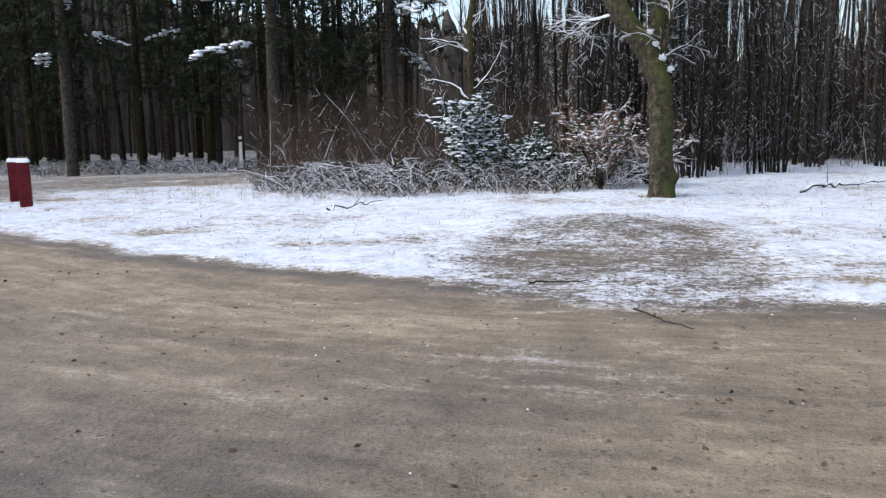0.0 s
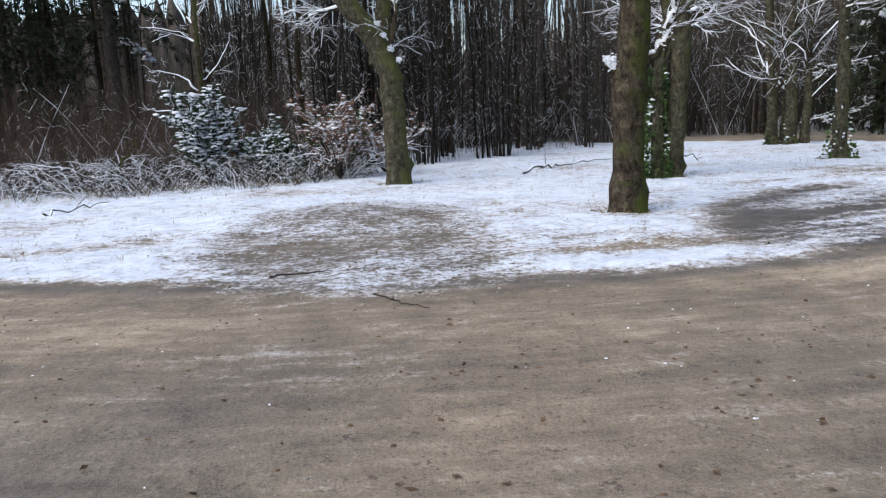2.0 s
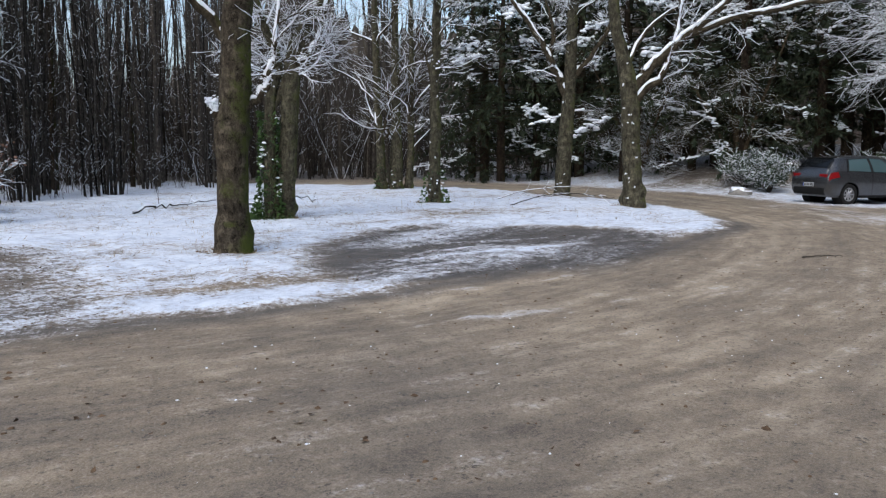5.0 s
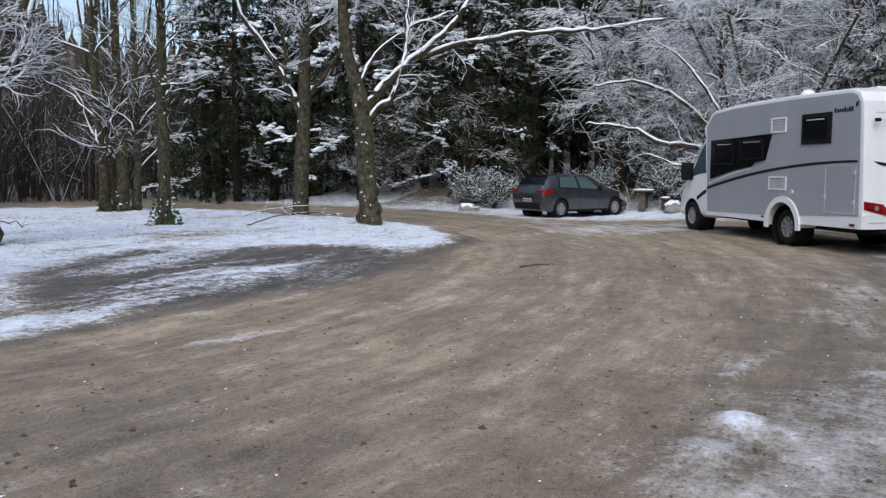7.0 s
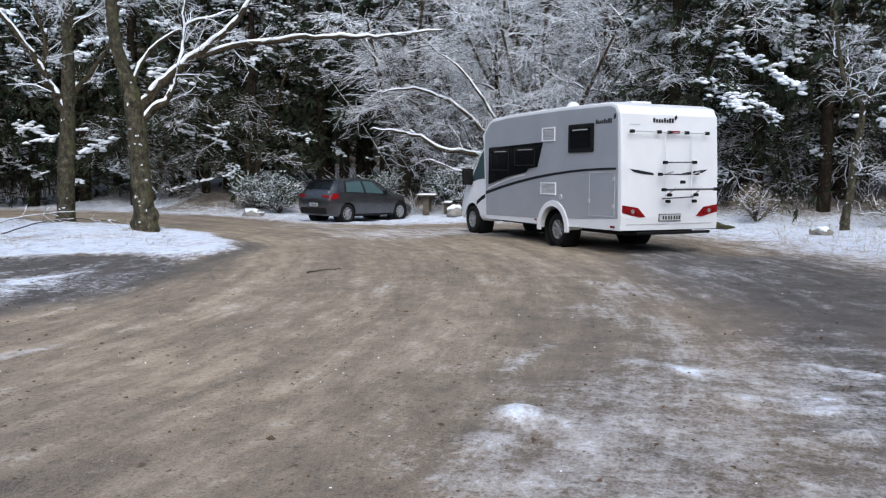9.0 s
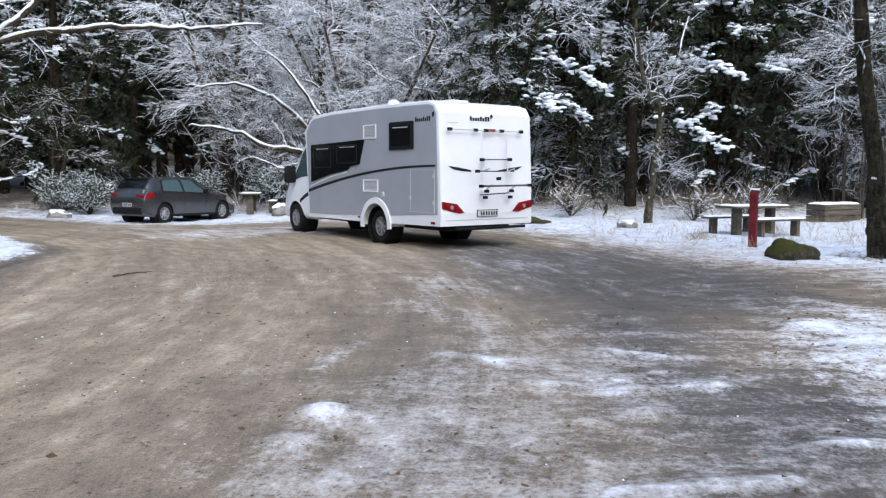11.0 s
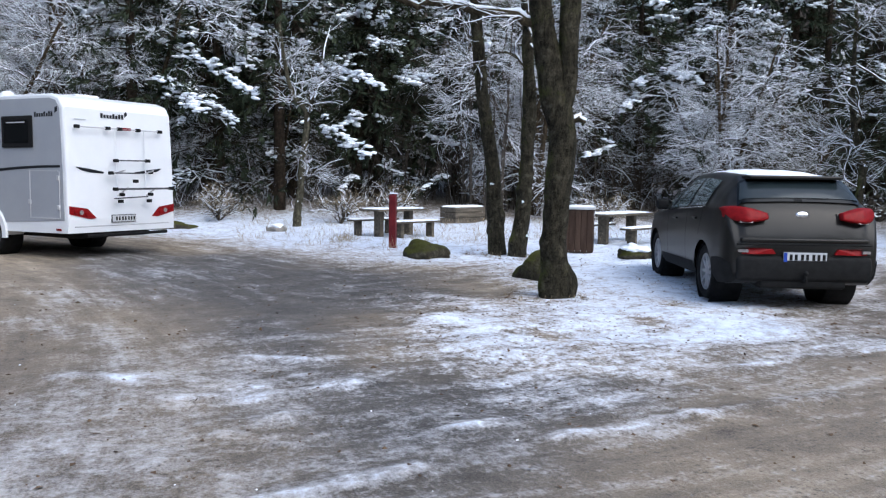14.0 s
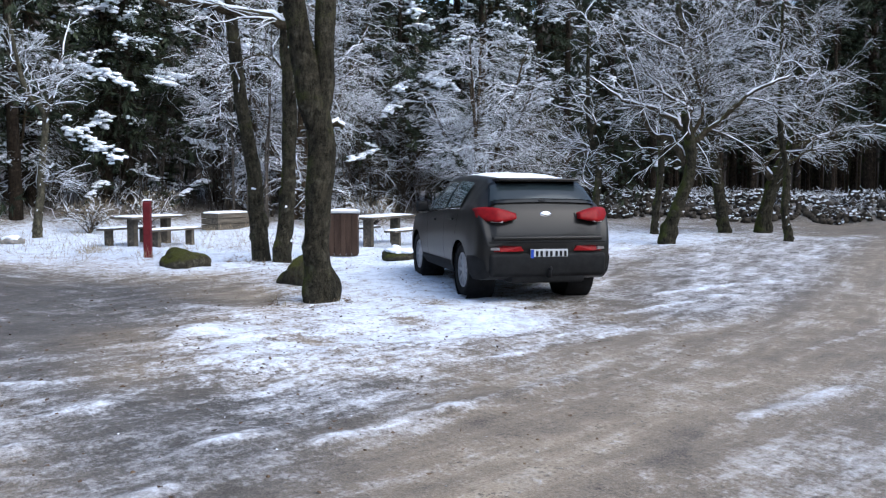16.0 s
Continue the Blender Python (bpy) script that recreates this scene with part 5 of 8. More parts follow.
def stand(name, label, places, seed, height, radius, twig_n, snow_share, bark_mat, lean=0.05, low=0.1, snow_depth=0.012, fine=False):
    rng = np.random.default_rng(seed)
    full = np.array(places)
    p = full[:, :2]
    n, P = len(p), 7
    z0 = np.array([floor_z(x, y) for x, y in p])
    h = rng.uniform(height[0], height[1], n)
    s = np.linspace(0, 1, P)
    bend = rng.normal(size=(n, 2)) * lean
    if full.shape[1] == 4:
        bend += (p - full[:, 2:]) * 0.28
    pts = np.empty((n, P, 3))
    for k in range(P):
        pts[:, k, :2] = p + bend * (h * s[k] * (0.5 + 0.5 * s[k]))[:, None] + rng.normal(size=(n, 2)) * 0.04 * (k > 0)
        pts[:, k, 2] = z0 - 0.1 + h * s[k]
    rad = rng.uniform(radius[0], radius[1], (n, 1)) * np.linspace(1.1, 0.35, P)[None]
    tw, tr = sprout(rng, pts, rad, twig_n, (low, 0.95), (0.4, 1.6), (14, 62), 5, 0.22, 0.2, 0.4, 0.3, 0.3)
    tf, tfr = sprout(rng, tw, tr, 3 if fine else 0, (0.2, 1), (0.2, 0.7), (20, 60), 4, 0.1, 0.2, 0.7, 0.4, 0.3)
    v, f = tubes([(pts, rad, 5), (tw, np.maximum(tr, 0.004), 3), (tf, np.maximum(tfr, 0.0025), 3)])
    ob = part(name, quads(name, v, f), bark_mat)
    tagged(ob, label, "woods", kind="stuff")
    if snow_share:
        tt, t2 = sprout(rng, tw, tr, 2, (0.2, 1), (0.15, 0.5), (20, 50), 3, 0.1, 0.2, 0.7, 0.4)
        lying = [snow_on(rng, [(tt, np.maximum(t2, 0.003), 3)], snow_depth, snow_share, 0.93)]
        if fine:
            c, _ = along(rng, tf[rng.random(len(tf)) < 0.5], 1)
            lying.append(blobs(rng, c, np.array([1, 1, 0.7]) * rng.uniform(0.006, 0.022, (len(c), 1))))
        else:
            lying.append(snow_on(rng, [(tw, np.maximum(tr, 0.004), 3)], snow_depth, snow_share, 0.93))
        v, f = merge(*lying)
        sn = part("snow_on_" + name, quads("snow", v, f), SNOW)
        tagged(sn, "thin snow caught on the twigs of the woods", "snow", kind="stuff")
    return ob


def scatter(poly, n, seed, avoid=()):
    rng = np.random.default_rng(seed)
    q = np.array(poly, float)
    out = []
    while len(out) < n:
        c = rng.uniform(q.min(0), q.max(0), (n * 3, 2))
        ok = inside(c[:, 0], c[:, 1], poly) > 0
        for bad in avoid:
            ok &= inside(c[:, 0], c[:, 1], bad) < 0.4
        out += [tuple(r) for r in c[ok]]
    return out[:n]


def clumped(poly, n, each, seed):
    """Places in close groups, as stems grow from one stool."""
    rng = np.random.default_rng(seed)
    return [(x + rng.normal() * 0.2, y + rng.normal() * 0.2, x, y) for x, y in scatter(poly, n, seed) for _ in range(int(rng.integers(each - 4, each + 5)))]


stand("young_tree_stand", "dense stand of thin dark young trunks in clumps dusted with snow", clumped([(2.5, 24.5), (6.5, 25.4), (12, 28.4), (15, 29.5), (17, 34), (17, 37), (9, 38), (0, 37), (0, 30)], 40, 9, 71), 71, (8, 14), (0.012, 0.042), 15, 0.5, YOUNG_BARK, 0.055, 0.04, 0.008, True)
stand("thicket_trunks", "thicker dark trunks among the young trees", scatter([(3, 26.5), (7, 27.5), (12, 30.5), (17, 36), (8, 44), (-1, 36)], 14, 171), 171, (10, 14), (0.06, 0.12), 14, 0.2, BARK_DARK, 0.025, 0.2, 0.008)
stand("frosted_woods", "pale far woods with snow on every fine twig", scatter([(-1, 42), (9, 39), (19, 39), (26, 52), (20, 58), (0, 56)], 250, 172), 172, (8, 14), (0.025, 0.07), 22, 0.9, BARK_GREY, 0.06, 0.04, 0.03, True)
stand("sapling_stand", "thin bare saplings behind the picnic place", scatter([(27, -11), (29, -19), (33, -23), (37, -18), (33, -11)], 130, 76), 76, (5, 9), (0.02, 0.055), 12, 0.35, BARK_GREY, 0.04, 0.1, 0.009)
stand("pine_stand", "dark pine trunks standing close together", scatter([(-60, 52), (-30, 41), (-4, 40), (1, 46), (-4, 72), (-60, 86)], 230, 72), 72, (12, 17), (0.06, 0.2), 22, 0.0, PINE_BARK, 0.03, 0.1, fine=True)
stand("far_woods", "grey-brown far woods of bare trunks", scatter([(14, 46), (22, 34), (28, 36), (46, 24), (80, 40), (60, 90), (10, 95), (-10, 80)], 400, 73), 73, (10, 16), (0.05, 0.14), 14, 0.35, BARK_GREY, 0.04, 0.1, 0.012, True)
stand("clearing_trees", "tall slim bare trees before the far woods", scatter([(11, 31), (16, 30), (17.5, 34), (14, 44), (8, 42)], 70, 78), 78, (11, 17), (0.05, 0.11), 26, 0.2, BARK_GREY, 0.04, 0.2, 0.007, True)
stand("edge_woods", "slim bare trees beyond the bend of the back road", scatter([(20, 39), (24, 33), (30, 35), (25, 44)], 46, 79), 79, (9, 15), (0.04, 0.1), 26, 0.3, BARK_GREY, 0.05, 0.12, 0.01, True)
stand("south_woods", "dark trunks of the woods beyond the bank", scatter([(32, -33), (25, -38), (17, -45), (8, -58), (20, -80), (60, -60)], 260, 74), 74, (11, 16), (0.12, 0.22), 8, 0.05, BARK_DARK, 0.02)
# never in view: added so that the cars do not mirror bright western sky
stand("unseen_woods", "bare woods added out of view to block low western sky", scatter([(-60, 24), (-26, 12), (-22, -16), (-8, -34), (4, -46), (0, -80), (-70, -60)], 300, 75), 75, (9, 15), (0.08, 0.18), 12, 0.3, BARK_GREY, 0.04)


def brush(name, label, places, seed, height, stems_n, snow_share, material, arch=0.5, snow_depth=0.012, radius=0.006, category="undergrowth", skew=1.0):
    """Arching canes and twigs in tufts."""
    rng = np.random.default_rng(seed)
    p = np.repeat(np.array(places), stems_n, 0) + rng.normal(size=(len(places) * stems_n, 2)) * 0.12
    n, P = len(p), 5
    z0 = np.array([floor_z(x, y) for x, y in p])
    a = rng.uniform(0, 2 * np.pi, n)
    h = height[0] + (height[1] - height[0]) * rng.random(n) ** skew
    w = h * arch * rng.uniform(0.3, 1.4, n)
    s = np.linspace(0, 1, P)
    pts = np.empty((n, P, 3))
    for k in range(P):
        pts[:, k, 0] = p[:, 0] + np.cos(a) * w * s[k]
        pts[:, k, 1] = p[:, 1] + np.sin(a) * w * s[k]
        pts[:, k, 2] = z0 - 0.03 + h * (s[k] - arch * 0.55 * s[k] ** 2.2)
    pts[:, 1:] += rng.normal(size=(n, P - 1, 3)) * 0.03
    rad = radius * rng.uniform(0.6, 1.4, (n, 1)) * np.linspace(1, 0.4, P)[None]
    grow = max(1.0, height[1] / 2.5)
    tw, tr = sprout(rng, pts, rad, 3 if grow == 1 else 9, (0.25, 1), (0.15 * grow, 0.5 * grow), (25, 65), 4, 0.1, 0.2, 0.7, 0.4)
    v, f = tubes([(pts, rad, 3), (tw, np.maximum(tr, 0.002), 3)])
    ob = tagged(part(name, quads(name, v, f), material), label, category, kind="stuff")
    if snow_share:
        v, f = merge(snow_on(rng, [(pts, rad, 3)], snow_depth, snow_share, 0.92), snow_on(rng, [(tw, np.maximum(tr, 0.002), 3)], snow_depth * 0.8, snow_share, 0.92))
        tagged(part("snow_on_" + name, quads("snow", v, f), SNOW), "snow on the canes of the undergrowth", "snow", kind="stuff")
    return ob


brush("brown_brush", "brown leafless brush along the far road", scatter([(-8.5, 30), (-6, 24), (-1, 23.5), (3, 25), (3, 35), (-6, 38)], 460, 81), 81, (0.6, 4.4), 6, 0.04, BRUSH, 0.42, 0.008, 0.0045, skew=1.5)
brush("bramble", "snow-laden bramble arching over the verge", scatter([(-6.8, 22), (-4.2, 19.2), (0.5, 18.9), (3, 20.2), (4.2, 22.6), (3.4, 24), (-3, 25)], 380, 82), 82, (0.35, 1.6), 6, 0.2, TWIG, 0.95, 0.015, 0.006, skew=1.5)
brush("hedge_brush", "low dark undergrowth beside the far road", scatter([(-34, 40), (-20, 33.4), (-9, 33.2), (-5, 35), (-6, 40), (-34, 48)], 620, 83), 83, (0.25, 0.9), 7, 0.3, TWIG, 0.9)
brush("stand_brush", "thin undergrowth between the young trunks", scatter([(4, 24), (12, 28), (17, 32), (19, 44), (6, 48), (0, 34)], 300, 84), 84, (0.8, 2.6), 4, 0.2, TWIG, 0.3)
brush("thicket_brush", "undergrowth at the foot of the thicket under snow", scatter([(29.5, 18), (30.5, 8), (29, 1), (28.5, -3), (31, -13), (28, -19), (36, -20), (37, 0), (35, 16)], 620, 85), 85, (0.5, 1.8), 5, 0.28, TWIG, 0.6, 0.014)
brush("thicket_canes", "tall tangled canes and twigs of the thicket with thin snow", scatter([(30.8, -3.5), (30, -9), (29, -15), (27, -20), (30, -23), (33.5, -18), (34, -9), (33, -3)], 170, 88), 88, (2.5, 7.5), 3, 0.1, TWIG, 0.32, 0.009, 0.013)
brush("north_canes", "tall fine twigs of the thicket with snow", scatter([(29.5, 0), (30.5, 6), (32, 11), (34, 11), (33, 2), (31.5, -3)], 150, 89), 89, (3.0, 8.0), 3, 0.4, TWIG, 0.45, 0.012, 0.014)
brush("wood_brush", "tangled twigs in the far woods", scatter([(16, 38), (24, 33), (31, 33), (44, 26), (50, 50), (16, 60)], 700, 86), 86, (2.0, 9.5), 3, 0.15, TWIG, 0.3, 0.01, 0.016)
brush("bank_brush", "snowy brush along the bank", scatter([(29, -29.0), (20.4, -31), (16.6, -33.8), (2, -48.8), (4, -51), (18, -36), (30, -31.4)], 520, 87), 87, (0.2, 0.6), 5, 0.25, TWIG, 0.9, 0.014)
# ---- vehicles ----
CAR_PAINT = mat("grey_car_paint", (0.012, 0.0112, 0.0098), (0.017, 0.016, 0.014), 2, 300, 0.36, 0.0, relief=0.0, coat=0.16, gloss=0.12)
CAR_PAINT_B = mat("dark_grey_car_paint", (0.06, 0.061, 0.064), (0.075, 0.076, 0.079), 2, 300, 0.28, 0.7, relief=0.0, coat=0.7, gloss=0.5)
BLACK_TRIM = mat("black_trim", (0.006, 0.006, 0.006), (0.013, 0.013, 0.013), 12, 120, 0.75, relief=0.15)
RUBBER = mat("tyre_rubber", (0.007, 0.007, 0.007), (0.02, 0.019, 0.018), 12, 90, 0.9, relief=0.3)
ALLOY = mat("alloy_rim", (0.26, 0.26, 0.27), (0.38, 0.38, 0.39), 6, 60, 0.45, 0.6, relief=0.05)
CHROME = mat("chrome", (0.7, 0.7, 0.71), (0.8, 0.8, 0.81), 6, 60, 0.2, 1.0, relief=0.0)
LAMP_RED = mat("red_lamp_plastic", (0.14, 0.002, 0.0035), (0.23, 0.0045, 0.006), 20, 120, 0.5, relief=0.1)
LAMP_CLEAR = mat("clear_lamp_plastic", (0.16, 0.14, 0.135), (0.26, 0.24, 0.23), 20, 120, 0.4, relief=0.1, coat=0.1)
PLATE_WHITE = mat("plate_white", (0.42, 0.43, 0.44), (0.5, 0.51, 0.52), 20, 120, 0.5, relief=0.05)
PLATE_BLUE = mat("plate_blue", (0.02, 0.05, 0.28), (0.03, 0.07, 0.34), 20, 120, 0.5, relief=0.0)
# the opaque teal base puts part of the sky's reflection into the colour
CAR_GLASS = glass("sky_teal_car_glass", (0.05, 0.085, 0.09), 0.03, 1.0, 0.0)
REAR_GLASS = glass("rear_window_glass", (0.018, 0.025, 0.028), 0.05, 0.45, 0.0)
DARK_GLASS = glass("dark_privacy_glass", (0.006, 0.007, 0.008), 0.1, 0.2, 0.0)
CAMPER_WHITE = mat("camper_white", (0.69, 0.7, 0.72), (0.75, 0.76, 0.77), 1.5, 60, 0.4, relief=0.03, coat=0.3)
CAMPER_GREY = mat("camper_silver_grey", (0.305, 0.32, 0.345), (0.345, 0.36, 0.385), 1.5, 60, 0.45, 0.1, relief=0.03, coat=0.3)
CAMPER_DARK = mat("anthracite_stripe", (0.01, 0.011, 0.014), (0.016, 0.017, 0.02), 3, 60, 0.6, relief=0.0)
PLASTIC_GREY = mat("grey_plastic", (0.4, 0.4, 0.41), (0.5, 0.5, 0.51), 3, 60, 0.5, relief=0.05)
DARK_METAL = mat("dark_rack_metal", (0.05, 0.05, 0.055), (0.09, 0.09, 0.095), 8, 60, 0.45, 0.6, relief=0.1)


class Hull:
    """A car body drawn through stations along its length: u, sill height, belt height, roof height, half widths at sill, belt and roof."""

    def __init__(self, stations, low_rows=10, high_rows=5, roof_rows=5, step=0.05):
        self.s = np.array(stations, float)
        us = [self.s[0, 0]]
        for a, b in zip(self.s[:, 0], self.s[1:, 0]):
            n = max(1, int(round((b - a) / step)))
            us += list(a + (b - a) * (np.arange(n) + 1) / n)
        self.us, self.rows = np.array(us), (low_rows, high_rows, roof_rows)
        self.fine = 1 / 3

    def station(self, u):
        """The values at u, smoothed over a short way."""
        k = [np.interp(np.clip(u + d, self.s[0, 0], self.s[-1, 0]), self.s[:, 0], self.s[:, c]) for c in range(1, 7) for d in (-0.035, 0, 0.035)]
        return [sum(k[3 * c : 3 * c + 3]) / 3 for c in range(6)]

    def at(self, u, h):
        """h: 0 to 1 sill to belt, 1 to 2 belt to roof edge, 2 to 3 roof edge to the middle."""
        zs, zb, zr, ws, wb, wr = self.station(u)
        if h <= 1:
            bulge = math.sin(math.pi * min(h * 1.05, 1)) ** 0.8
            y = ws + (wb - ws) * h + 0.035 * bulge - 0.05 * max(0, 0.12 - h) / 0.12
            z = zs + (zb - zs) * h
        elif h <= 2:
            g = h - 1
            y = wb - 0.025 * min(g * 6, 1) + (wr - wb + 0.025) * g + 0.03 * math.sin(math.pi * g)
            z = zb + (zr - 0.07 - zb) * g
        else:
            g = h - 2
            a = math.pi / 2 * min(g * 2.5, 1)
            y = wr - 0.08 * (1 - math.cos(a)) if g < 0.4 else (wr - 0.08) * (1 - (g - 0.4) / 0.6)
            z = zr - 0.07 + 0.05 * math.sin(a) + 0.02 * (1 - (y / max(wr, 0.1)) ** 2)
        return Vector((u, y, z))

    def normal(self, u, h, e=0.01):
        a = self.at(u + e, h) - self.at(u - e, h)
        b = self.at(u, min(h + e, 3)) - self.at(u, max(h - e, 0))
        n = b.cross(a)
        return n.normalized() if n.length > 1e-9 else Vector((0, 1, 0))

    def body(self, wheels, arch):
        lo, hi, ro = self.rows
        hs = [k / lo for k in range(lo)] + [1 + k / hi for k in range(hi)] + [2 + k / ro for k in range(ro + 1)]
        bm = bmesh.new()
        grid = {}
        for side in (1, -1):
            for i, u in enumerate(self.us):
                for j, h in enumerate(hs):
                    p = self.at(u, h)
                    if h < 1:
                        for wu, wz in wheels:
                            d = Vector((p.x - wu, p.z - wz))
                            if abs(d.length - arch) < 0.034 and d.length > 0:
                                d = d.normalized() * arch
                                p.x, p.z = wu + d.x, wz + d.y
                    if side == -1 and j == len(hs) - 1:
                        grid[side, i, j] = grid[1, i, j]
                        continue
                    grid[side, i, j] = bm.verts.new((p.x, side * p.y, p.z))
        for side in (1, -1):
            for i in range(len(self.us) - 1):
                for j in range(len(hs) - 1):
                    q = [grid[side, i, j], grid[side, i + 1, j], grid[side, i + 1, j + 1], grid[side, i, j + 1]]
                    if hs[j] < 1 and any(all(math.hypot(v.co.x - wu, v.co.z - wz) <= arch + 0.012 for v in q) for wu, wz in wheels):
                        continue
                    bm.faces.new(q if side == 1 else q[::-1])
        for i in (0, len(self.us) - 1):
            loop = [grid[1, i, j] for j in range(len(hs))] + [grid[-1, i, j] for j in range(len(hs) - 2, -1, -1)]
            bm.faces.new(loop)
        for i in range(len(self.us) - 1):
            bm.faces.new((grid[1, i, 0], grid[-1, i, 0], grid[-1, i + 1, 0], grid[1, i + 1, 0]))
        return bm

    def patch(self, corners, side=1, lift=0.006, n=8, thick=0.0):
        """A panel on the skin between four corners (u, h), lying a little proud of it."""
        bm = bmesh.new()
        (a, b, c, d) = [Vector(q) for q in corners]
        vs = []
        for i in range(n + 1):
            for j in range(n + 1):
                s, t = i / n, j / n
                q = (a * (1 - s) + b * s) * (1 - t) + (d * (1 - s) + c * s) * t
                p = self.at(q.x, q.y) + self.normal(q.x, q.y) * lift
                vs.append(bm.verts.new((p.x, side * p.y, p.z)))
        for i in range(n):
            for j in range(n):
                k = i * (n + 1) + j
                bm.faces.new((vs[k], vs[k + n + 1], vs[k + n + 2], vs[k + 1]))
        return bm

    def roof_band(self, u0, u1, width, lift=0.006, n=10, rows=6):
        """A panel across the middle: a rear window or a windscreen. width: share of the roof's half width at u0 and u1."""
        bm = bmesh.new()
        grid = []
        for i in range(rows + 1):
            u = u0 + (u1 - u0) * i / rows
            w = width[0] + (width[1] - width[0]) * i / rows
            line = []
            for j in range(n + 1):
                k = -1 + 2 * j / n
                h = 3 - 0.98 * abs(k) * w
                p = self.at(u, h) + self.normal(u, h) * lift
                line.append(bm.verts.new((p.x, math.copysign(p.y, k) if k else 0, p.z)))
            grid.append(line)
        for a, b in zip(grid, grid[1:]):
            for k in range(n):
                bm.faces.new((a[k], a[k + 1], b[k + 1], b[k]))
        return bm


def wheel(parent, u, y, r, width, rim_r, spokes, hub=None):
    """A tyre with an alloy rim; the outer face looks away from the car's middle."""
    out = 1 if y > 0 else -1
    m = Matrix.Translation((u, y, r)) @ pose(0, 0, 0, -90 * out, 0, 0)
    bm = bmesh.new()
    w = width / 2
    ring_lathe(bm, [(rim_r, -w * 0.9), (r * 0.93, -w), (r * 0.985, -w * 0.8), (r, -w * 0.5), (r, w * 0.5), (r * 0.985, w * 0.8), (r * 0.93, w), (rim_r * 1.03, w * 0.9), (rim_r, w * 0.7)], 32, Matrix())
    ty = part("wheel", bm, RUBBER, parent, m=m, smooth=True)
    bm = bmesh.new()
    ring_lathe(bm, [(rim_r, -w * 0.8), (rim_r, w * 0.86), (rim_r * 0.93, w * 0.86), (rim_r * 0.9, w * 0.3), (rim_r * 0.88, -w * 0.5)], 32, Matrix())
    for k in range(spokes):
        a = 2 * math.pi * k / spokes
        rot = pose(0, 0, 0, 0, 0, math.degrees(a))
        box(bm, 0.02, rim_r * 0.95, -0.026, 0.026, w * 0.42, w * 0.72, 0.008, rot, 1)
    ring_lathe(bm, [(0.0001, w * 0.78), (0.06, w * 0.78), (0.075, w * 0.6), (0.075, w * 0.3)], 16, Matrix())
    part("rim", bm, ALLOY, ty, "spoked light-alloy rim")
    bm = bmesh.new()
    ring_lathe(bm, [(0.0001, -w * 0.2), (rim_r * 0.9, -w * 0.2), (rim_r * 0.9, -w * 0.35)], 24, Matrix())
    part("brake_disc", bm, BLACK_TRIM, ty)
    return ty


def arch_liner(parent, u, y, r):
    out = 1 if y > 0 else -1
    bm = bmesh.new()
    ring_lathe(bm, [(r, 0.02), (r, -0.34), (0.0001, -0.34)], 28, Matrix.Translation((u, y, r * 0.84)) @ pose(0, 0, 0, -90 * out, 0, 0))
    part("arch_liner", bm, BLACK_TRIM, parent)


def number_plate(parent, m, w=0.504, h=0.115, blue=True):
    """A plate with plain bars; it lies in x, z of m and looks along -y."""
    bm = bmesh.new()
    box(bm, -w / 2, w / 2, -0.008, 0.012, -h / 2, h / 2, 0.003)
    pl = part("number_plate", bm, PLATE_WHITE, parent, "white number plate", m=m)
    for k in range(7):
        x = -w * 0.36 + k * w * 0.118 + (0.012 if k > 1 else 0) + (0.012 if k > 3 else 0)
        bm = bmesh.new()
        box(bm, x, x + w * 0.065, -0.0125, -0.0085, -h * 0.3, h * 0.3)
        part("bar", bm, BLACK_TRIM, pl)
    if blue:
        bm = bmesh.new()
        box(bm, -w / 2 + 0.003, -w / 2 + 0.042, -0.0125, -0.0085, -h * 0.46, h * 0.46)
        part("blue_band", bm, PLATE_BLUE, pl)
    bm = bmesh.new()
    box(bm, -w / 2 - 0.012, w / 2 + 0.012, -0.002, 0.02, -h / 2 - 0.012, h / 2 + 0.012, 0.004)
    part("plate_holder", bm, BLACK_TRIM, pl)
    return pl


def strip(hull, parent, name, u0, h0, u1, h1, wide, side, material, lift=0.004):
    du, dh = u1 - u0, h1 - h0
    if abs(dh) > abs(du):
        c = [(u0 - wide, h0), (u0 + wide, h0), (u1 + wide, h1), (u1 - wide, h1)]
    else:
        c = [(u0, h0 - wide), (u1, h1 - wide), (u1, h1 + wide), (u0, h0 + wide)]
    part(name, hull.patch(c, side, lift, 6), material, parent, smooth=True)


def lens(bm, x0, x1, top, low, back, thick, n=16, rows=5):
    """A smooth curved lamp glass between two edges, its skin at back(x, z), made thick along y."""
    front, rear = [], []
    for i in range(n + 1):
        q = i / n
        x = x0 + (x1 - x0) * q
        zs = [low(q) + (top(q) - low(q)) * k / rows for k in range(rows + 1)]
        front.append([bm.verts.new((x, back(x, z) - 0.018 * math.sin(math.pi * k / rows) ** 0.5, z)) for k, z in enumerate(zs)])
        rear.append([bm.verts.new((x, back(x, z) + thick, z)) for z in zs])
    for i in range(n):
        for k in range(rows):
            bm.faces.new((front[i][k], front[i + 1][k], front[i + 1][k + 1], front[i][k + 1]))
        for k in (0, rows):
            bm.faces.new((front[i][k], front[i + 1][k], rear[i + 1][k], rear[i][k]))
    for i in (0, n):
        for k in range(rows):
            bm.faces.new((front[i][k], front[i][k + 1], rear[i][k + 1], rear[i][k]))


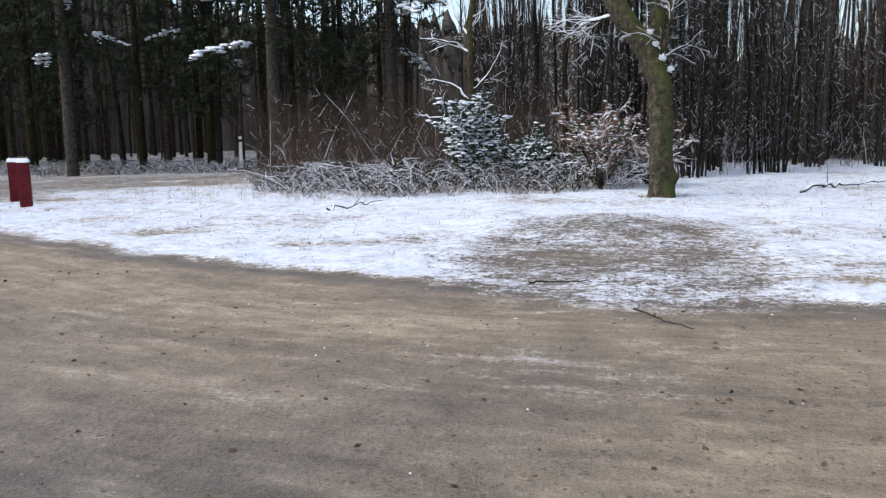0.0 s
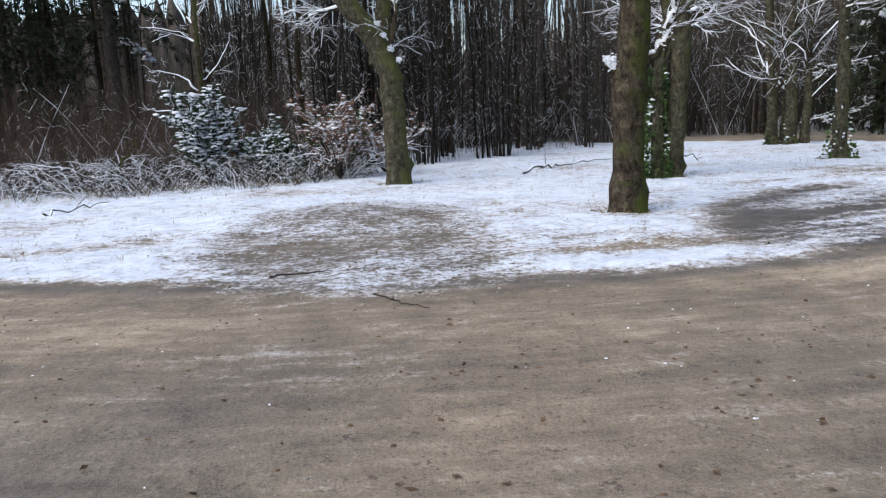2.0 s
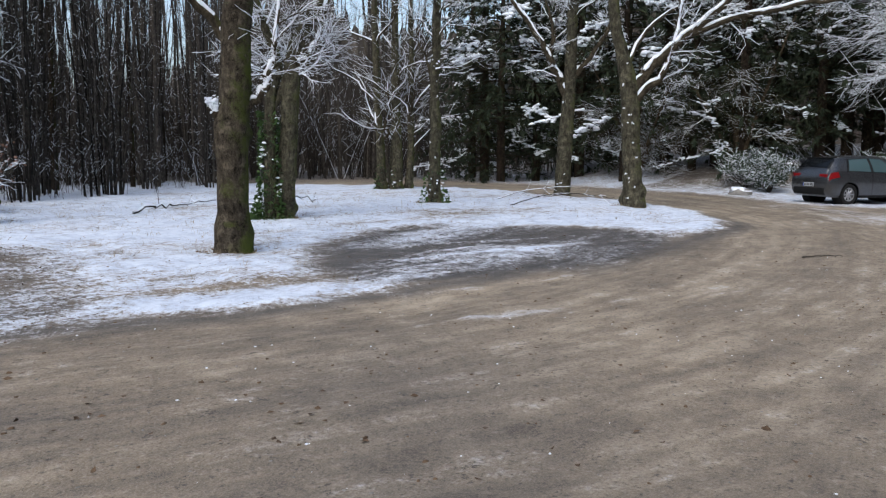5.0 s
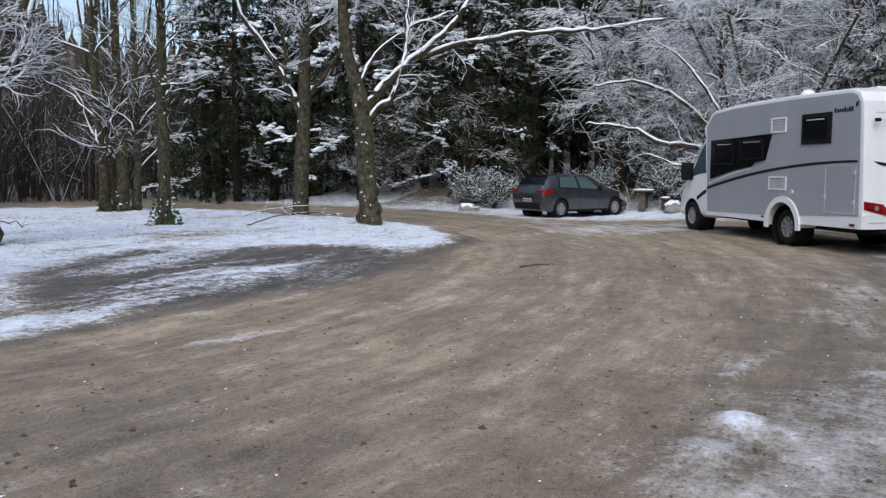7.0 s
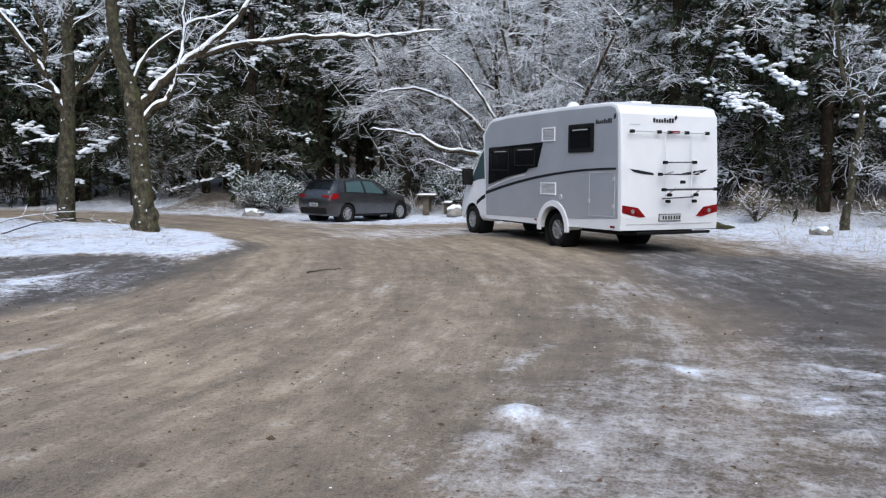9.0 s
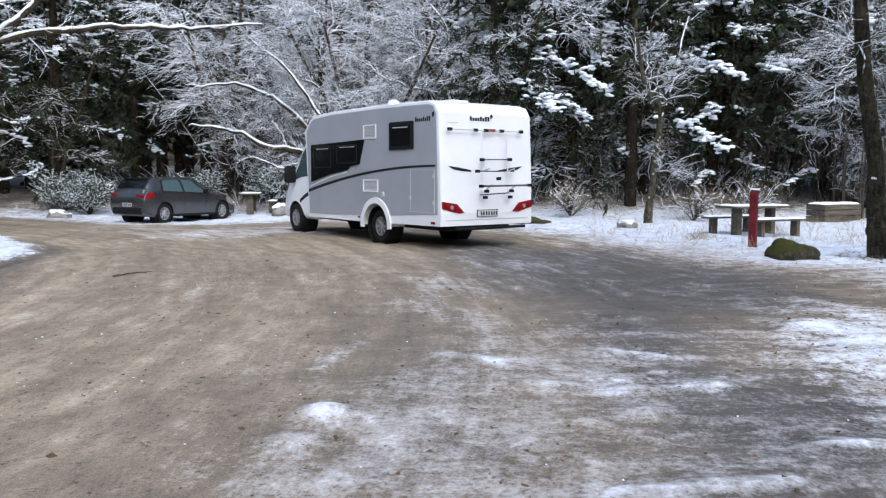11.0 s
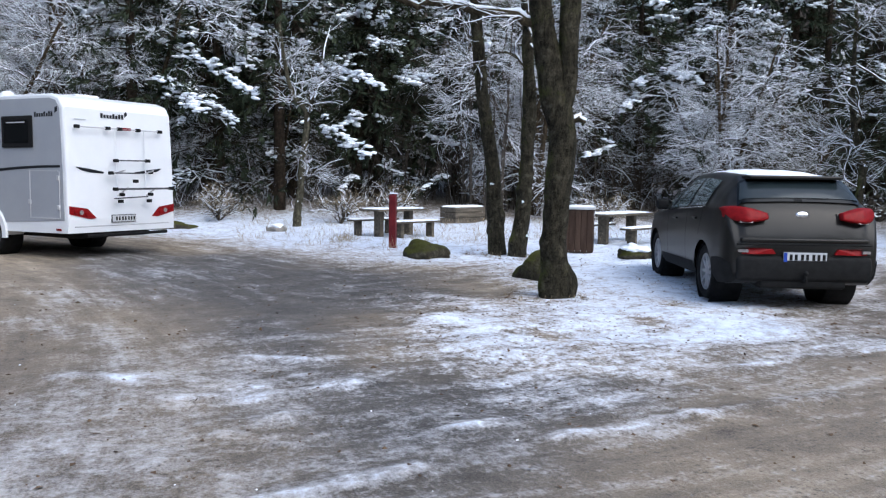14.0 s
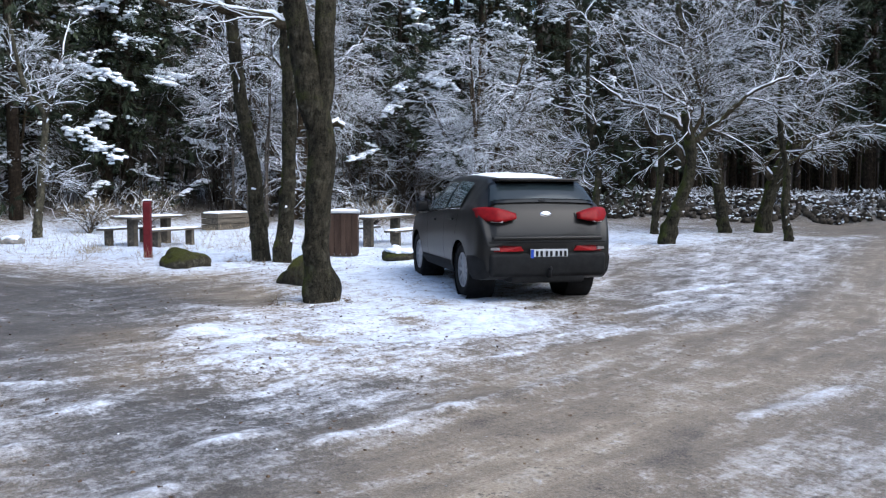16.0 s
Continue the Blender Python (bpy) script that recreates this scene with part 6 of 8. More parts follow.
def rear_face(x, y, z, turn=0):
    """A pose on a car's rear: x of the part runs to the car's right, its -y looks back."""
    return Matrix.Translation((x, y, z)) @ pose(0, 0, 0, 0, 0, -90 + turn)


def suv(at):
    car = thing("sport_utility_car", "dark grey compact sport utility car with snow on its roof", "car", m=at)
    hull = Hull([
        (0.00, 0.42, 0.70, 0.76, 0.74, 0.80, 0.72), (0.05, 0.33, 0.92, 1.00, 0.82, 0.845, 0.74), (0.12, 0.30, 1.06, 1.15, 0.85, 0.87, 0.75), (0.22, 0.29, 1.14, 1.28, 0.87, 0.885, 0.715),
        (0.40, 0.28, 1.17, 1.46, 0.885, 0.895, 0.66), (0.52, 0.28, 1.175, 1.555, 0.89, 0.90, 0.63), (0.75, 0.28, 1.17, 1.61, 0.89, 0.905, 0.62), (1.6, 0.27, 1.14, 1.655, 0.88, 0.905, 0.615), (2.3, 0.27, 1.10, 1.63, 0.88, 0.90, 0.61),
        (2.75, 0.27, 1.07, 1.52, 0.88, 0.90, 0.64), (3.2, 0.27, 1.05, 1.29, 0.885, 0.90, 0.64), (3.5, 0.27, 1.03, 1.11, 0.89, 0.89, 0.72), (3.95, 0.28, 0.96, 1.04, 0.88, 0.86, 0.70), (4.25, 0.3, 0.84, 0.93, 0.82, 0.78, 0.62), (4.42, 0.36, 0.64, 0.72, 0.7, 0.66, 0.5)], 15)
    wheels = [(0.92, 0.36), (3.56, 0.36)]
    part("body", hull.body(wheels, 0.40), CAR_PAINT, car, "dark grey metallic body", smooth=True)
    for wu, _ in wheels:
        for s in (1, -1):
            wheel(car, wu, s * 0.775, 0.352, 0.215, 0.235, 10)
            arch_liner(car, wu, s * 0.86, 0.40)
    rw = part("rear_window", hull.roof_band(0.215, 0.51, (0.99, 0.97), 0.02), DARK_GLASS, car, "tinted rear window with a black rim", smooth=True)
    part("pane", hull.roof_band(0.25, 0.46, (0.88, 0.84), 0.026), REAR_GLASS, rw, smooth=True)
    part("windscreen", hull.roof_band(2.72, 3.42, (0.97, 0.99), 0.008), CAR_GLASS, car, smooth=True)
    bm = bmesh.new()
    box(bm, 0.34, 0.64, -0.56, 0.56, 1.545, 1.59, 0.022, segs=3)
    part("roof_spoiler", bm, CAR_PAINT, car, smooth=True)
    for s in (1, -1):
        part("door_window", hull.patch([(1.78, 1.06), (2.62, 1.06), (2.35, 1.9), (1.78, 1.92)], s, 0.016), CAR_GLASS, car, "front side window", smooth=True)
        part("door_window", hull.patch([(1.0, 1.1), (1.70, 1.06), (1.70, 1.92), (1.02, 1.9)], s, 0.016), CAR_GLASS, car, "rear side window", smooth=True)
        part("quarter_window", hull.patch([(2.68, 1.06), (3.12, 1.06), (2.75, 1.62), (2.46, 1.88)], s, 0.016), CAR_GLASS, car, smooth=True)
        strip(hull, car, "window_trim", 0.98, 1.055, 3.15, 1.01, 0.02, s, CHROME)
        strip(hull, car, "door_seam", 1.74, 0.12, 1.74, 1.05, 0.006, s, BLACK_TRIM, 0.003)
        strip(hull, car, "door_seam", 2.72, 0.12, 2.78, 1.0, 0.006, s, BLACK_TRIM, 0.003)
        strip(hull, car, "door_seam", 1.12, 0.62, 1.0, 1.05, 0.006, s, BLACK_TRIM, 0.003)
        strip(hull, car, "sill_cladding", 1.36, 0.1, 3.1, 0.1, 0.1, s, BLACK_TRIM, 0.008)
        for hu in (1.32, 2.32):
            bm = bmesh.new()
            p = hull.at(hu, 0.86)
            box(bm, hu - 0.1, hu + 0.1, p.y + 0.004, p.y + 0.036, p.z - 0.014, p.z + 0.014, 0.008)
            part("door_handle", bm, CAR_PAINT, car, m=Matrix.Diagonal((1, s, 1, 1)))
        bm = bmesh.new()
        box(bm, 2.78, 2.92, 0.90, 1.08, 1.08, 1.24, 0.045, segs=3)
        rod(bm, (2.84, 0.86, 1.10), (2.84, 0.95, 1.13), 0.025)
        part("door_mirror", bm, BLACK_TRIM, car, m=Matrix.Diagonal((1, s, 1, 1)), smooth=True)
        # tail lamp: wraps round the corner
        bm = bmesh.new()
        lens(bm, 0.43, 0.89, lambda q: -0.02 + 0.105 * math.sin(math.pi * 0.5 * min(1, 0.15 + q)) - 0.03 * q**6, lambda q: -0.05 - 0.055 * math.sin(math.pi * min(1, 0.1 + 0.7 * q)) + 0.03 * q**5, lambda x, z: 1.5 * max(0, x - 0.66) ** 1.4 - 0.075 + 0.5 * z, 0.14)
        lamp = part("tail_lamp", bm, LAMP_RED, car, "red tail lamp wrapped round the corner", m=rear_face(0.12, 0, 1.14) @ Matrix.Diagonal((s, 1, 1, 1)), smooth=True)
        bm = bmesh.new()
        plate(bm, [(0.62, -0.11), (0.75, -0.11), (0.74, -0.09), (0.61, -0.09)], 0.05)
        for v in bm.verts:
            v.co.y += 0.8 * max(0, v.co.x - 0.68) - 0.083 + 0.5 * v.co.z
        part("reversing_lamp", bm, LAMP_CLEAR, lamp)
        bm = bmesh.new()
        plate(bm, [(0.34, -0.03), (0.60, -0.035), (0.82, -0.035), (0.84, 0.035), (0.6, 0.035), (0.38, 0.03)], 0.06)
        for v in bm.verts:
            v.co.y += 0.35 * max(0, v.co.x - 0.66) - 0.02
        rf = part("rear_reflector", bm, LAMP_RED, car, "low red reflector strip", m=rear_face(-0.012, 0, 0.70) @ Matrix.Diagonal((s, 1, 1, 1)))
        bm = bmesh.new()
        plate(bm, [(0.66, -0.016), (0.78, -0.016), (0.78, 0.016), (0.66, 0.016)], 0.06)
        for v in bm.verts:
            v.co.y += 0.35 * max(0, v.co.x - 0.66) - 0.026
        part("fog_lamp_lens", bm, LAMP_CLEAR, rf)
        part("bumper_corner", hull.patch([(0.03, 0.02), (0.5, 0.0), (0.5, 0.34), (0.03, 0.4)], s, 0.012), BLACK_TRIM, car, "black lower bumper corner", smooth=True)
    # tailgate and bumper
    bm = bmesh.new()
    box(bm, -0.79, 0.79, -0.05, 0.25, -0.02, 0.29, 0.06, segs=3)
    box(bm, -0.5, 0.5, -0.02, 0.3, -0.1, 0.05, 0.03)
    part("bumper", bm, BLACK_TRIM, car, "black lower bumper", m=rear_face(0.01, 0, 0.36), smooth=True)
    bm = bmesh.new()
    box(bm, -0.78, 0.78, -0.012, 0.05, 0, 0.012, 0.004)
    part("bumper_seam", bm, BLACK_TRIM, car, m=rear_face(0.005, 0, 0.775))
    bm = bmesh.new()
    box(bm, -0.74, 0.74, -0.03, 0.08, 0, 0.055, 0.022, segs=3)
    part("tailgate_ledge", bm, CAR_PAINT, car, "rounded lower edge of the tailgate", m=rear_face(0.012, 0, 0.80), smooth=True)
    for s in (1, -1):
        bm = bmesh.new()
        box(bm, s * 0.40 - 0.005, s * 0.40 + 0.005, -0.012, 0.03, 0.0, 0.36)
        part("tailgate_seam", bm, BLACK_TRIM, car, m=rear_face(0.055, 0, 0.79) @ pose(0, 0, 0, -11))
    number_plate(car, rear_face(-0.03, 0, 0.635))
    bm = bmesh.new()
    ring_lathe(bm, [(0.0001, 0.012), (0.06, 0.012), (0.078, 0.004), (0.078, -0.03)], 24, Matrix.Diagonal((1, 0.5, 1, 1)))
    part("badge", bm, CHROME, car, "oval chrome badge", m=rear_face(0.115, 0, 1.13) @ pose(0, 0, 0, 75), smooth=True)
    bm = bmesh.new()
    box(bm, -0.1, 0.1, -0.004, 0.01, -0.008, 0.008)
    part("lettering_bar", bm, PLASTIC_GREY, car, m=rear_face(0.075, 0.54, 0.98) @ pose(0, 0, 0, -12))
    bm = bmesh.new()
    box(bm, -0.05, 0.05, -0.004, 0.01, -0.01, 0.01)
    part("lettering_bar", bm, PLASTIC_GREY, car, m=rear_face(0.075, -0.52, 0.98) @ pose(0, 0, 0, -12))
    bm = bmesh.new()
    rod(bm, (0, 0, 0), (0.36, -0.01, 0.03), 0.013, 0.008)
    box(bm, -0.05, 0.05, -0.02, 0.03, -0.02, 0.02, 0.012)
    part("rear_wiper", bm, BLACK_TRIM, car, m=rear_face(0.225, 0.02, 1.29) @ pose(0, 0, 0, -40))
    bm = bmesh.new()
    rod(bm, (-0.08, 0, 0.36), (0.2, 0, 0.33), 0.025)
    rod(bm, (-0.08, 0, 0.35), (-0.08, 0, 0.44), 0.016)
    bmesh.ops.create_uvsphere(bm, u_segments=12, v_segments=8, radius=0.027, matrix=Matrix.Translation((-0.08, 0, 0.45)))
    part("tow_bar", bm, BLACK_TRIM, car, smooth=True)
    # snow on the roof, uneven at its rim
    bm = bmesh.new()
    grid = []
    for i in range(25):
        u = 0.60 + 1.8 * i / 24
        line = []
        for j in range(21):
            k = -1 + 2 * j / 20
            edge = min(1, min(i, 24 - i) / 2.0, (10 - abs(j - 10)) / 1.6)
            w = 0.54 + 0.05 * noise.noise((u * 4, k * 3, 1))
            z = hull.at(u, 3).z - 0.03 * abs(k) ** 3 + -0.002 + (0.02 + 0.02 * noise.noise((u * 3, k * 2.5, 4)) + 0.01 * noise.noise((u * 11, k * 9, 4))) * edge - 0.02 * (edge <= 0)
            line.append(bm.verts.new((u + 0.03 * noise.noise((k * 5, i * 0.1, 9)) * (i in (0, 24)), k * w, z)))
        grid.append(line)
    for a, b in zip(grid, grid[1:]):
        for k in range(20):
            bm.faces.new((a[k], a[k + 1], b[k + 1], b[k]))
    part("roof_snow", bm, SNOW, car, "thin white snow on the roof", smooth=True)
    # seats seen through the glass
    for s in (1, -1):
        for su in (1.35, 2.25):
            bm = bmesh.new()
            box(bm, su, su + 0.16, s * 0.36 - 0.24, s * 0.36 + 0.24, 0.55, 1.18, 0.06)
            box(bm, su + 0.02, su + 0.12, s * 0.36 - 0.13, s * 0.36 + 0.13, 1.2, 1.38, 0.04)
            part("seat", bm, BLACK_TRIM, car)
    return car


def hatchback(at):
    car = thing("hatchback_car", "dark grey hatchback car parked at the edge of the yard", "car", m=at)
    hull = Hull([
        (0.00, 0.40, 0.70, 0.78, 0.74, 0.79, 0.72), (0.04, 0.30, 0.86, 0.94, 0.80, 0.83, 0.74), (0.10, 0.26, 0.95, 1.04, 0.83, 0.86, 0.72), (0.20, 0.24, 0.965, 1.16, 0.85, 0.875, 0.68),
        (0.34, 0.22, 0.97, 1.32, 0.87, 0.885, 0.63), (0.45, 0.22, 0.97, 1.40, 0.87, 0.89, 0.60), (1.0, 0.21, 0.96, 1.45, 0.87, 0.895, 0.59), (1.7, 0.21, 0.94, 1.465, 0.865, 0.895, 0.59), (2.2, 0.21, 0.92, 1.44, 0.865, 0.89, 0.58),
        (2.6, 0.21, 0.905, 1.31, 0.865, 0.89, 0.60), (3.0, 0.21, 0.89, 1.08, 0.87, 0.89, 0.66), (3.25, 0.21, 0.88, 0.97, 0.875, 0.88, 0.72), (3.75, 0.22, 0.82, 0.89, 0.86, 0.84, 0.68), (4.1, 0.24, 0.68, 0.76, 0.80, 0.74, 0.58), (4.25, 0.3, 0.5, 0.58, 0.66, 0.6, 0.45)], 15)
    wheels = [(0.82, 0.32), (3.45, 0.32)]
    part("body", hull.body(wheels, 0.36), CAR_PAINT_B, car, "dark grey metallic body", smooth=True)
    for wu, _ in wheels:
        for s in (1, -1):
            wheel(car, wu, s * 0.79, 0.315, 0.2, 0.2, 8)
            arch_liner(car, wu, s * 0.85, 0.36)
    part("rear_window", hull.roof_band(0.16, 0.42, (0.97, 0.95), 0.022), DARK_GLASS, car, smooth=True)
    part("windscreen", hull.roof_band(2.42, 3.16, (0.97, 0.99), 0.008), CAR_GLASS, car, smooth=True)
    for s in (1, -1):
        part("window_surround", hull.patch([(0.7, 1.03), (2.84, 1.0), (2.24, 1.96), (0.86, 1.95)], s, 0.008), BLACK_TRIM, car, "black window surround", smooth=True)
        part("door_window", hull.patch([(1.72, 1.06), (2.74, 1.04), (2.2, 1.9), (1.72, 1.92)], s, 0.016), CAR_GLASS, car, smooth=True)
        part("door_window", hull.patch([(0.78, 1.1), (1.62, 1.06), (1.62, 1.92), (0.92, 1.88)], s, 0.016), CAR_GLASS, car, smooth=True)
        strip(hull, car, "door_seam", 1.67, 0.12, 1.67, 1.05, 0.006, s, BLACK_TRIM, 0.003)
        strip(hull, car, "door_seam", 2.6, 0.12, 2.66, 1.0, 0.006, s, BLACK_TRIM, 0.003)
        strip(hull, car, "sill_cladding", 1.2, 0.05, 3.05, 0.05, 0.05, s, BLACK_TRIM, 0.006)
        for hu in (1.22, 2.2):
            bm = bmesh.new()
            p = hull.at(hu, 0.85)
            box(bm, hu - 0.1, hu + 0.1, p.y + 0.004, p.y + 0.034, p.z - 0.013, p.z + 0.013, 0.007)
            part("door_handle", bm, CAR_PAINT_B, car, m=Matrix.Diagonal((1, s, 1, 1)))
        bm = bmesh.new()
        box(bm, 2.52, 2.64, 0.89, 1.05, 0.93, 1.06, 0.04, segs=3)
        rod(bm, (2.58, 0.85, 0.94), (2.58, 0.93, 0.97), 0.022)
        part("door_mirror", bm, BLACK_TRIM, car, m=Matrix.Diagonal((1, s, 1, 1)), smooth=True)
        lamp = part("tail_lamp", hull.patch([(0.05, 0.74), (0.42, 0.8), (0.36, 1.02), (0.07, 1.0)], s, 0.012), LAMP_RED, car, "red tail lamp wrapped round the corner", smooth=True)
        bm = bmesh.new()
        box(bm, 0.44, 0.76, -0.03, 0.05, -0.06, 0.05, 0.02)
        part("lamp_inner", bm, LAMP_RED, lamp, m=rear_face(0.045, 0, 0.87) @ Matrix.Diagonal((s, 1, 1, 1)))
        part("headlamp", hull.patch([(3.7, 0.62), (4.1, 0.5), (4.08, 0.95), (3.66, 0.95)], s), LAMP_CLEAR, car, smooth=True)
    bm = bmesh.new()
    box(bm, -0.72, 0.72, -0.04, 0.2, 0, 0.22, 0.05, segs=3)
    part("bumper", bm, BLACK_TRIM, car, m=rear_face(0.02, 0, 0.3), smooth=True)
    number_plate(car, rear_face(-0.005, 0, 0.60))
    bm = bmesh.new()
    box(bm, 0.36, 0.6, -0.54, 0.54, 1.375, 1.41, 0.015)
    part("roof_spoiler", bm, BLACK_TRIM, car, "black roof spoiler")
    return car


def camper(at):
    van = thing("camper_van", "white and silver-grey motorhome with a bicycle rack on its rear", "camper", m=at)
    W = 1.15
    RW, FW = 2.28, 6.2

    def arch(cu, cz, r, a0, a1, n=10):
        return [(cu + r * math.cos(radians(a0 + (a1 - a0) * k / n)), cz + r * math.sin(radians(a0 + (a1 - a0) * k / n))) for k in range(n + 1)]

    # living body: side outline drawn, then made as wide as the van
    prof = [(0.03, 0.46), (0.0, 0.7), (0.03, 1.6), (0.09, 2.6), (0.2, 2.76), (0.42, 2.83), (2.2, 2.85), (4.2, 2.82), (5.02, 2.77), (5.22, 2.68), (5.5, 2.42), (5.42, 2.2), (5.28, 0.42), (2.86, 0.42)] + arch(RW, 0.36, 0.5, 0, 180) + [(1.7, 0.44)]
    bm = bmesh.new()
    plate(bm, prof, 2 * W, Matrix.Translation((0, -W, 0)))
    rim = [e for e in bm.edges if all(v.co.z > 0.55 and (v.co.x < 1.5 or v.co.z > 2.3) for v in e.verts)]
    flat = [e for e in rim if len(e.link_faces) == 2 and abs(e.verts[0].co.y - e.verts[1].co.y) < 1e-4]
    bmesh.ops.bevel(bm, geom=flat, offset=0.09, segments=4, affect="EDGES", profile=0.5, clamp_overlap=True)
    bmesh.ops.triangulate(bm, faces=[f for f in bm.faces if len(f.verts) > 4])
    part("body", bm, CAMPER_WHITE, van, "white glass-fibre living body")
    # cab: stations from its rear to the nose
    cab = Hull([
        (5.2, 0.34, 1.34, 2.36, 1.0, 1.03, 0.95), (5.72, 0.34, 1.32, 2.30, 1.01, 1.03, 0.94), (5.95, 0.34, 1.30, 2.12, 1.02, 1.03, 0.93), (6.35, 0.34, 1.24, 1.68, 1.02, 1.02, 0.93), (6.62, 0.34, 1.16, 1.34, 1.01, 1.0, 0.92), (6.75, 0.34, 1.10, 1.2, 1.0, 0.97, 0.86), (6.98, 0.34, 0.96, 1.05, 0.95, 0.9, 0.76), (7.12, 0.34, 0.80, 0.88, 0.88, 0.8, 0.66), (7.2, 0.4, 0.62, 0.7, 0.74, 0.7, 0.55)], 18)
    part("cab", cab.body([(FW, 0.35)], 0.41), CAMPER_WHITE, van, "white van cab", smooth=True)
    part("windscreen", cab.roof_band(5.78, 6.6, (0.97, 0.99), 0.008), CAR_GLASS, van, smooth=True)
    for s in (1, -1):
        part("cab_window", cab.patch([(5.42, 1.04), (6.5, 1.06), (5.98, 1.82), (5.46, 1.9)], s, 0.008), CAR_GLASS, van, smooth=True)
        strip(cab, van, "cab_door_seam", 5.4, 0.1, 5.4, 1.0, 0.008, s, BLACK_TRIM, 0.004)
        bm = bmesh.new()
        box(bm, 6.2, 6.34, 1.02, 1.3, 1.2, 1.62, 0.05, segs=3)
        rod(bm, (6.25, 0.95, 1.3), (6.27, 1.1, 1.36), 0.03)
        part("door_mirror", bm, BLACK_TRIM, van, m=Matrix.Diagonal((1, s, 1, 1)), smooth=True)
        for u in (RW, FW):
            wheel(van, u, s * 0.95, 0.345, 0.215, 0.2, 8)
            arch_liner(van, u, s * (1.08 if u == RW else 0.98), 0.42)
        # skirt and ring round the wheel
        bm = bmesh.new()
        ring = arch(RW, 0.36, 0.585, -4, 184, 16)
        inner = arch(RW, 0.36, 0.47, 186, -6, 16)
        plate(bm, ring + inner, 0.045, Matrix.Translation((0, W - 0.005, 0)))
        part("wheel_arch", bm, CAMPER_WHITE, van, m=Matrix.Diagonal((1, s, 1, 1)))
        bm = bmesh.new()
        plate(bm, [(5.24, 0.50), (5.36, 2.3), (5.36, 2.42), (5.14, 2.63), (5.0, 2.69), (4.2, 2.745), (2.2, 2.77), (0.42, 2.755), (0.26, 2.71), (0.17, 2.58), (0.125, 1.6), (0.10, 0.68), (1.72, 0.60)] + arch(RW, 0.36, 0.6, 158, 24, 8) + [(2.9, 0.55)], 0.008, Matrix.Translation((0, W, 0)))
        part("side_panel", bm, CAMPER_GREY, van, "silver-grey side panel", m=Matrix.Diagonal((1, s, 1, 1)))
        # curved dark stripe along the side
        bm = bmesh.new()
        low, high = [], []
        for k in range(17):
            u = 5.28 - 5.1 * k / 16
            z = 1.03 + 0.57 * (1 - ((u - 0.15) / 5.13) ** 1.9)
            t = 0.034 - 0.014 * k / 16
            low.append((u, z - t))
            high.append((u, z + t))
        plate(bm, low + high[::-1], 0.005, Matrix.Translation((0, W + 0.008, 0)))
        part("stripe", bm, CAMPER_DARK, van, "dark curved stripe", m=Matrix.Diagonal((1, s, 1, 1)))
        bm = bmesh.new()
        low, high = [], []
        for k in range(9):
            u = 5.2 - 1.75 * k / 8
            z = 1.12 + 0.36 * (1 - ((u - 3.3) / 1.95) ** 1.5)
            low.append((u, z - 0.014))
            high.append((u, z + 0.014))
        plate(bm, low + high[::-1], 0.005, Matrix.Translation((0, W + 0.008, 0)))
        part("stripe", bm, CAMPER_WHITE, van, "thin white stripe", m=Matrix.Diagonal((1, s, 1, 1)))
        ends = []
        for u, z in ((5.40, 0.985), (5.66, 0.9), (5.95, 0.76)):
            z0, z1 = cab.at(u, 0).z, cab.at(u, 1).z
            ends.append((u, (z - z0) / (z1 - z0)))
        for (u0, h0), (u1, h1) in zip(ends, ends[1:]):
            strip(cab, van, "stripe", u0, h0, u1, h1, 0.05, s, CAMPER_DARK)
    side = Matrix.Translation((0, W + 0.008, 0))

    def on_side(name, material, pts, thick, label="", parent=van, lift=0.0):
        bm = bmesh.new()
        plate(bm, pts, thick, Matrix.Translation((0, lift, 0)) @ side)
        return part(name, bm, material, parent, label)

    w = on_side("window", DARK_GLASS, [(5.10, 1.24), (5.10, 2.10), (4.0, 2.125), (2.72, 2.16), (2.93, 1.64), (3.3, 1.60), (3.42, 1.52), (4.2, 1.42)], 0.03, "dark side window with a slanted end")
    for u0, u1, z0, z1 in ((4.12, 4.95, 1.56, 2.05), (2.98, 3.86, 1.66, 2.07)):
        bm = bmesh.new()
        for a, b, c, d in ((u0, u1, z0, z0 + 0.03), (u0, u1, z1 - 0.03, z1), (u0, u0 + 0.03, z0 + 0.03, z1 - 0.03), (u1 - 0.03, u1, z0 + 0.03, z1 - 0.03)):
            box(bm, a, b, 0.03, 0.045, c, d, 0.004)
        part("window_frame", bm, BLACK_TRIM, w, m=side)
        bm = bmesh.new()
        box(bm, u0 + 0.12, u1 - 0.12, 0.031, 0.036, z1 - 0.06, z1 - 0.045)
        part("blind_edge", bm, PLASTIC_GREY, w, m=side)
    bm = bmesh.new()
    box(bm, 0.88, 1.74, 0.0, 0.035, 1.92, 2.47, 0.02)
    w2 = part("window", bm, BLACK_TRIM, van, "small framed rear side window", m=side)
    bm = bmesh.new()
    box(bm, 0.97, 1.65, 0.036, 0.042, 2.0, 2.39)
    part("pane", bm, DARK_GLASS, w2)
    bm = bmesh.new()
    box(bm, 1.05, 1.57, 0.043, 0.047, 2.345, 2.365)
    part("blind_edge", bm, PLASTIC_GREY, w2)
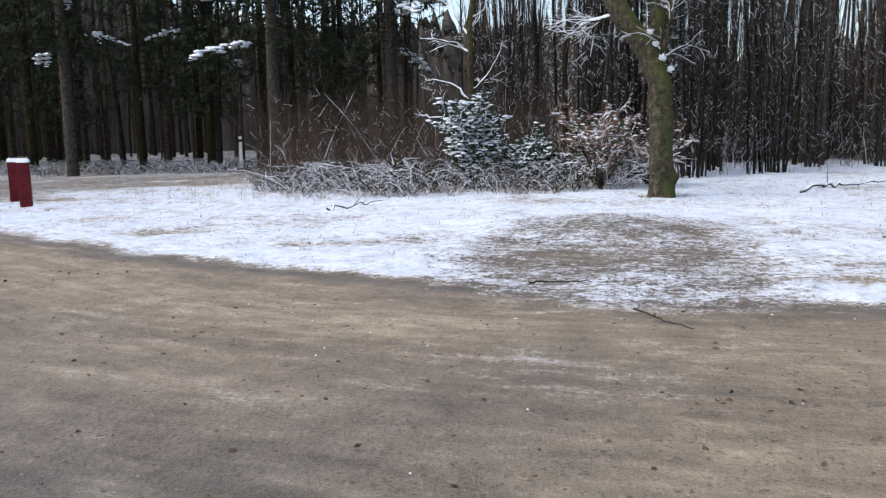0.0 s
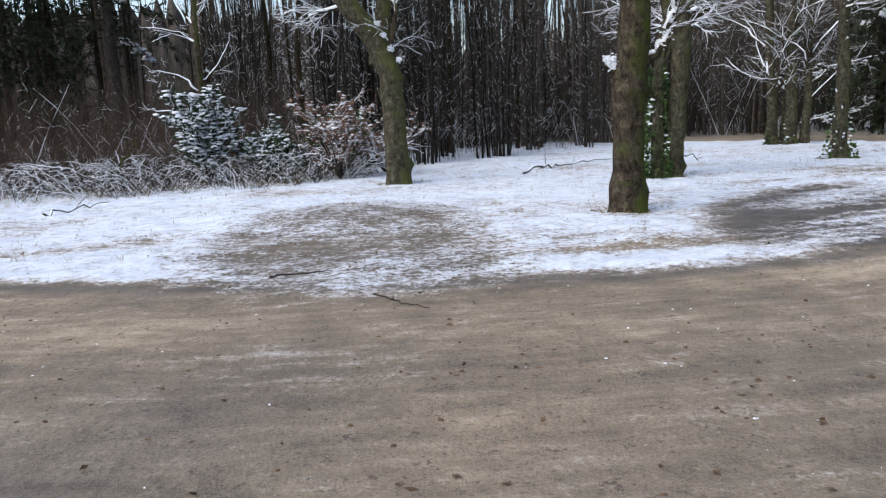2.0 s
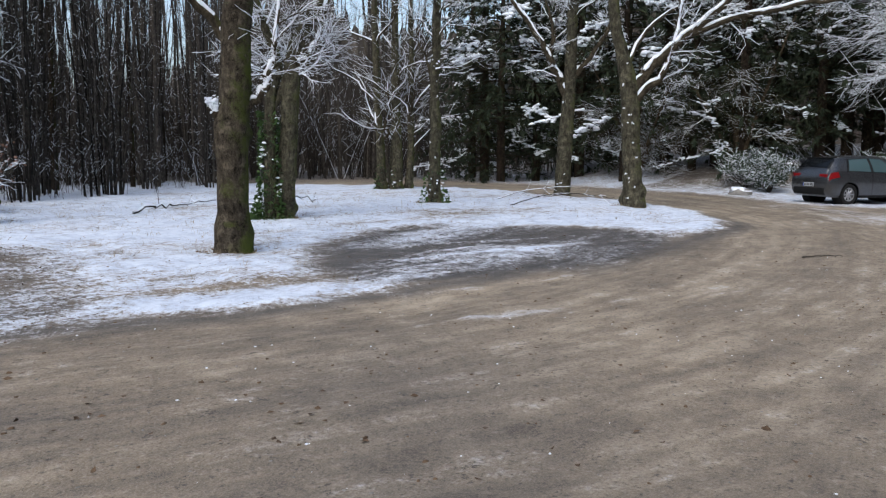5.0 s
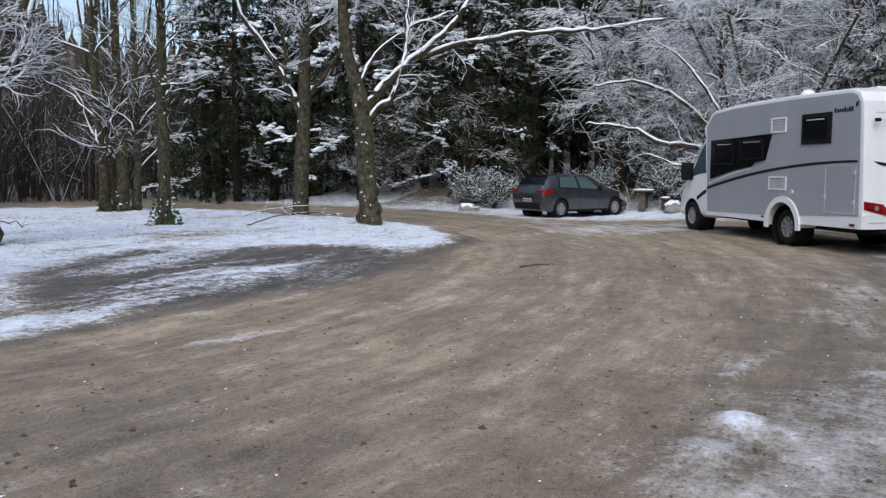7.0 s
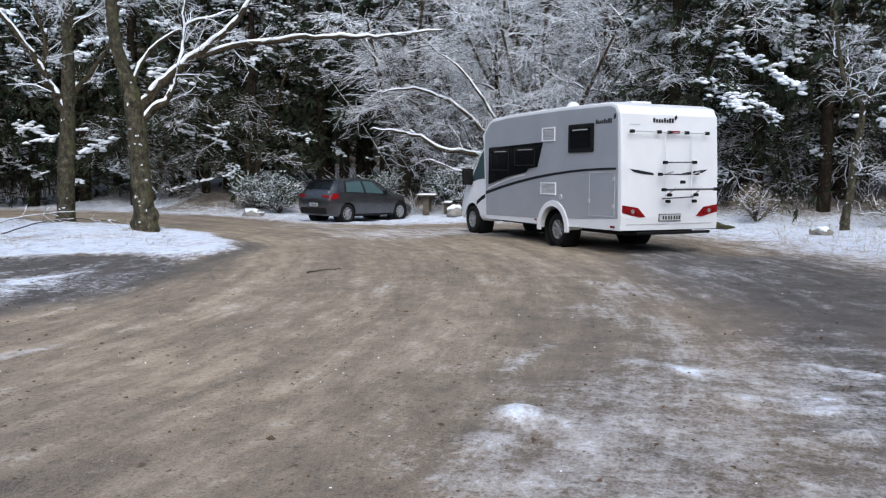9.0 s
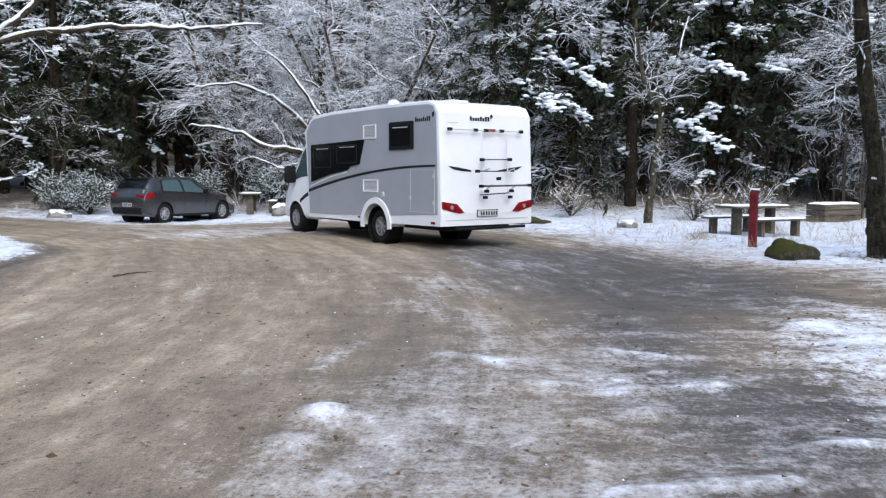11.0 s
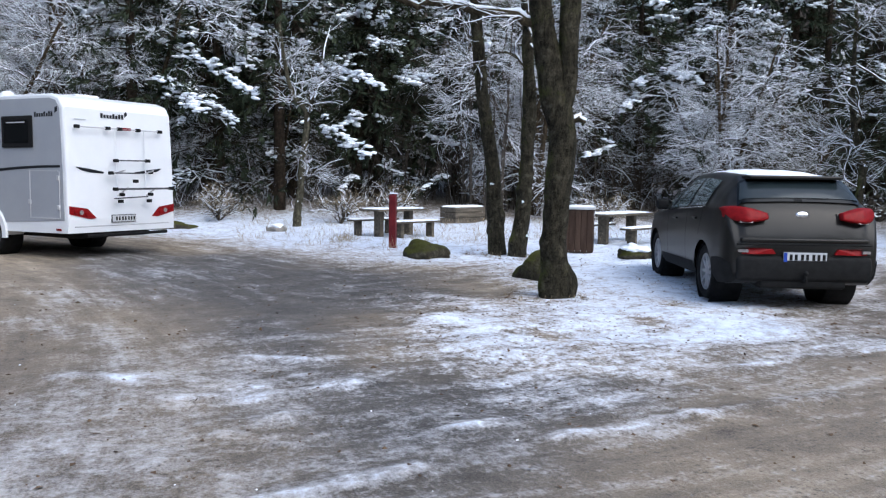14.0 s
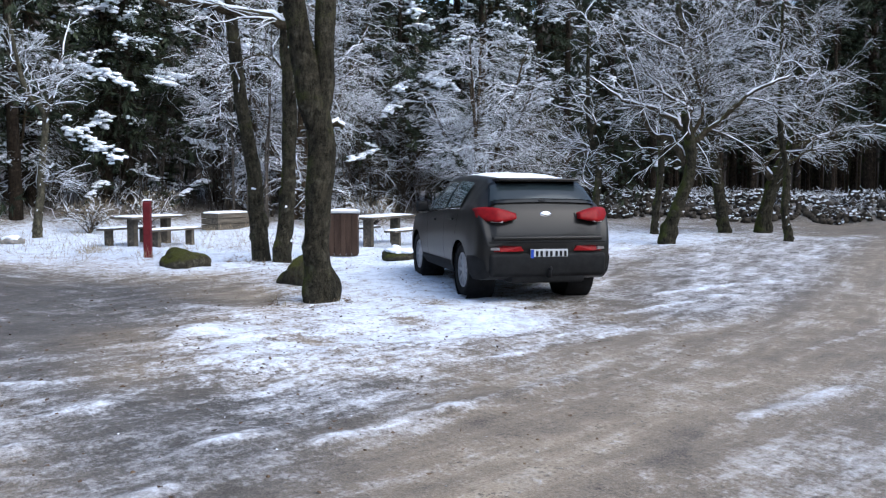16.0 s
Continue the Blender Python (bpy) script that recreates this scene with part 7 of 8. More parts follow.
    for u0, u1, z0, z1 in ((2.25, 2.76, 2.17, 2.46), (2.18, 2.78, 1.06, 1.32)):
        bm = bmesh.new()
        for a, b, c, d in ((u0, u1, z0, z0 + 0.03), (u0, u1, z1 - 0.03, z1), (u0, u0 + 0.03, z0 + 0.03, z1 - 0.03), (u1 - 0.03, u1, z0 + 0.03, z1 - 0.03)):
            box(bm, a, b, 0, 0.02, c, d, 0.004)
        vent = part("vent", bm, CAMPER_WHITE, van, "white louvred service vent", m=side)
        for k in range(7):
            z = z0 + 0.04 + (z1 - z0 - 0.08) * k / 7
            bm = bmesh.new()
            box(bm, u0 + 0.03, u1 - 0.03, 0.0, 0.012, 0, 0.018, 0.003, Matrix.Translation((0, 0, z)) @ pose(0, 0, 0, 20))
            part("slat", bm, PLASTIC_GREY, vent)
    bm = bmesh.new()
    for a, b, c, d in ((0.2, 1.02, 0.70, 0.716), (0.24, 1.04, 1.515, 1.53), (0.2, 0.214, 0.716, 1.515), (1.0, 1.014, 0.716, 1.515)):
        box(bm, a, b, 0, 0.008, c, d)
    hatch = part("storage_hatch", bm, PLASTIC_GREY, van, "storage hatch outlined by a grey seal", m=side)
    for u, z in ((1.0, 0.98), (0.22, 1.4), (0.22, 0.9)):
        bm = bmesh.new()
        box(bm, u - 0.03, u + 0.03, 0, 0.03, z - 0.04, z + 0.04, 0.01)
        part("hatch_latch", bm, PLASTIC_GREY, hatch)
    bm = bmesh.new()
    ring_lathe(bm, [(0.0001, 0.02), (0.05, 0.02), (0.06, 0)], 16, Matrix.Translation((2.0, 0, 1.02)) @ pose(0, 0, 0, -90))
    part("filler_cap", bm, PLASTIC_GREY, van, m=side)
    on_side("marker_lamp", LAMP_RED, [(0.18, 0.5), (0.3, 0.5), (0.3, 0.54), (0.18, 0.54)], 0.015)
    on_side("marker_lamp", LAMP_RED, [(2.92, 0.5), (3.0, 0.5), (3.0, 0.53), (2.92, 0.53)], 0.015)
    # maker's mark on side and rear, as plain shapes
    for k in range(8):
        u, h = 0.84 - 0.064 * k, (0.085 if k in (0, 4, 6, 7) else 0.06)
        on_side("emblem_bar", CAMPER_DARK, [(u, 2.44), (u - 0.046, 2.445), (u - 0.046, 2.445 + h), (u, 2.44 + h)], 0.004)
    on_side("emblem_bar", CAMPER_DARK, [(0.29, 2.5), (0.22, 2.53), (0.22, 2.61), (0.28, 2.59)], 0.004)

    def on_rear(name, material, pts, thick, label="", parent=van, u=0.0):
        """pts: car's left side positive, height."""
        bm = bmesh.new()
        plate(bm, [(-a, b) for a, b in pts], thick, None)
        for v in bm.verts:
            back = 0.03 if v.co.z < 1.6 else 0.03 + (v.co.z - 1.6) * 0.06
            v.co.y = v.co.y + back - 0.006 - thick if v.co.z > 0.7 else v.co.y + 0.03 * (v.co.z - 0.46) / 0.24 * 0 + 0.012 - thick
        return part(name, bm, material, parent, label, m=rear_face(u, 0, 0))

    for k in range(8):
        y, h = 0.42 - 0.062 * k, (0.085 if k in (0, 4, 6, 7) else 0.06)
        on_rear("emblem_bar", CAMPER_DARK, [(y, 2.46), (y - 0.045, 2.46), (y - 0.045, 2.46 + h), (y, 2.46 + h)], 0.004)
    on_rear("emblem_bar", CAMPER_DARK, [(-0.09, 2.5), (-0.15, 2.55), (-0.13, 2.61), (-0.08, 2.57)], 0.004)
    on_rear("lettering_bar", PLASTIC_GREY, [(0.95, 2.40), (0.72, 2.40), (0.72, 2.415), (0.95, 2.415)], 0.004)
    on_rear("swoosh", CAMPER_DARK, [(0.98, 1.6), (0.72, 1.57), (0.42, 1.52), (0.42, 1.485), (0.66, 1.5), (0.86, 1.535)], 0.004, "dark painted curve")
    on_rear("swoosh", CAMPER_DARK, [(-0.88, 1.6), (-0.6, 1.57), (-0.25, 1.52), (-0.25, 1.485), (-0.52, 1.5), (-0.76, 1.535)], 0.004, "dark painted curve")
    for s in (1, -1):
        lamp = on_rear("tail_lamp", LAMP_RED, [(s * 1.13, 0.93), (s * 0.78, 0.88), (s * 0.60, 0.71), (s * 0.74, 0.70), (s * 1.13, 0.79)][:: s], 0.03, "slanted red tail lamp")
        for k in range(3):
            bm = bmesh.new()
            ring_lathe(bm, [(0.0001, 0.012), (0.035, 0.012), (0.042, 0.0)], 16, Matrix.Translation((-s * (0.80 + 0.11 * k), -0.02, 0.79 + 0.025 * k)) @ pose(0, 0, 0, 90))
            part("lamp_lens", bm, LAMP_CLEAR if k == 1 else LAMP_RED, lamp)
    number_plate(van, rear_face(-0.01, 0.03, 0.69), 0.5, 0.115, False)
    bm = bmesh.new()
    box(bm, -1.02, 1.02, -0.02, 0.02, 0.0, 0.02, 0.006)
    part("bumper_seam", bm, PLASTIC_GREY, van, m=rear_face(0.03, 0, 0.56))
    bm = bmesh.new()
    rod(bm, (0.06, 0.75, 0.40), (0.06, -1.0, 0.40), 0.03)
    box(bm, 0.3, 2.6, -0.8, 0.8, 0.34, 0.44, 0.02)
    box(bm, 2.5, 5.4, -0.75, 0.75, 0.34, 0.42, 0.02)
    part("chassis", bm, BLACK_TRIM, van)
    # bicycle rack
    rack = None
    bm = bmesh.new()
    rod(bm, (0, 1.0, 2.28), (0, -0.84, 2.28), 0.011)
    rack = part("bicycle_rack", bm, PLASTIC_GREY, van, "bicycle rack of grey and dark tubes", m=Matrix.Translation((-0.02, 0, 0)))
    for y0, z0, y1, z1, r, x0, x1, nm in ((0.20, 2.28, 0.20, 1.05, 0.011, 0, -0.05, "upright"), (-0.43, 2.28, -0.43, 1.05, 0.011, 0, -0.05, "upright"), (0.24, 1.72, -0.46, 1.73, 0.012, -0.06, -0.06, "rail"), (0.42, 1.5, -0.25, 1.5, 0.012, -0.1, -0.1, "rail"), (0.45, 1.22, -0.78, 1.23, 0.018, -0.3, -0.3, "rail"), (0.33, 1.05, -0.4, 1.08, 0.012, -0.12, -0.12, "rail"), (0.2, 1.1, 0.2, 1.25, 0.014, -0.05, -0.32, "arm"), (-0.43, 1.1, -0.43, 1.25, 0.014, -0.05, -0.32, "arm"), (0.2, 1.5, 0.2, 1.55, 0.014, -0.02, -0.24, "arm"), (-0.43, 1.5, -0.43, 1.55, 0.014, -0.02, -0.24, "arm")):
        bm = bmesh.new()
        rod(bm, (x0, y0, z0), (x1, y1, z1), r)
        part(nm, bm, CAMPER_WHITE if nm == "upright" else PLASTIC_GREY if nm == "arm" else DARK_METAL, rack)
    for y, z, x in ((0.24, 1.72, -0.06), (-0.46, 1.73, -0.06), (0.02, 1.36, -0.3), (0.45, 1.22, -0.3), (-0.78, 1.23, -0.3), (0.2, 1.12, -0.16), (-0.43, 1.12, -0.16), (0.2, 1.0, -0.12), (-0.43, 1.0, -0.12), (0.38, 1.5, -0.1), (-0.52, 1.52, -0.06), (0.35, 2.28, 0.0), (0.1, 2.28, 0), (-0.3, 2.28, 0), (-0.8, 2.28, 0), (0.97, 2.28, 0)):
        bm = bmesh.new()
        box(bm, x - 0.03, x + 0.03, y - 0.045, y + 0.045, z - 0.03, z + 0.03, 0.012)
        part("clamp", bm, BLACK_TRIM, rack)
    bm = bmesh.new()
    box(bm, -0.03, 0.01, -0.14, 0.12, 2.26, 2.31, 0.01)
    part("brake_lamp", bm, LAMP_RED, van, "slim red upper brake lamp")
    # roof fittings
    bm = bmesh.new()
    ring_lathe(bm, [(0.13, 0.0), (0.14, 0.06), (0.12, 0.14), (0.07, 0.18), (0.0001, 0.19)], 20, Matrix.Translation((2.6, 0.5, 2.83)))
    part("roof_dome", bm, CAMPER_WHITE, van, "white roof aerial dome", smooth=True)
    for u, v in ((1.2, 0.0), (3.9, 0.1)):
        bm = bmesh.new()
        box(bm, u - 0.25, u + 0.25, v - 0.25, v + 0.25, 2.84, 2.93, 0.03)
        part("roof_hatch", bm, CAMPER_WHITE, van)
    return van


CAMPER_AT, SUV_AT, HATCHBACK_AT = (16.345, -0.027, 41.58), (8.13, -7.766, -20.78), (24.7, 11.4, -25.0)


def parked(make, at, size=1.0):
    x, y, a = at
    cx, cy = x + 2.5 * math.cos(radians(a)), y + 2.5 * math.sin(radians(a))
    return make(pose(x, y, float(floor_z(cx, cy)) - 0.01, 0, 0, a) @ Matrix.Diagonal((size, size, 1, 1)))


parked(camper, CAMPER_AT)
parked(suv, SUV_AT)
parked(hatchback, HATCHBACK_AT, 0.93)


# ---- picnic place ----


def snow_slab(parent, u0, u1, v0, v1, z, seed, thick=0.035):
    """A pillow of snow with a soft uneven rim."""
    bm = bmesh.new()
    n, m = 16, 8
    grid = []
    for i in range(n + 1):
        line = []
        for j in range(m + 1):
            s, t = i / n, j / m
            e = min(1, min(i, n - i) / 1.2, min(j, m - j) / 1.2)
            x = u0 + (u1 - u0) * s + 0.012 * noise.noise((s * 9, t * 4, seed))
            y = v0 + (v1 - v0) * t + 0.012 * noise.noise((s * 12, t * 3, seed + 5))
            line.append(bm.verts.new((x, y, z - 0.004 + (thick + 0.014 * noise.noise((s * 6, t * 4, seed + 9))) * e)))
        grid.append(line)
    for a, b in zip(grid, grid[1:]):
        for k in range(m):
            bm.faces.new((a[k], a[k + 1], b[k + 1], b[k]))
    part("snow_cover", bm, SNOW, parent, "pillow of snow", smooth=True)


def picnic_table(x, y, turn, label, length=1.9, seed=1):
    t = thing("picnic_table", label, "table", "picnic furniture", pose(x, y, float(floor_z(x, y)) - 0.02, 0, 0, turn))
    for k in range(4):
        bm = bmesh.new()
        box(bm, -length / 2, length / 2, -0.37 + k * 0.187, -0.37 + k * 0.187 + 0.18, 0.69, 0.745, 0.008)
        part("plank", bm, WOOD_GREY, t)
    for s in (1, -1):
        bm = bmesh.new()
        box(bm, s * length * 0.3 - 0.07, s * length * 0.3 + 0.07, -0.12, 0.12, 0.0, 0.69, 0.02)
        part("leg", bm, WOOD_GREY, t, "thick squared timber leg")
    snow_slab(t, -length / 2, length / 2, -0.37, 0.37, 0.745, seed)
    return t


def bench(x, y, turn, length=1.7, seed=1):
    t = thing("bench", "low plank bench covered with snow", "bench", "picnic furniture", pose(x, y, float(floor_z(x, y)) - 0.02, 0, 0, turn))
    for k in range(2):
        bm = bmesh.new()
        box(bm, -length / 2, length / 2, -0.15 + k * 0.153, -0.15 + k * 0.153 + 0.147, 0.39, 0.44, 0.007)
        part("plank", bm, WOOD_GREY, t)
    for s in (1, -1):
        bm = bmesh.new()
        box(bm, s * length * 0.34 - 0.05, s * length * 0.34 + 0.05, -0.11, 0.11, 0.0, 0.39, 0.015)
        part("leg", bm, WOOD_GREY, t)
    snow_slab(t, -length / 2, length / 2, -0.15, 0.15, 0.44, seed)
    return t


def picnic_set(x, y, turn, label, length, seed):
    picnic_table(x, y, turn, label, length, seed)
    c, s = math.cos(radians(turn)), math.sin(radians(turn))
    for k in (1, -1):
        bench(x - s * k * 0.78, y + c * k * 0.78, turn, length * 0.92, seed + 3 * k)


picnic_set(20.9, -6.35, -62, "weathered timber picnic table under snow", 1.75, 21)
picnic_set(18.1, -11.3, -60, "long weathered picnic table behind the parked car", 2.3, 31)
picnic_set(29.4, 9.0, 12, "small timber picnic table beside the thicket", 1.3, 41)

trough = thing("planter", "low weathered timber planter capped with snow", "planter", m=pose(26.9, -10.5, float(floor_z(26.9, -10.5)) - 0.02, 0, 0, -60))
for k in range(3):
    for s in (1, -1):
        bm = bmesh.new()
        box(bm, -0.8, 0.8, s * 0.32 - 0.03, s * 0.32 + 0.03, 0.01 + k * 0.19, 0.185 + k * 0.19, 0.012)
        part("board", bm, WOOD_GREY, trough)
        bm = bmesh.new()
        box(bm, s * 0.77 - 0.03, s * 0.77 + 0.03, -0.29, 0.29, 0.01 + k * 0.19, 0.185 + k * 0.19, 0.012)
        part("board", bm, WOOD_GREY, trough)
snow_slab(trough, -0.82, 0.82, -0.36, 0.36, 0.56, 51, 0.06)

# brown litter bin with a pale lid
bin_ob = thing("litter_bin", "tall brown slatted litter bin with a pale lid", "bin", m=pose(15.75, -8.95, float(floor_z(15.75, -8.95)) - 0.02, 0, 0, -32))
for s, turn in ((0, 0), (1, 90), (2, 180), (3, 270)):
    for k in range(5):
        bm = bmesh.new()
        box(bm, -0.3 + k * 0.12, -0.3 + k * 0.12 + 0.113, -0.30, -0.275, 0.04, 0.93, 0.006)
        part("slat", bm, WOOD_DARK, bin_ob, m=pose(0, 0, 0, 0, 0, turn))
bm = bmesh.new()
box(bm, -0.33, 0.33, -0.33, 0.33, 0.93, 0.985, 0.02)
part("lid", bm, PLASTIC_GREY, bin_ob, "pale grey lid")
snow_slab(bin_ob, -0.31, 0.31, -0.31, 0.31, 0.985, 52, 0.03)
bm = bmesh.new()
box(bm, -0.06, 0.06, -0.308, -0.302, 0.80, 0.83)
part("plaque", bm, WHITE_PAINT, bin_ob, "small white plaque")


def red_post(x, y, turn, label, height, wide, deep):
    p = thing("marker_post", label, "post", "red posts", pose(x, y, float(floor_z(x, y)) - 0.05, 0, 0, turn))
    bm = bmesh.new()
    box(bm, -wide / 2, wide / 2, -deep / 2, deep / 2, 0, height, 0.012)
    for v in bm.verts:
        if v.co.z > height * 0.9 and v.co.y > 0:
            v.co.z -= 0.05
    part("shaft", bm, RED_PAINT, p, "red painted timber")
    return p


rp = red_post(17.3, -5.32, 60, "square red painted timber post in the snow", 1.22, 0.145, 0.145)
snow_slab(rp, -0.085, 0.085, -0.085, 0.03, 1.215, 61, 0.025)
for x, y, a in ((-10.53, 18.21, 20), (-12.1, 20.46, 24)):
    rp = red_post(x, y, a, "red timber bollard with white snow on top", 1.08, 0.25, 0.16)
    snow_slab(rp, -0.14, 0.14, -0.09, 0.09, 1.065, 62, 0.09)
wp = thing("road_marker", "thin white road marker post in the undergrowth", "post", m=pose(-10.9, 36.2, float(floor_z(-10.9, 36.2)) - 0.05, 0, 0, 10))
bm = bmesh.new()
box(bm, -0.07, 0.07, -0.04, 0.04, 0, 1.55, 0.02)
part("shaft", bm, WHITE_PAINT, wp)
bm = bmesh.new()
box(bm, -0.072, 0.072, -0.042, 0.042, 1.3, 1.42, 0.005)
part("band", bm, BLACK_TRIM, wp)

# ---- stones ----
for k, (x, y, sx, sy, sz, turn, label, m_, sn) in enumerate((
        (15.25, -5.4, 0.46, 0.34, 0.27, 30, "low mossy boulder in the snow", MOSS_STONE, 0), (11.7, -6.12, 0.4, 0.34, 0.32, 60, "mossy boulder leaning behind an oak", MOSS_STONE, 0),
        (14.15, -9.3, 0.36, 0.3, 0.2, 10, "flat stone half under snow", MOSS_STONE, 1), (24.6, -0.95, 0.85, 0.3, 0.2, -45, "long mossy stone at the edge of the bay", MOSS_STONE, 0),
        (28.9, 7.75, 0.5, 0.36, 0.28, 0, "stone under a cap of snow", STONE, 1), (26.4, 14.6, 0.5, 0.35, 0.22, 70, "stone under a cap of snow", STONE, 1), (23.1, -3.6, 0.32, 0.26, 0.16, 20, "small stone half under snow", STONE, 1))):
    st = thing("boulder", label, "stone", "boulders along the yard", pose(x, y, float(floor_z(x, y)) - 0.03, 0, 0, turn))
    part("stone", lump("stone", (sx, sy, sz), k + 1), m_, st, smooth=True)
    if sn:
        part("snow_cap", lump("snow_cap", (sx * 0.75, sy * 0.7, sz * 0.5), k + 21, 0.3), SNOW, st, "cap of snow", m=Matrix.Translation((0, 0, sz * 0.85)), smooth=True)


# ---- bushes ----


def bush(name, label, x, y, seed, height, width, leaf, leaf_n, leaf_len, leaf_w, snow_n, snow_size, stems_n=9, arch=0.55):
    rng = np.random.default_rng(seed)
    n, P = stems_n, 6
    a = rng.uniform(0, 2 * np.pi, n)
    w = width * rng.uniform(0.3, 1.0, n)
    h = height * rng.uniform(0.55, 1.0, n)
    s = np.linspace(0, 1, P)
    pts = np.empty((n, P, 3))
    for k in range(P):
        pts[:, k, 0], pts[:, k, 1], pts[:, k, 2] = np.cos(a) * w * s[k], np.sin(a) * w * s[k], -0.05 + h * (s[k] * (1 + arch * 0.4) - arch * 0.4 * s[k] ** 2)
    rad = 0.02 * np.linspace(1, 0.3, P)[None] * np.ones((n, 1))
    b1, r1 = sprout(rng, pts, rad, 9, (0.15, 1), (0.3, 0.9), (25, 65), 5, 0.1, 0.18, 0.6, 0.3, 0.3)
    b2, r2 = sprout(rng, b1, r1, 5, (0.2, 1), (0.12, 0.4), (25, 60), 4, 0.05, 0.2, 0.7, 0.4, 0.3)
    ob = thing(name, label, "bush", m=Matrix.Translation((x, y, float(floor_z(x, y)))))
    v, f = tubes([(pts, rad, 5), (b1, r1, 4), (b2, np.maximum(r2, 0.002), 3)])
    part("stem_work", quads("stem_work", v, f), TWIG, ob)
    if leaf_n:
        c, wd = along(rng, b2, leaf_n)
        v, f = cards(rng, c, unit(wd + rng.normal(size=wd.shape) * 0.7 + np.array([0, 0, 0.1])), leaf_len, leaf_w, 1.0)
        tagged(part("foliage", quads("foliage", v, f, False), leaf, ob), kind="stuff")
    sn = [snow_on(rng, [(b1, r1, 4)], 0.022, 0.2 + 0.7 * min(1.0, snow_n), 0.9), snow_on(rng, [(b2, np.maximum(r2, 0.002), 3)], 0.016, 0.1 + 0.7 * min(1.0, snow_n), 0.9)]
    if snow_n:
        c, _ = along(rng, b2, 2)
        c = c[rng.random(len(c)) < snow_n]
        c[:, 2] += 0.03
        sn.append(blobs(rng, c, np.array([1.0, 1.0, 0.36]) * snow_size * rng.uniform(0.4, 1.3, (len(c), 1))))
    v, f = merge(*sn)
    tagged(part("snow", quads("snow", v, f), SNOW, ob, "snow caught on the leaves and twigs"), kind="stuff")
    return ob


bush("holly_bush", "dark evergreen holly bush loaded with snow", -0.35, 21.7, 101, 2.2, 0.95, HOLLY, 10, 0.09, 0.035, 1.0, 0.08, 13)
bush("holly_bush", "low evergreen bush dusted with snow", 1.2, 21.9, 102, 1.2, 0.9, HOLLY, 9, 0.09, 0.035, 0.9, 0.065, 10)
bush("beech_bush", "young beech bush with dead pink-brown leaves under snow", 2.9, 21.2, 103, 2.3, 1.6, BEECH, 4, 0.08, 0.03, 0.36, 0.05, 14)
bush("beech_bush", "low beech scrub with brown leaves and snow", 4.3, 22.2, 104, 1.2, 1.4, BEECH, 2, 0.08, 0.03, 0.35, 0.045, 12)
bush("holly_bush", "green ivy clump under the young trees", 3.2, 22.9, 105, 1.6, 1.0, IVY, 6, 0.09, 0.04, 0.3, 0.05, 9)
for k, (x, y, hh, ww) in enumerate(((28.4, 14.6, 1.2, 0.9), (29.2, 16.0, 1.4, 1.1), (30.8, 11.6, 1.3, 1.2), (31, 8.6, 1.3, 1.2))):
    bush("juniper_bush", "round grey-green bush frosted with snow", x, y, 110 + k, hh, ww, HOLLY, 8, 0.08, 0.02, 0.9, 0.032, 14)
for k, (x, y, hh, ww) in enumerate(((27.6, -2.4, 1.0, 0.9), (26.8, -6.2, 0.8, 0.8), (28.3, -8.3, 0.9, 0.9), (29.5, -12.4, 0.9, 1.0), (24.3, -14.6, 0.8, 0.9))):
    bush("scrub", "low leafless scrub frosted with snow", x, y, 130 + k, hh, ww, STRAW, 3, 0.12, 0.006, 0.1, 0.035, 11)

# small tree above the holly, with snowy limbs
grown_tree("tree", "thin tree with snow-covered side limbs above the holly", 25, -0.45, 22.6,
    [(0, 0, 0, 0.1), (0.03, 0, 1.2, 0.09), (0.06, 0, 2.4, 0.085), (0.05, 0, 4.2, 0.08), (0.15, 0, 5.2, 0.06), (0.2, 0, 8.0, 0.03)],
    [(0.04, (0.06, 0, 2.3), (-0.5, 0.1, 2.8), (-1.2, 0.2, 2.95)), (0.04, (0.05, 0, 3.6), (-0.5, 0, 3.9), (-1.3, 0, 4.0)), (0.045, (0.05, 0, 4.0), (-0.3, 0.1, 4.6), (-0.7, 0.2, 5.6)), (0.04, (0.06, 0, 2.6), (0.5, 0.1, 3.0), (0.9, 0.2, 3.7)), (0.035, (0.05, 0, 1.6), (-0.6, 0, 1.9), (-1.3, 0.1, 1.95))], top=0.5, limb_n=7, limb_len=(0.8, 1.8), reach=0.7, snow=0.012, bark_mat=BARK, sides=9, twigs=(5, 4, 3), snow_share=0.5)


# ---- ivy at the foot of the forked oak ----
def ivy(x, y, seed, height, r, n):
    rng = np.random.default_rng(seed)
    a, z = rng.uniform(0, 2 * np.pi, n), height * rng.random(n) ** 2.2
    rr = r + 0.3 * np.exp(-z / 0.5) * rng.random(n)
    c = np.stack([np.cos(a) * rr, np.sin(a) * rr, z], 1)
    out = np.stack([np.cos(a), np.sin(a), rng.uniform(-0.6, 0.3, n)], 1)
    ob = thing("ivy", "ivy climbing a trunk with snow on its leaves", "climber", m=Matrix.Translation((x, y, float(floor_z(x, y)))))
    v, f = cards(rng, c, out, 0.1, 0.05, 1.0)
    part("foliage", quads("foliage", v, f, False), IVY, ob)
    keep = (rng.random(n) < 0.5) & (lumps2(a * 0.5, z, 5.0, seed) > 0.35)
    v, f = blobs(rng, c[keep] + np.array([0, 0, 0.03]), np.array([0.075, 0.075, 0.04]) * rng.uniform(0.2, 1.1, (keep.sum(), 1)))
    tagged(part("snow", quads("snow", v, f), SNOW, ob), kind="stuff")


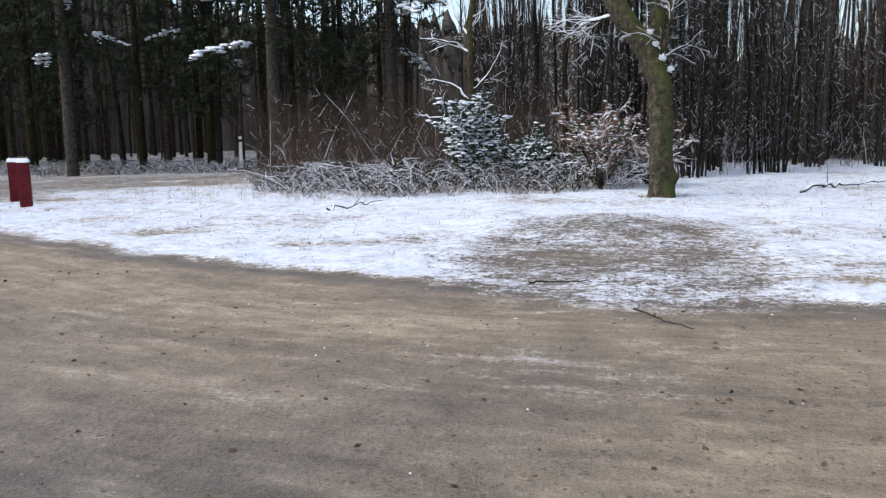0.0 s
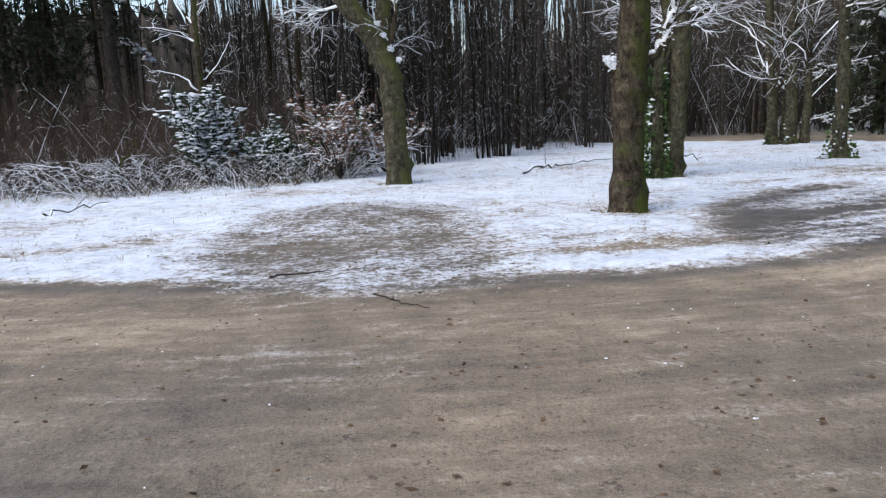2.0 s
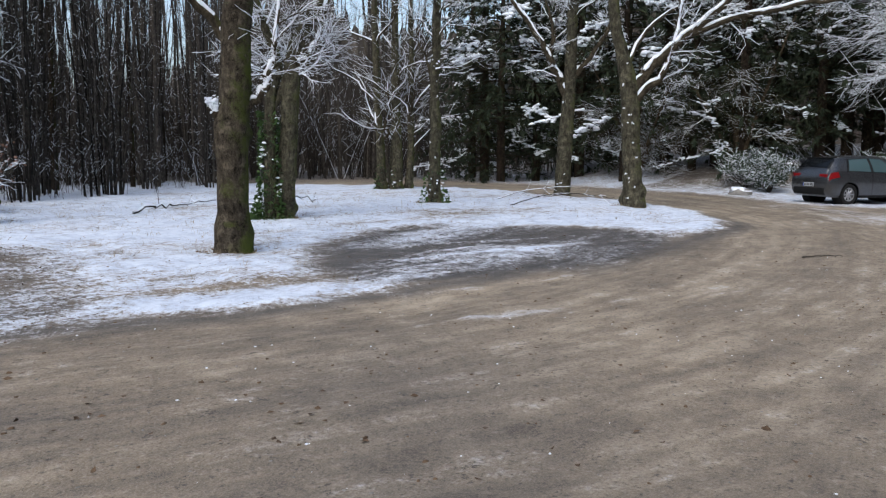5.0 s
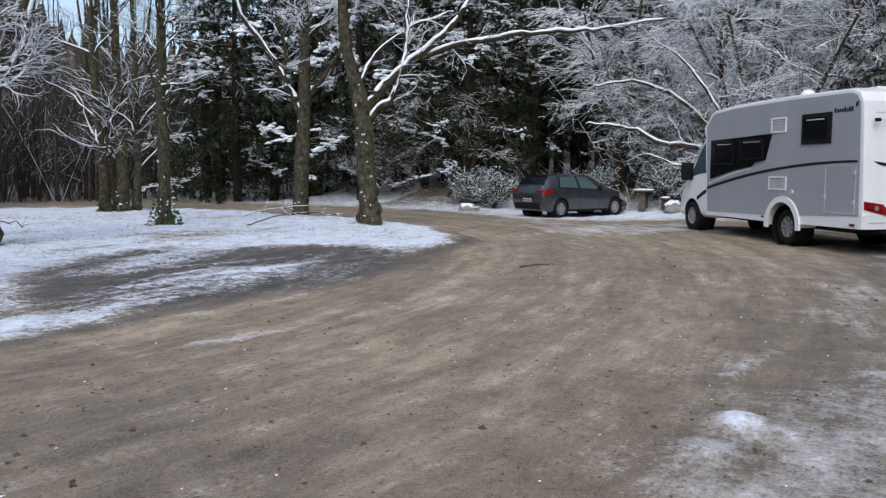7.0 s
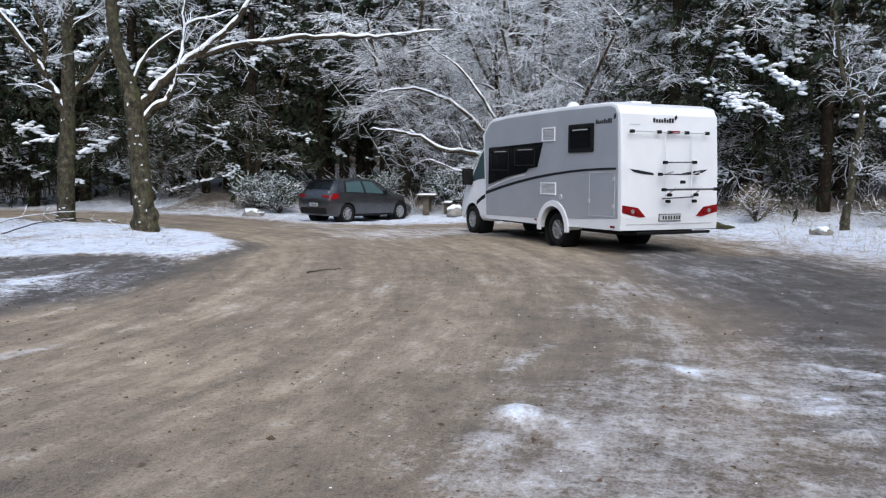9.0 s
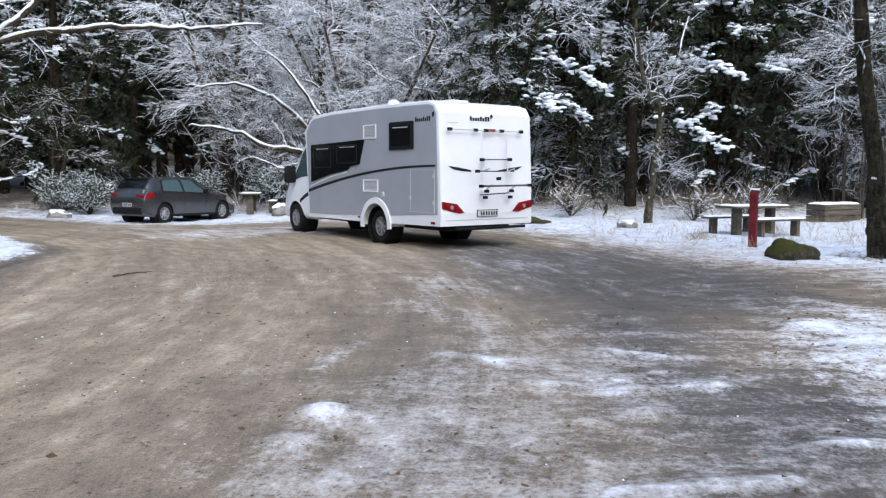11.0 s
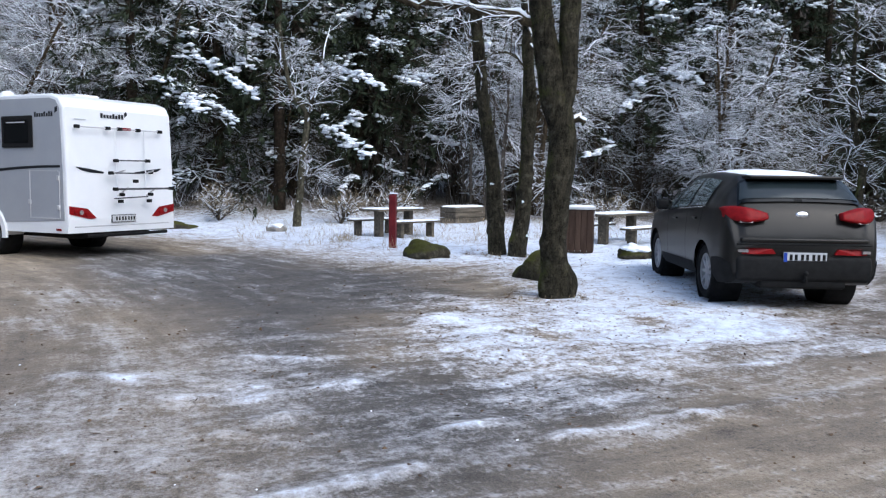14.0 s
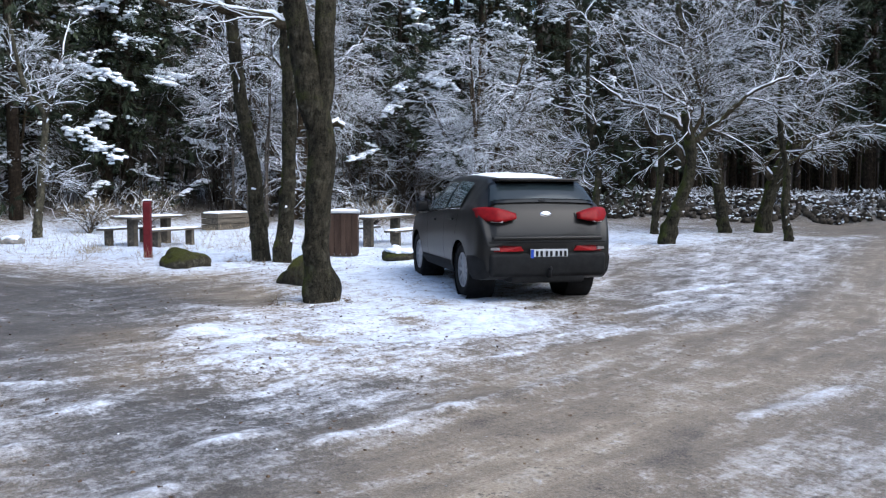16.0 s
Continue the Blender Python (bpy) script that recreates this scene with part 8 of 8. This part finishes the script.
ivy(8.98, 15.8, 141, 2.3, 0.17, 900)
ivy(14.95, 17.35, 142, 0.9, 0.19, 160)
ivy(18.3, 24.1, 143, 1.0, 0.3, 160)

# ---- fallen wood ----


def stick(name, label, pts, r, snowy, seed, forks=3, lift=0.0):
    rng = np.random.default_rng(seed)
    x, y = pts[0][:2]
    z = float(floor_z(x, y))
    p, rad = stem([(a - x, b - y, c + float(floor_z(a, b)) - z) for a, b, c in pts], np.linspace(r, r * 0.4, len(pts)), 5)
    p[0, 1:-1] += rng.normal(size=(p.shape[1] - 2, 3)) * (r * 0.7 + 0.02 * (r > 0.016))
    lv = [(p, rad, 7)]
    if forks:
        b, br = sprout(rng, p, rad, forks, (0.2, 0.95), (0.3, 0.9), (25, 55), 5, 0.1, 0.2, 0.6, 0.3)
        lv.append((b, np.maximum(br, 0.004), 4))
    ob = thing(name, label, "branch", m=Matrix.Translation((x, y, z)))
    v, f = tubes(lv)
    part("wood", quads("wood", v, f), TWIG if r < 0.03 else BARK, ob)
    if snowy:
        v, f = snow_on(rng, lv, 0.014, 0.7, 0.97, 0.25)
        tagged(part("snow", quads("snow", v, f), SNOW, ob, "snow along its upper side"), kind="stuff")


stick("stick", "thin dark stick lying on the gravel", [(1.2, 6.98, 0.03), (1.3, 6.75, 0.035), (1.4, 6.55, 0.025), (1.54, 6.3, 0.03)], 0.009, False, 1, 1)
stick("stick", "short dark stick at the edge of the bare ground", [(0.38, 8.28, 0.02), (0.7, 8.26, 0.03), (1.0, 8.2, 0.02)], 0.012, False, 2, 0)
stick("stick", "small twig on the road", [(11.6, 5.2, 0.02), (11.85, 5.05, 0.03), (12.1, 4.85, 0.02)], 0.012, False, 3, 1)
stick("fallen_branch", "pale fallen branch propped in the bramble, snow-covered", [(-2.75, 21.0, 0.05), (-2.5, 21.2, 0.5), (-2.2, 21.4, 0.9), (-2.0, 21.6, 1.15)], 0.05, True, 4, 3)
stick("fallen_branch", "snowy fallen branch leaning on the verge", [(-3.4, 21.3, 0.05), (-3.0, 21.0, 0.35), (-2.3, 20.6, 0.45)], 0.04, True, 5, 2)
stick("fallen_branch", "thin fallen branch in the snowy grass", [(-3.1, 15.6, 0.05), (-2.7, 16.2, 0.06), (-2.2, 17.0, 0.1)], 0.018, True, 6, 2)
stick("fallen_branch", "bent snow-covered branch lying near the young trees", [(7.2, 19.2, 0.03), (7.9, 20.0, 0.12), (8.7, 20.7, 0.1), (9.8, 21.3, 0.05), (11.0, 22.0, 0.08)], 0.028, True, 7, 9)
stick("fallen_branch", "long branch lying on the snow", [(9.6, 18.9, 0.05), (10.6, 19.2, 0.12), (11.8, 19.6, 0.2), (12.6, 19.8, 0.1)], 0.03, True, 8, 3)
stick("fallen_branch", "spread of fallen twigs beside the spreading oak", [(15.2, 14.6, 0.05), (16.0, 14.2, 0.3), (17.0, 13.6, 0.35), (17.6, 13.0, 0.15)], 0.014, True, 9, 10)
stick("fallen_branch", "fallen limb beside the back road", [(16.9, 16.8, 0.05), (18.0, 16.6, 0.35), (19.2, 16.0, 0.4)], 0.014, True, 10, 8)
stick("fallen_branch", "grey fallen stem among the young trunks", [(9.0, 26.0, 0.3), (10.2, 26.6, 1.2), (11.4, 27.2, 2.1)], 0.018, False, 11, 2)


# ---- litter, grass and stones underfoot, as stuff ----


def grass(name, label, places, seed, height, n, material, spread=0.05):
    rng = np.random.default_rng(seed)
    p = np.repeat(np.array(places), n, 0) + rng.normal(size=(len(places) * n, 2)) * spread
    z = np.array([floor_z(x, y) for x, y in p])
    c = np.column_stack([p, z - 0.01])
    w = rng.normal(size=(len(p), 3)) * 0.6 + np.array([0, 0, 0.8])
    v, f = cards(rng, c, w, height, 0.0035, 0.2)
    tagged(part(name, quads(name, v, f, False), material), label, "grass", kind="stuff")


def leaves(name, label, places, seed, size, material, category="leaves"):
    rng = np.random.default_rng(seed)
    p = np.array(places)
    c = np.column_stack([p, [floor_z(x, y) + 0.006 for x, y in p]])
    w = rng.normal(size=(len(p), 3)) * np.array([1, 1, 0.08])
    v, f = cards(rng, c, w, size, size * 0.35, 0.12)
    tagged(part(name, quads(name, v, f, False), material), label, category, kind="stuff")


def pebbles(name, label, places, seed, size, material):
    rng = np.random.default_rng(seed)
    p = np.array(places)
    s = size * rng.uniform(0.4, 1.3, (len(p), 1)) ** 1.5 * np.array([1.0, 0.8, 0.6]) * rng.uniform(0.7, 1.3, (len(p), 3))
    c = np.column_stack([p, [floor_z(x, y) for x, y in p]])
    v, f = blobs(rng, c, s)
    tagged(part(name, quads(name, v, f), material), label, "gravel", kind="stuff")


VERGE = [(-13, 18), (-8, 14.2), (-3, 10.4), (-0.8, 9.0), (0.2, 13.5), (3.5, 14.3), (4.0, 8.0), (5.6, 7.4), (6.5, 11.5), (12, 13), (15, 9.2), (19, 13.5), (20.5, 19), (14, 26), (4, 23.5), (-7, 22.5), (-13, 24)]
grass("verge_grass", "dry grass stalks poking through the snow", scatter(VERGE, 1100, 151), 151, 0.11, 4, STRAW)
grass("tall_grass", "tall dead grass in the snow before the bramble", scatter([(-10, 20), (-4, 17.5), (1, 18.5), (3, 20.5), (-4, 23), (-9, 25)], 260, 152), 152, 0.32, 7, STRAW, 0.09)
grass("picnic_grass", "dry grass tufts in the snow of the picnic place", scatter([(26.5, -3), (25.5, -10), (27.5, -14), (19, -14), (16, -9), (16.4, -4), (19.5, -2.2)], 420, 153) + [(18.5 + 0.12 * k % 0.5, -4.75 + 0.07 * k % 0.4) for k in range(22)], 153, 0.3, 7, STRAW, 0.07)
FEET = [(x + r * math.cos(a), y + r * math.sin(a)) for x, y in ((3.81, 18.18), (5.72, 10.92), (9.25, 15.7), (14.95, 17.35), (20.5, 17.5), (18.15, 12.95), (9.9, -5.46), (15.5, -6.99), (14.86, -7.15)) for k in range(70) for r, a in [(0.26 + 0.5 * ((k * 0.618) % 1) ** 1.5, k * 2.4)]]
grass("trunk_grass", "dead grass round the feet of the trunks", FEET, 162, 0.1, 2, STRAW, 0.05)
leaves("trunk_leaves", "brown leaves gathered at the feet of the trunks", FEET, 161, 0.06, LITTER)
leaves("fallen_leaves", "brown fallen leaves on snow and bare ground", scatter(VERGE, 1500, 154) + scatter(MOUND, 900, 155) + scatter(BAY, 900, 156) + scatter([(6, -3), (9, -2), (13, -5), (16, -4), (17, -9), (12, -12), (7, -9)], 900, 157), 154, 0.036, LITTER)
leaves("road_leaves", "dark wet leaves trodden into the gravel", scatter([(-8, 11), (-3.5, 1.5), (3, 1.2), (4, -4), (6, -10), (12, -3), (14, 3), (17, 7), (8, 6.3), (0, 7.5), (-3, 9)], 800, 163), 163, 0.05, LITTER)
pebbles("loose_stones", "loose pale stones on the gravel", scatter([(-6, 9), (-3, 1.2), (3, 1.0), (7, -4), (10, -12), (5, -9), (1.5, -4), (13, 2), (16, 6), (8, 6.5), (0, 8)], 1500, 158), 158, 0.008, STONE)
pebbles("snow_crumbs", "crumbs of trodden snow on the gravel", scatter([(-3, 8.5), (-1, 2), (3, 0.6), (3.5, -4), (8, -8), (12, -4), (14, 3), (13, 6.5), (6, 6.5)], 260, 159), 159, 0.008, SNOW)
pebbles("dark_clods", "dark clods of earth on snow and gravel", scatter([(-6, 12), (-3, 2), (3, 1.0), (4, -5), (10, -11), (14, -4), (16, 6), (8, 9), (2, 14), (-2, 13)], 1200, 160), 160, 0.012, LITTER)


# ---- earth and stone bank along the woods ----
BANK_LINE = [(30, -29.0), (25, -29.6), (20.4, -31.2), (16.6, -34), (10, -39.5), (2, -49)]


def bank_stones():
    rng = np.random.default_rng(171)
    foot = np.array(row_of(BANK_LINE, 0.022, 0.1, 172))
    back = rng.uniform(-0.5, 2.0, len(foot))
    c = np.column_stack([foot[:, 0] + 0.5 * back, foot[:, 1] - 0.85 * back])
    z = np.array([float(floor_z(x, y)) for x, y in c])
    size = rng.uniform(0.06, 0.2, (len(c), 1)) * rng.uniform(0.7, 1.3, (len(c), 3))
    v, f = blobs(rng, np.column_stack([c, z + 0.03]), size)
    tagged(part("bank_stones", quads("bank_stones", roughen(v, 0.03, 11.0, 173), f), BANK_EARTH), "dark earthy stones heaped along the bank", "stones", kind="stuff")
    top = (back > 1.2) | (rng.random(len(c)) < 0.22)
    k = np.column_stack([c, z + 0.03 + size[:, 2] * 0.8])[top]
    k = np.repeat(k, 4, 0) + rng.normal(size=(len(k) * 4, 3)) * np.array([0.1, 0.1, 0.025])
    v, f = blobs(rng, k, np.array([0.06, 0.06, 0.03]) * rng.uniform(0.3, 1.4, (len(k), 1)))
    tagged(part("bank_snow", quads("bank_snow", v, f), SNOW), "snow lying on the stones of the bank", "snow", kind="stuff")


bank_stones()
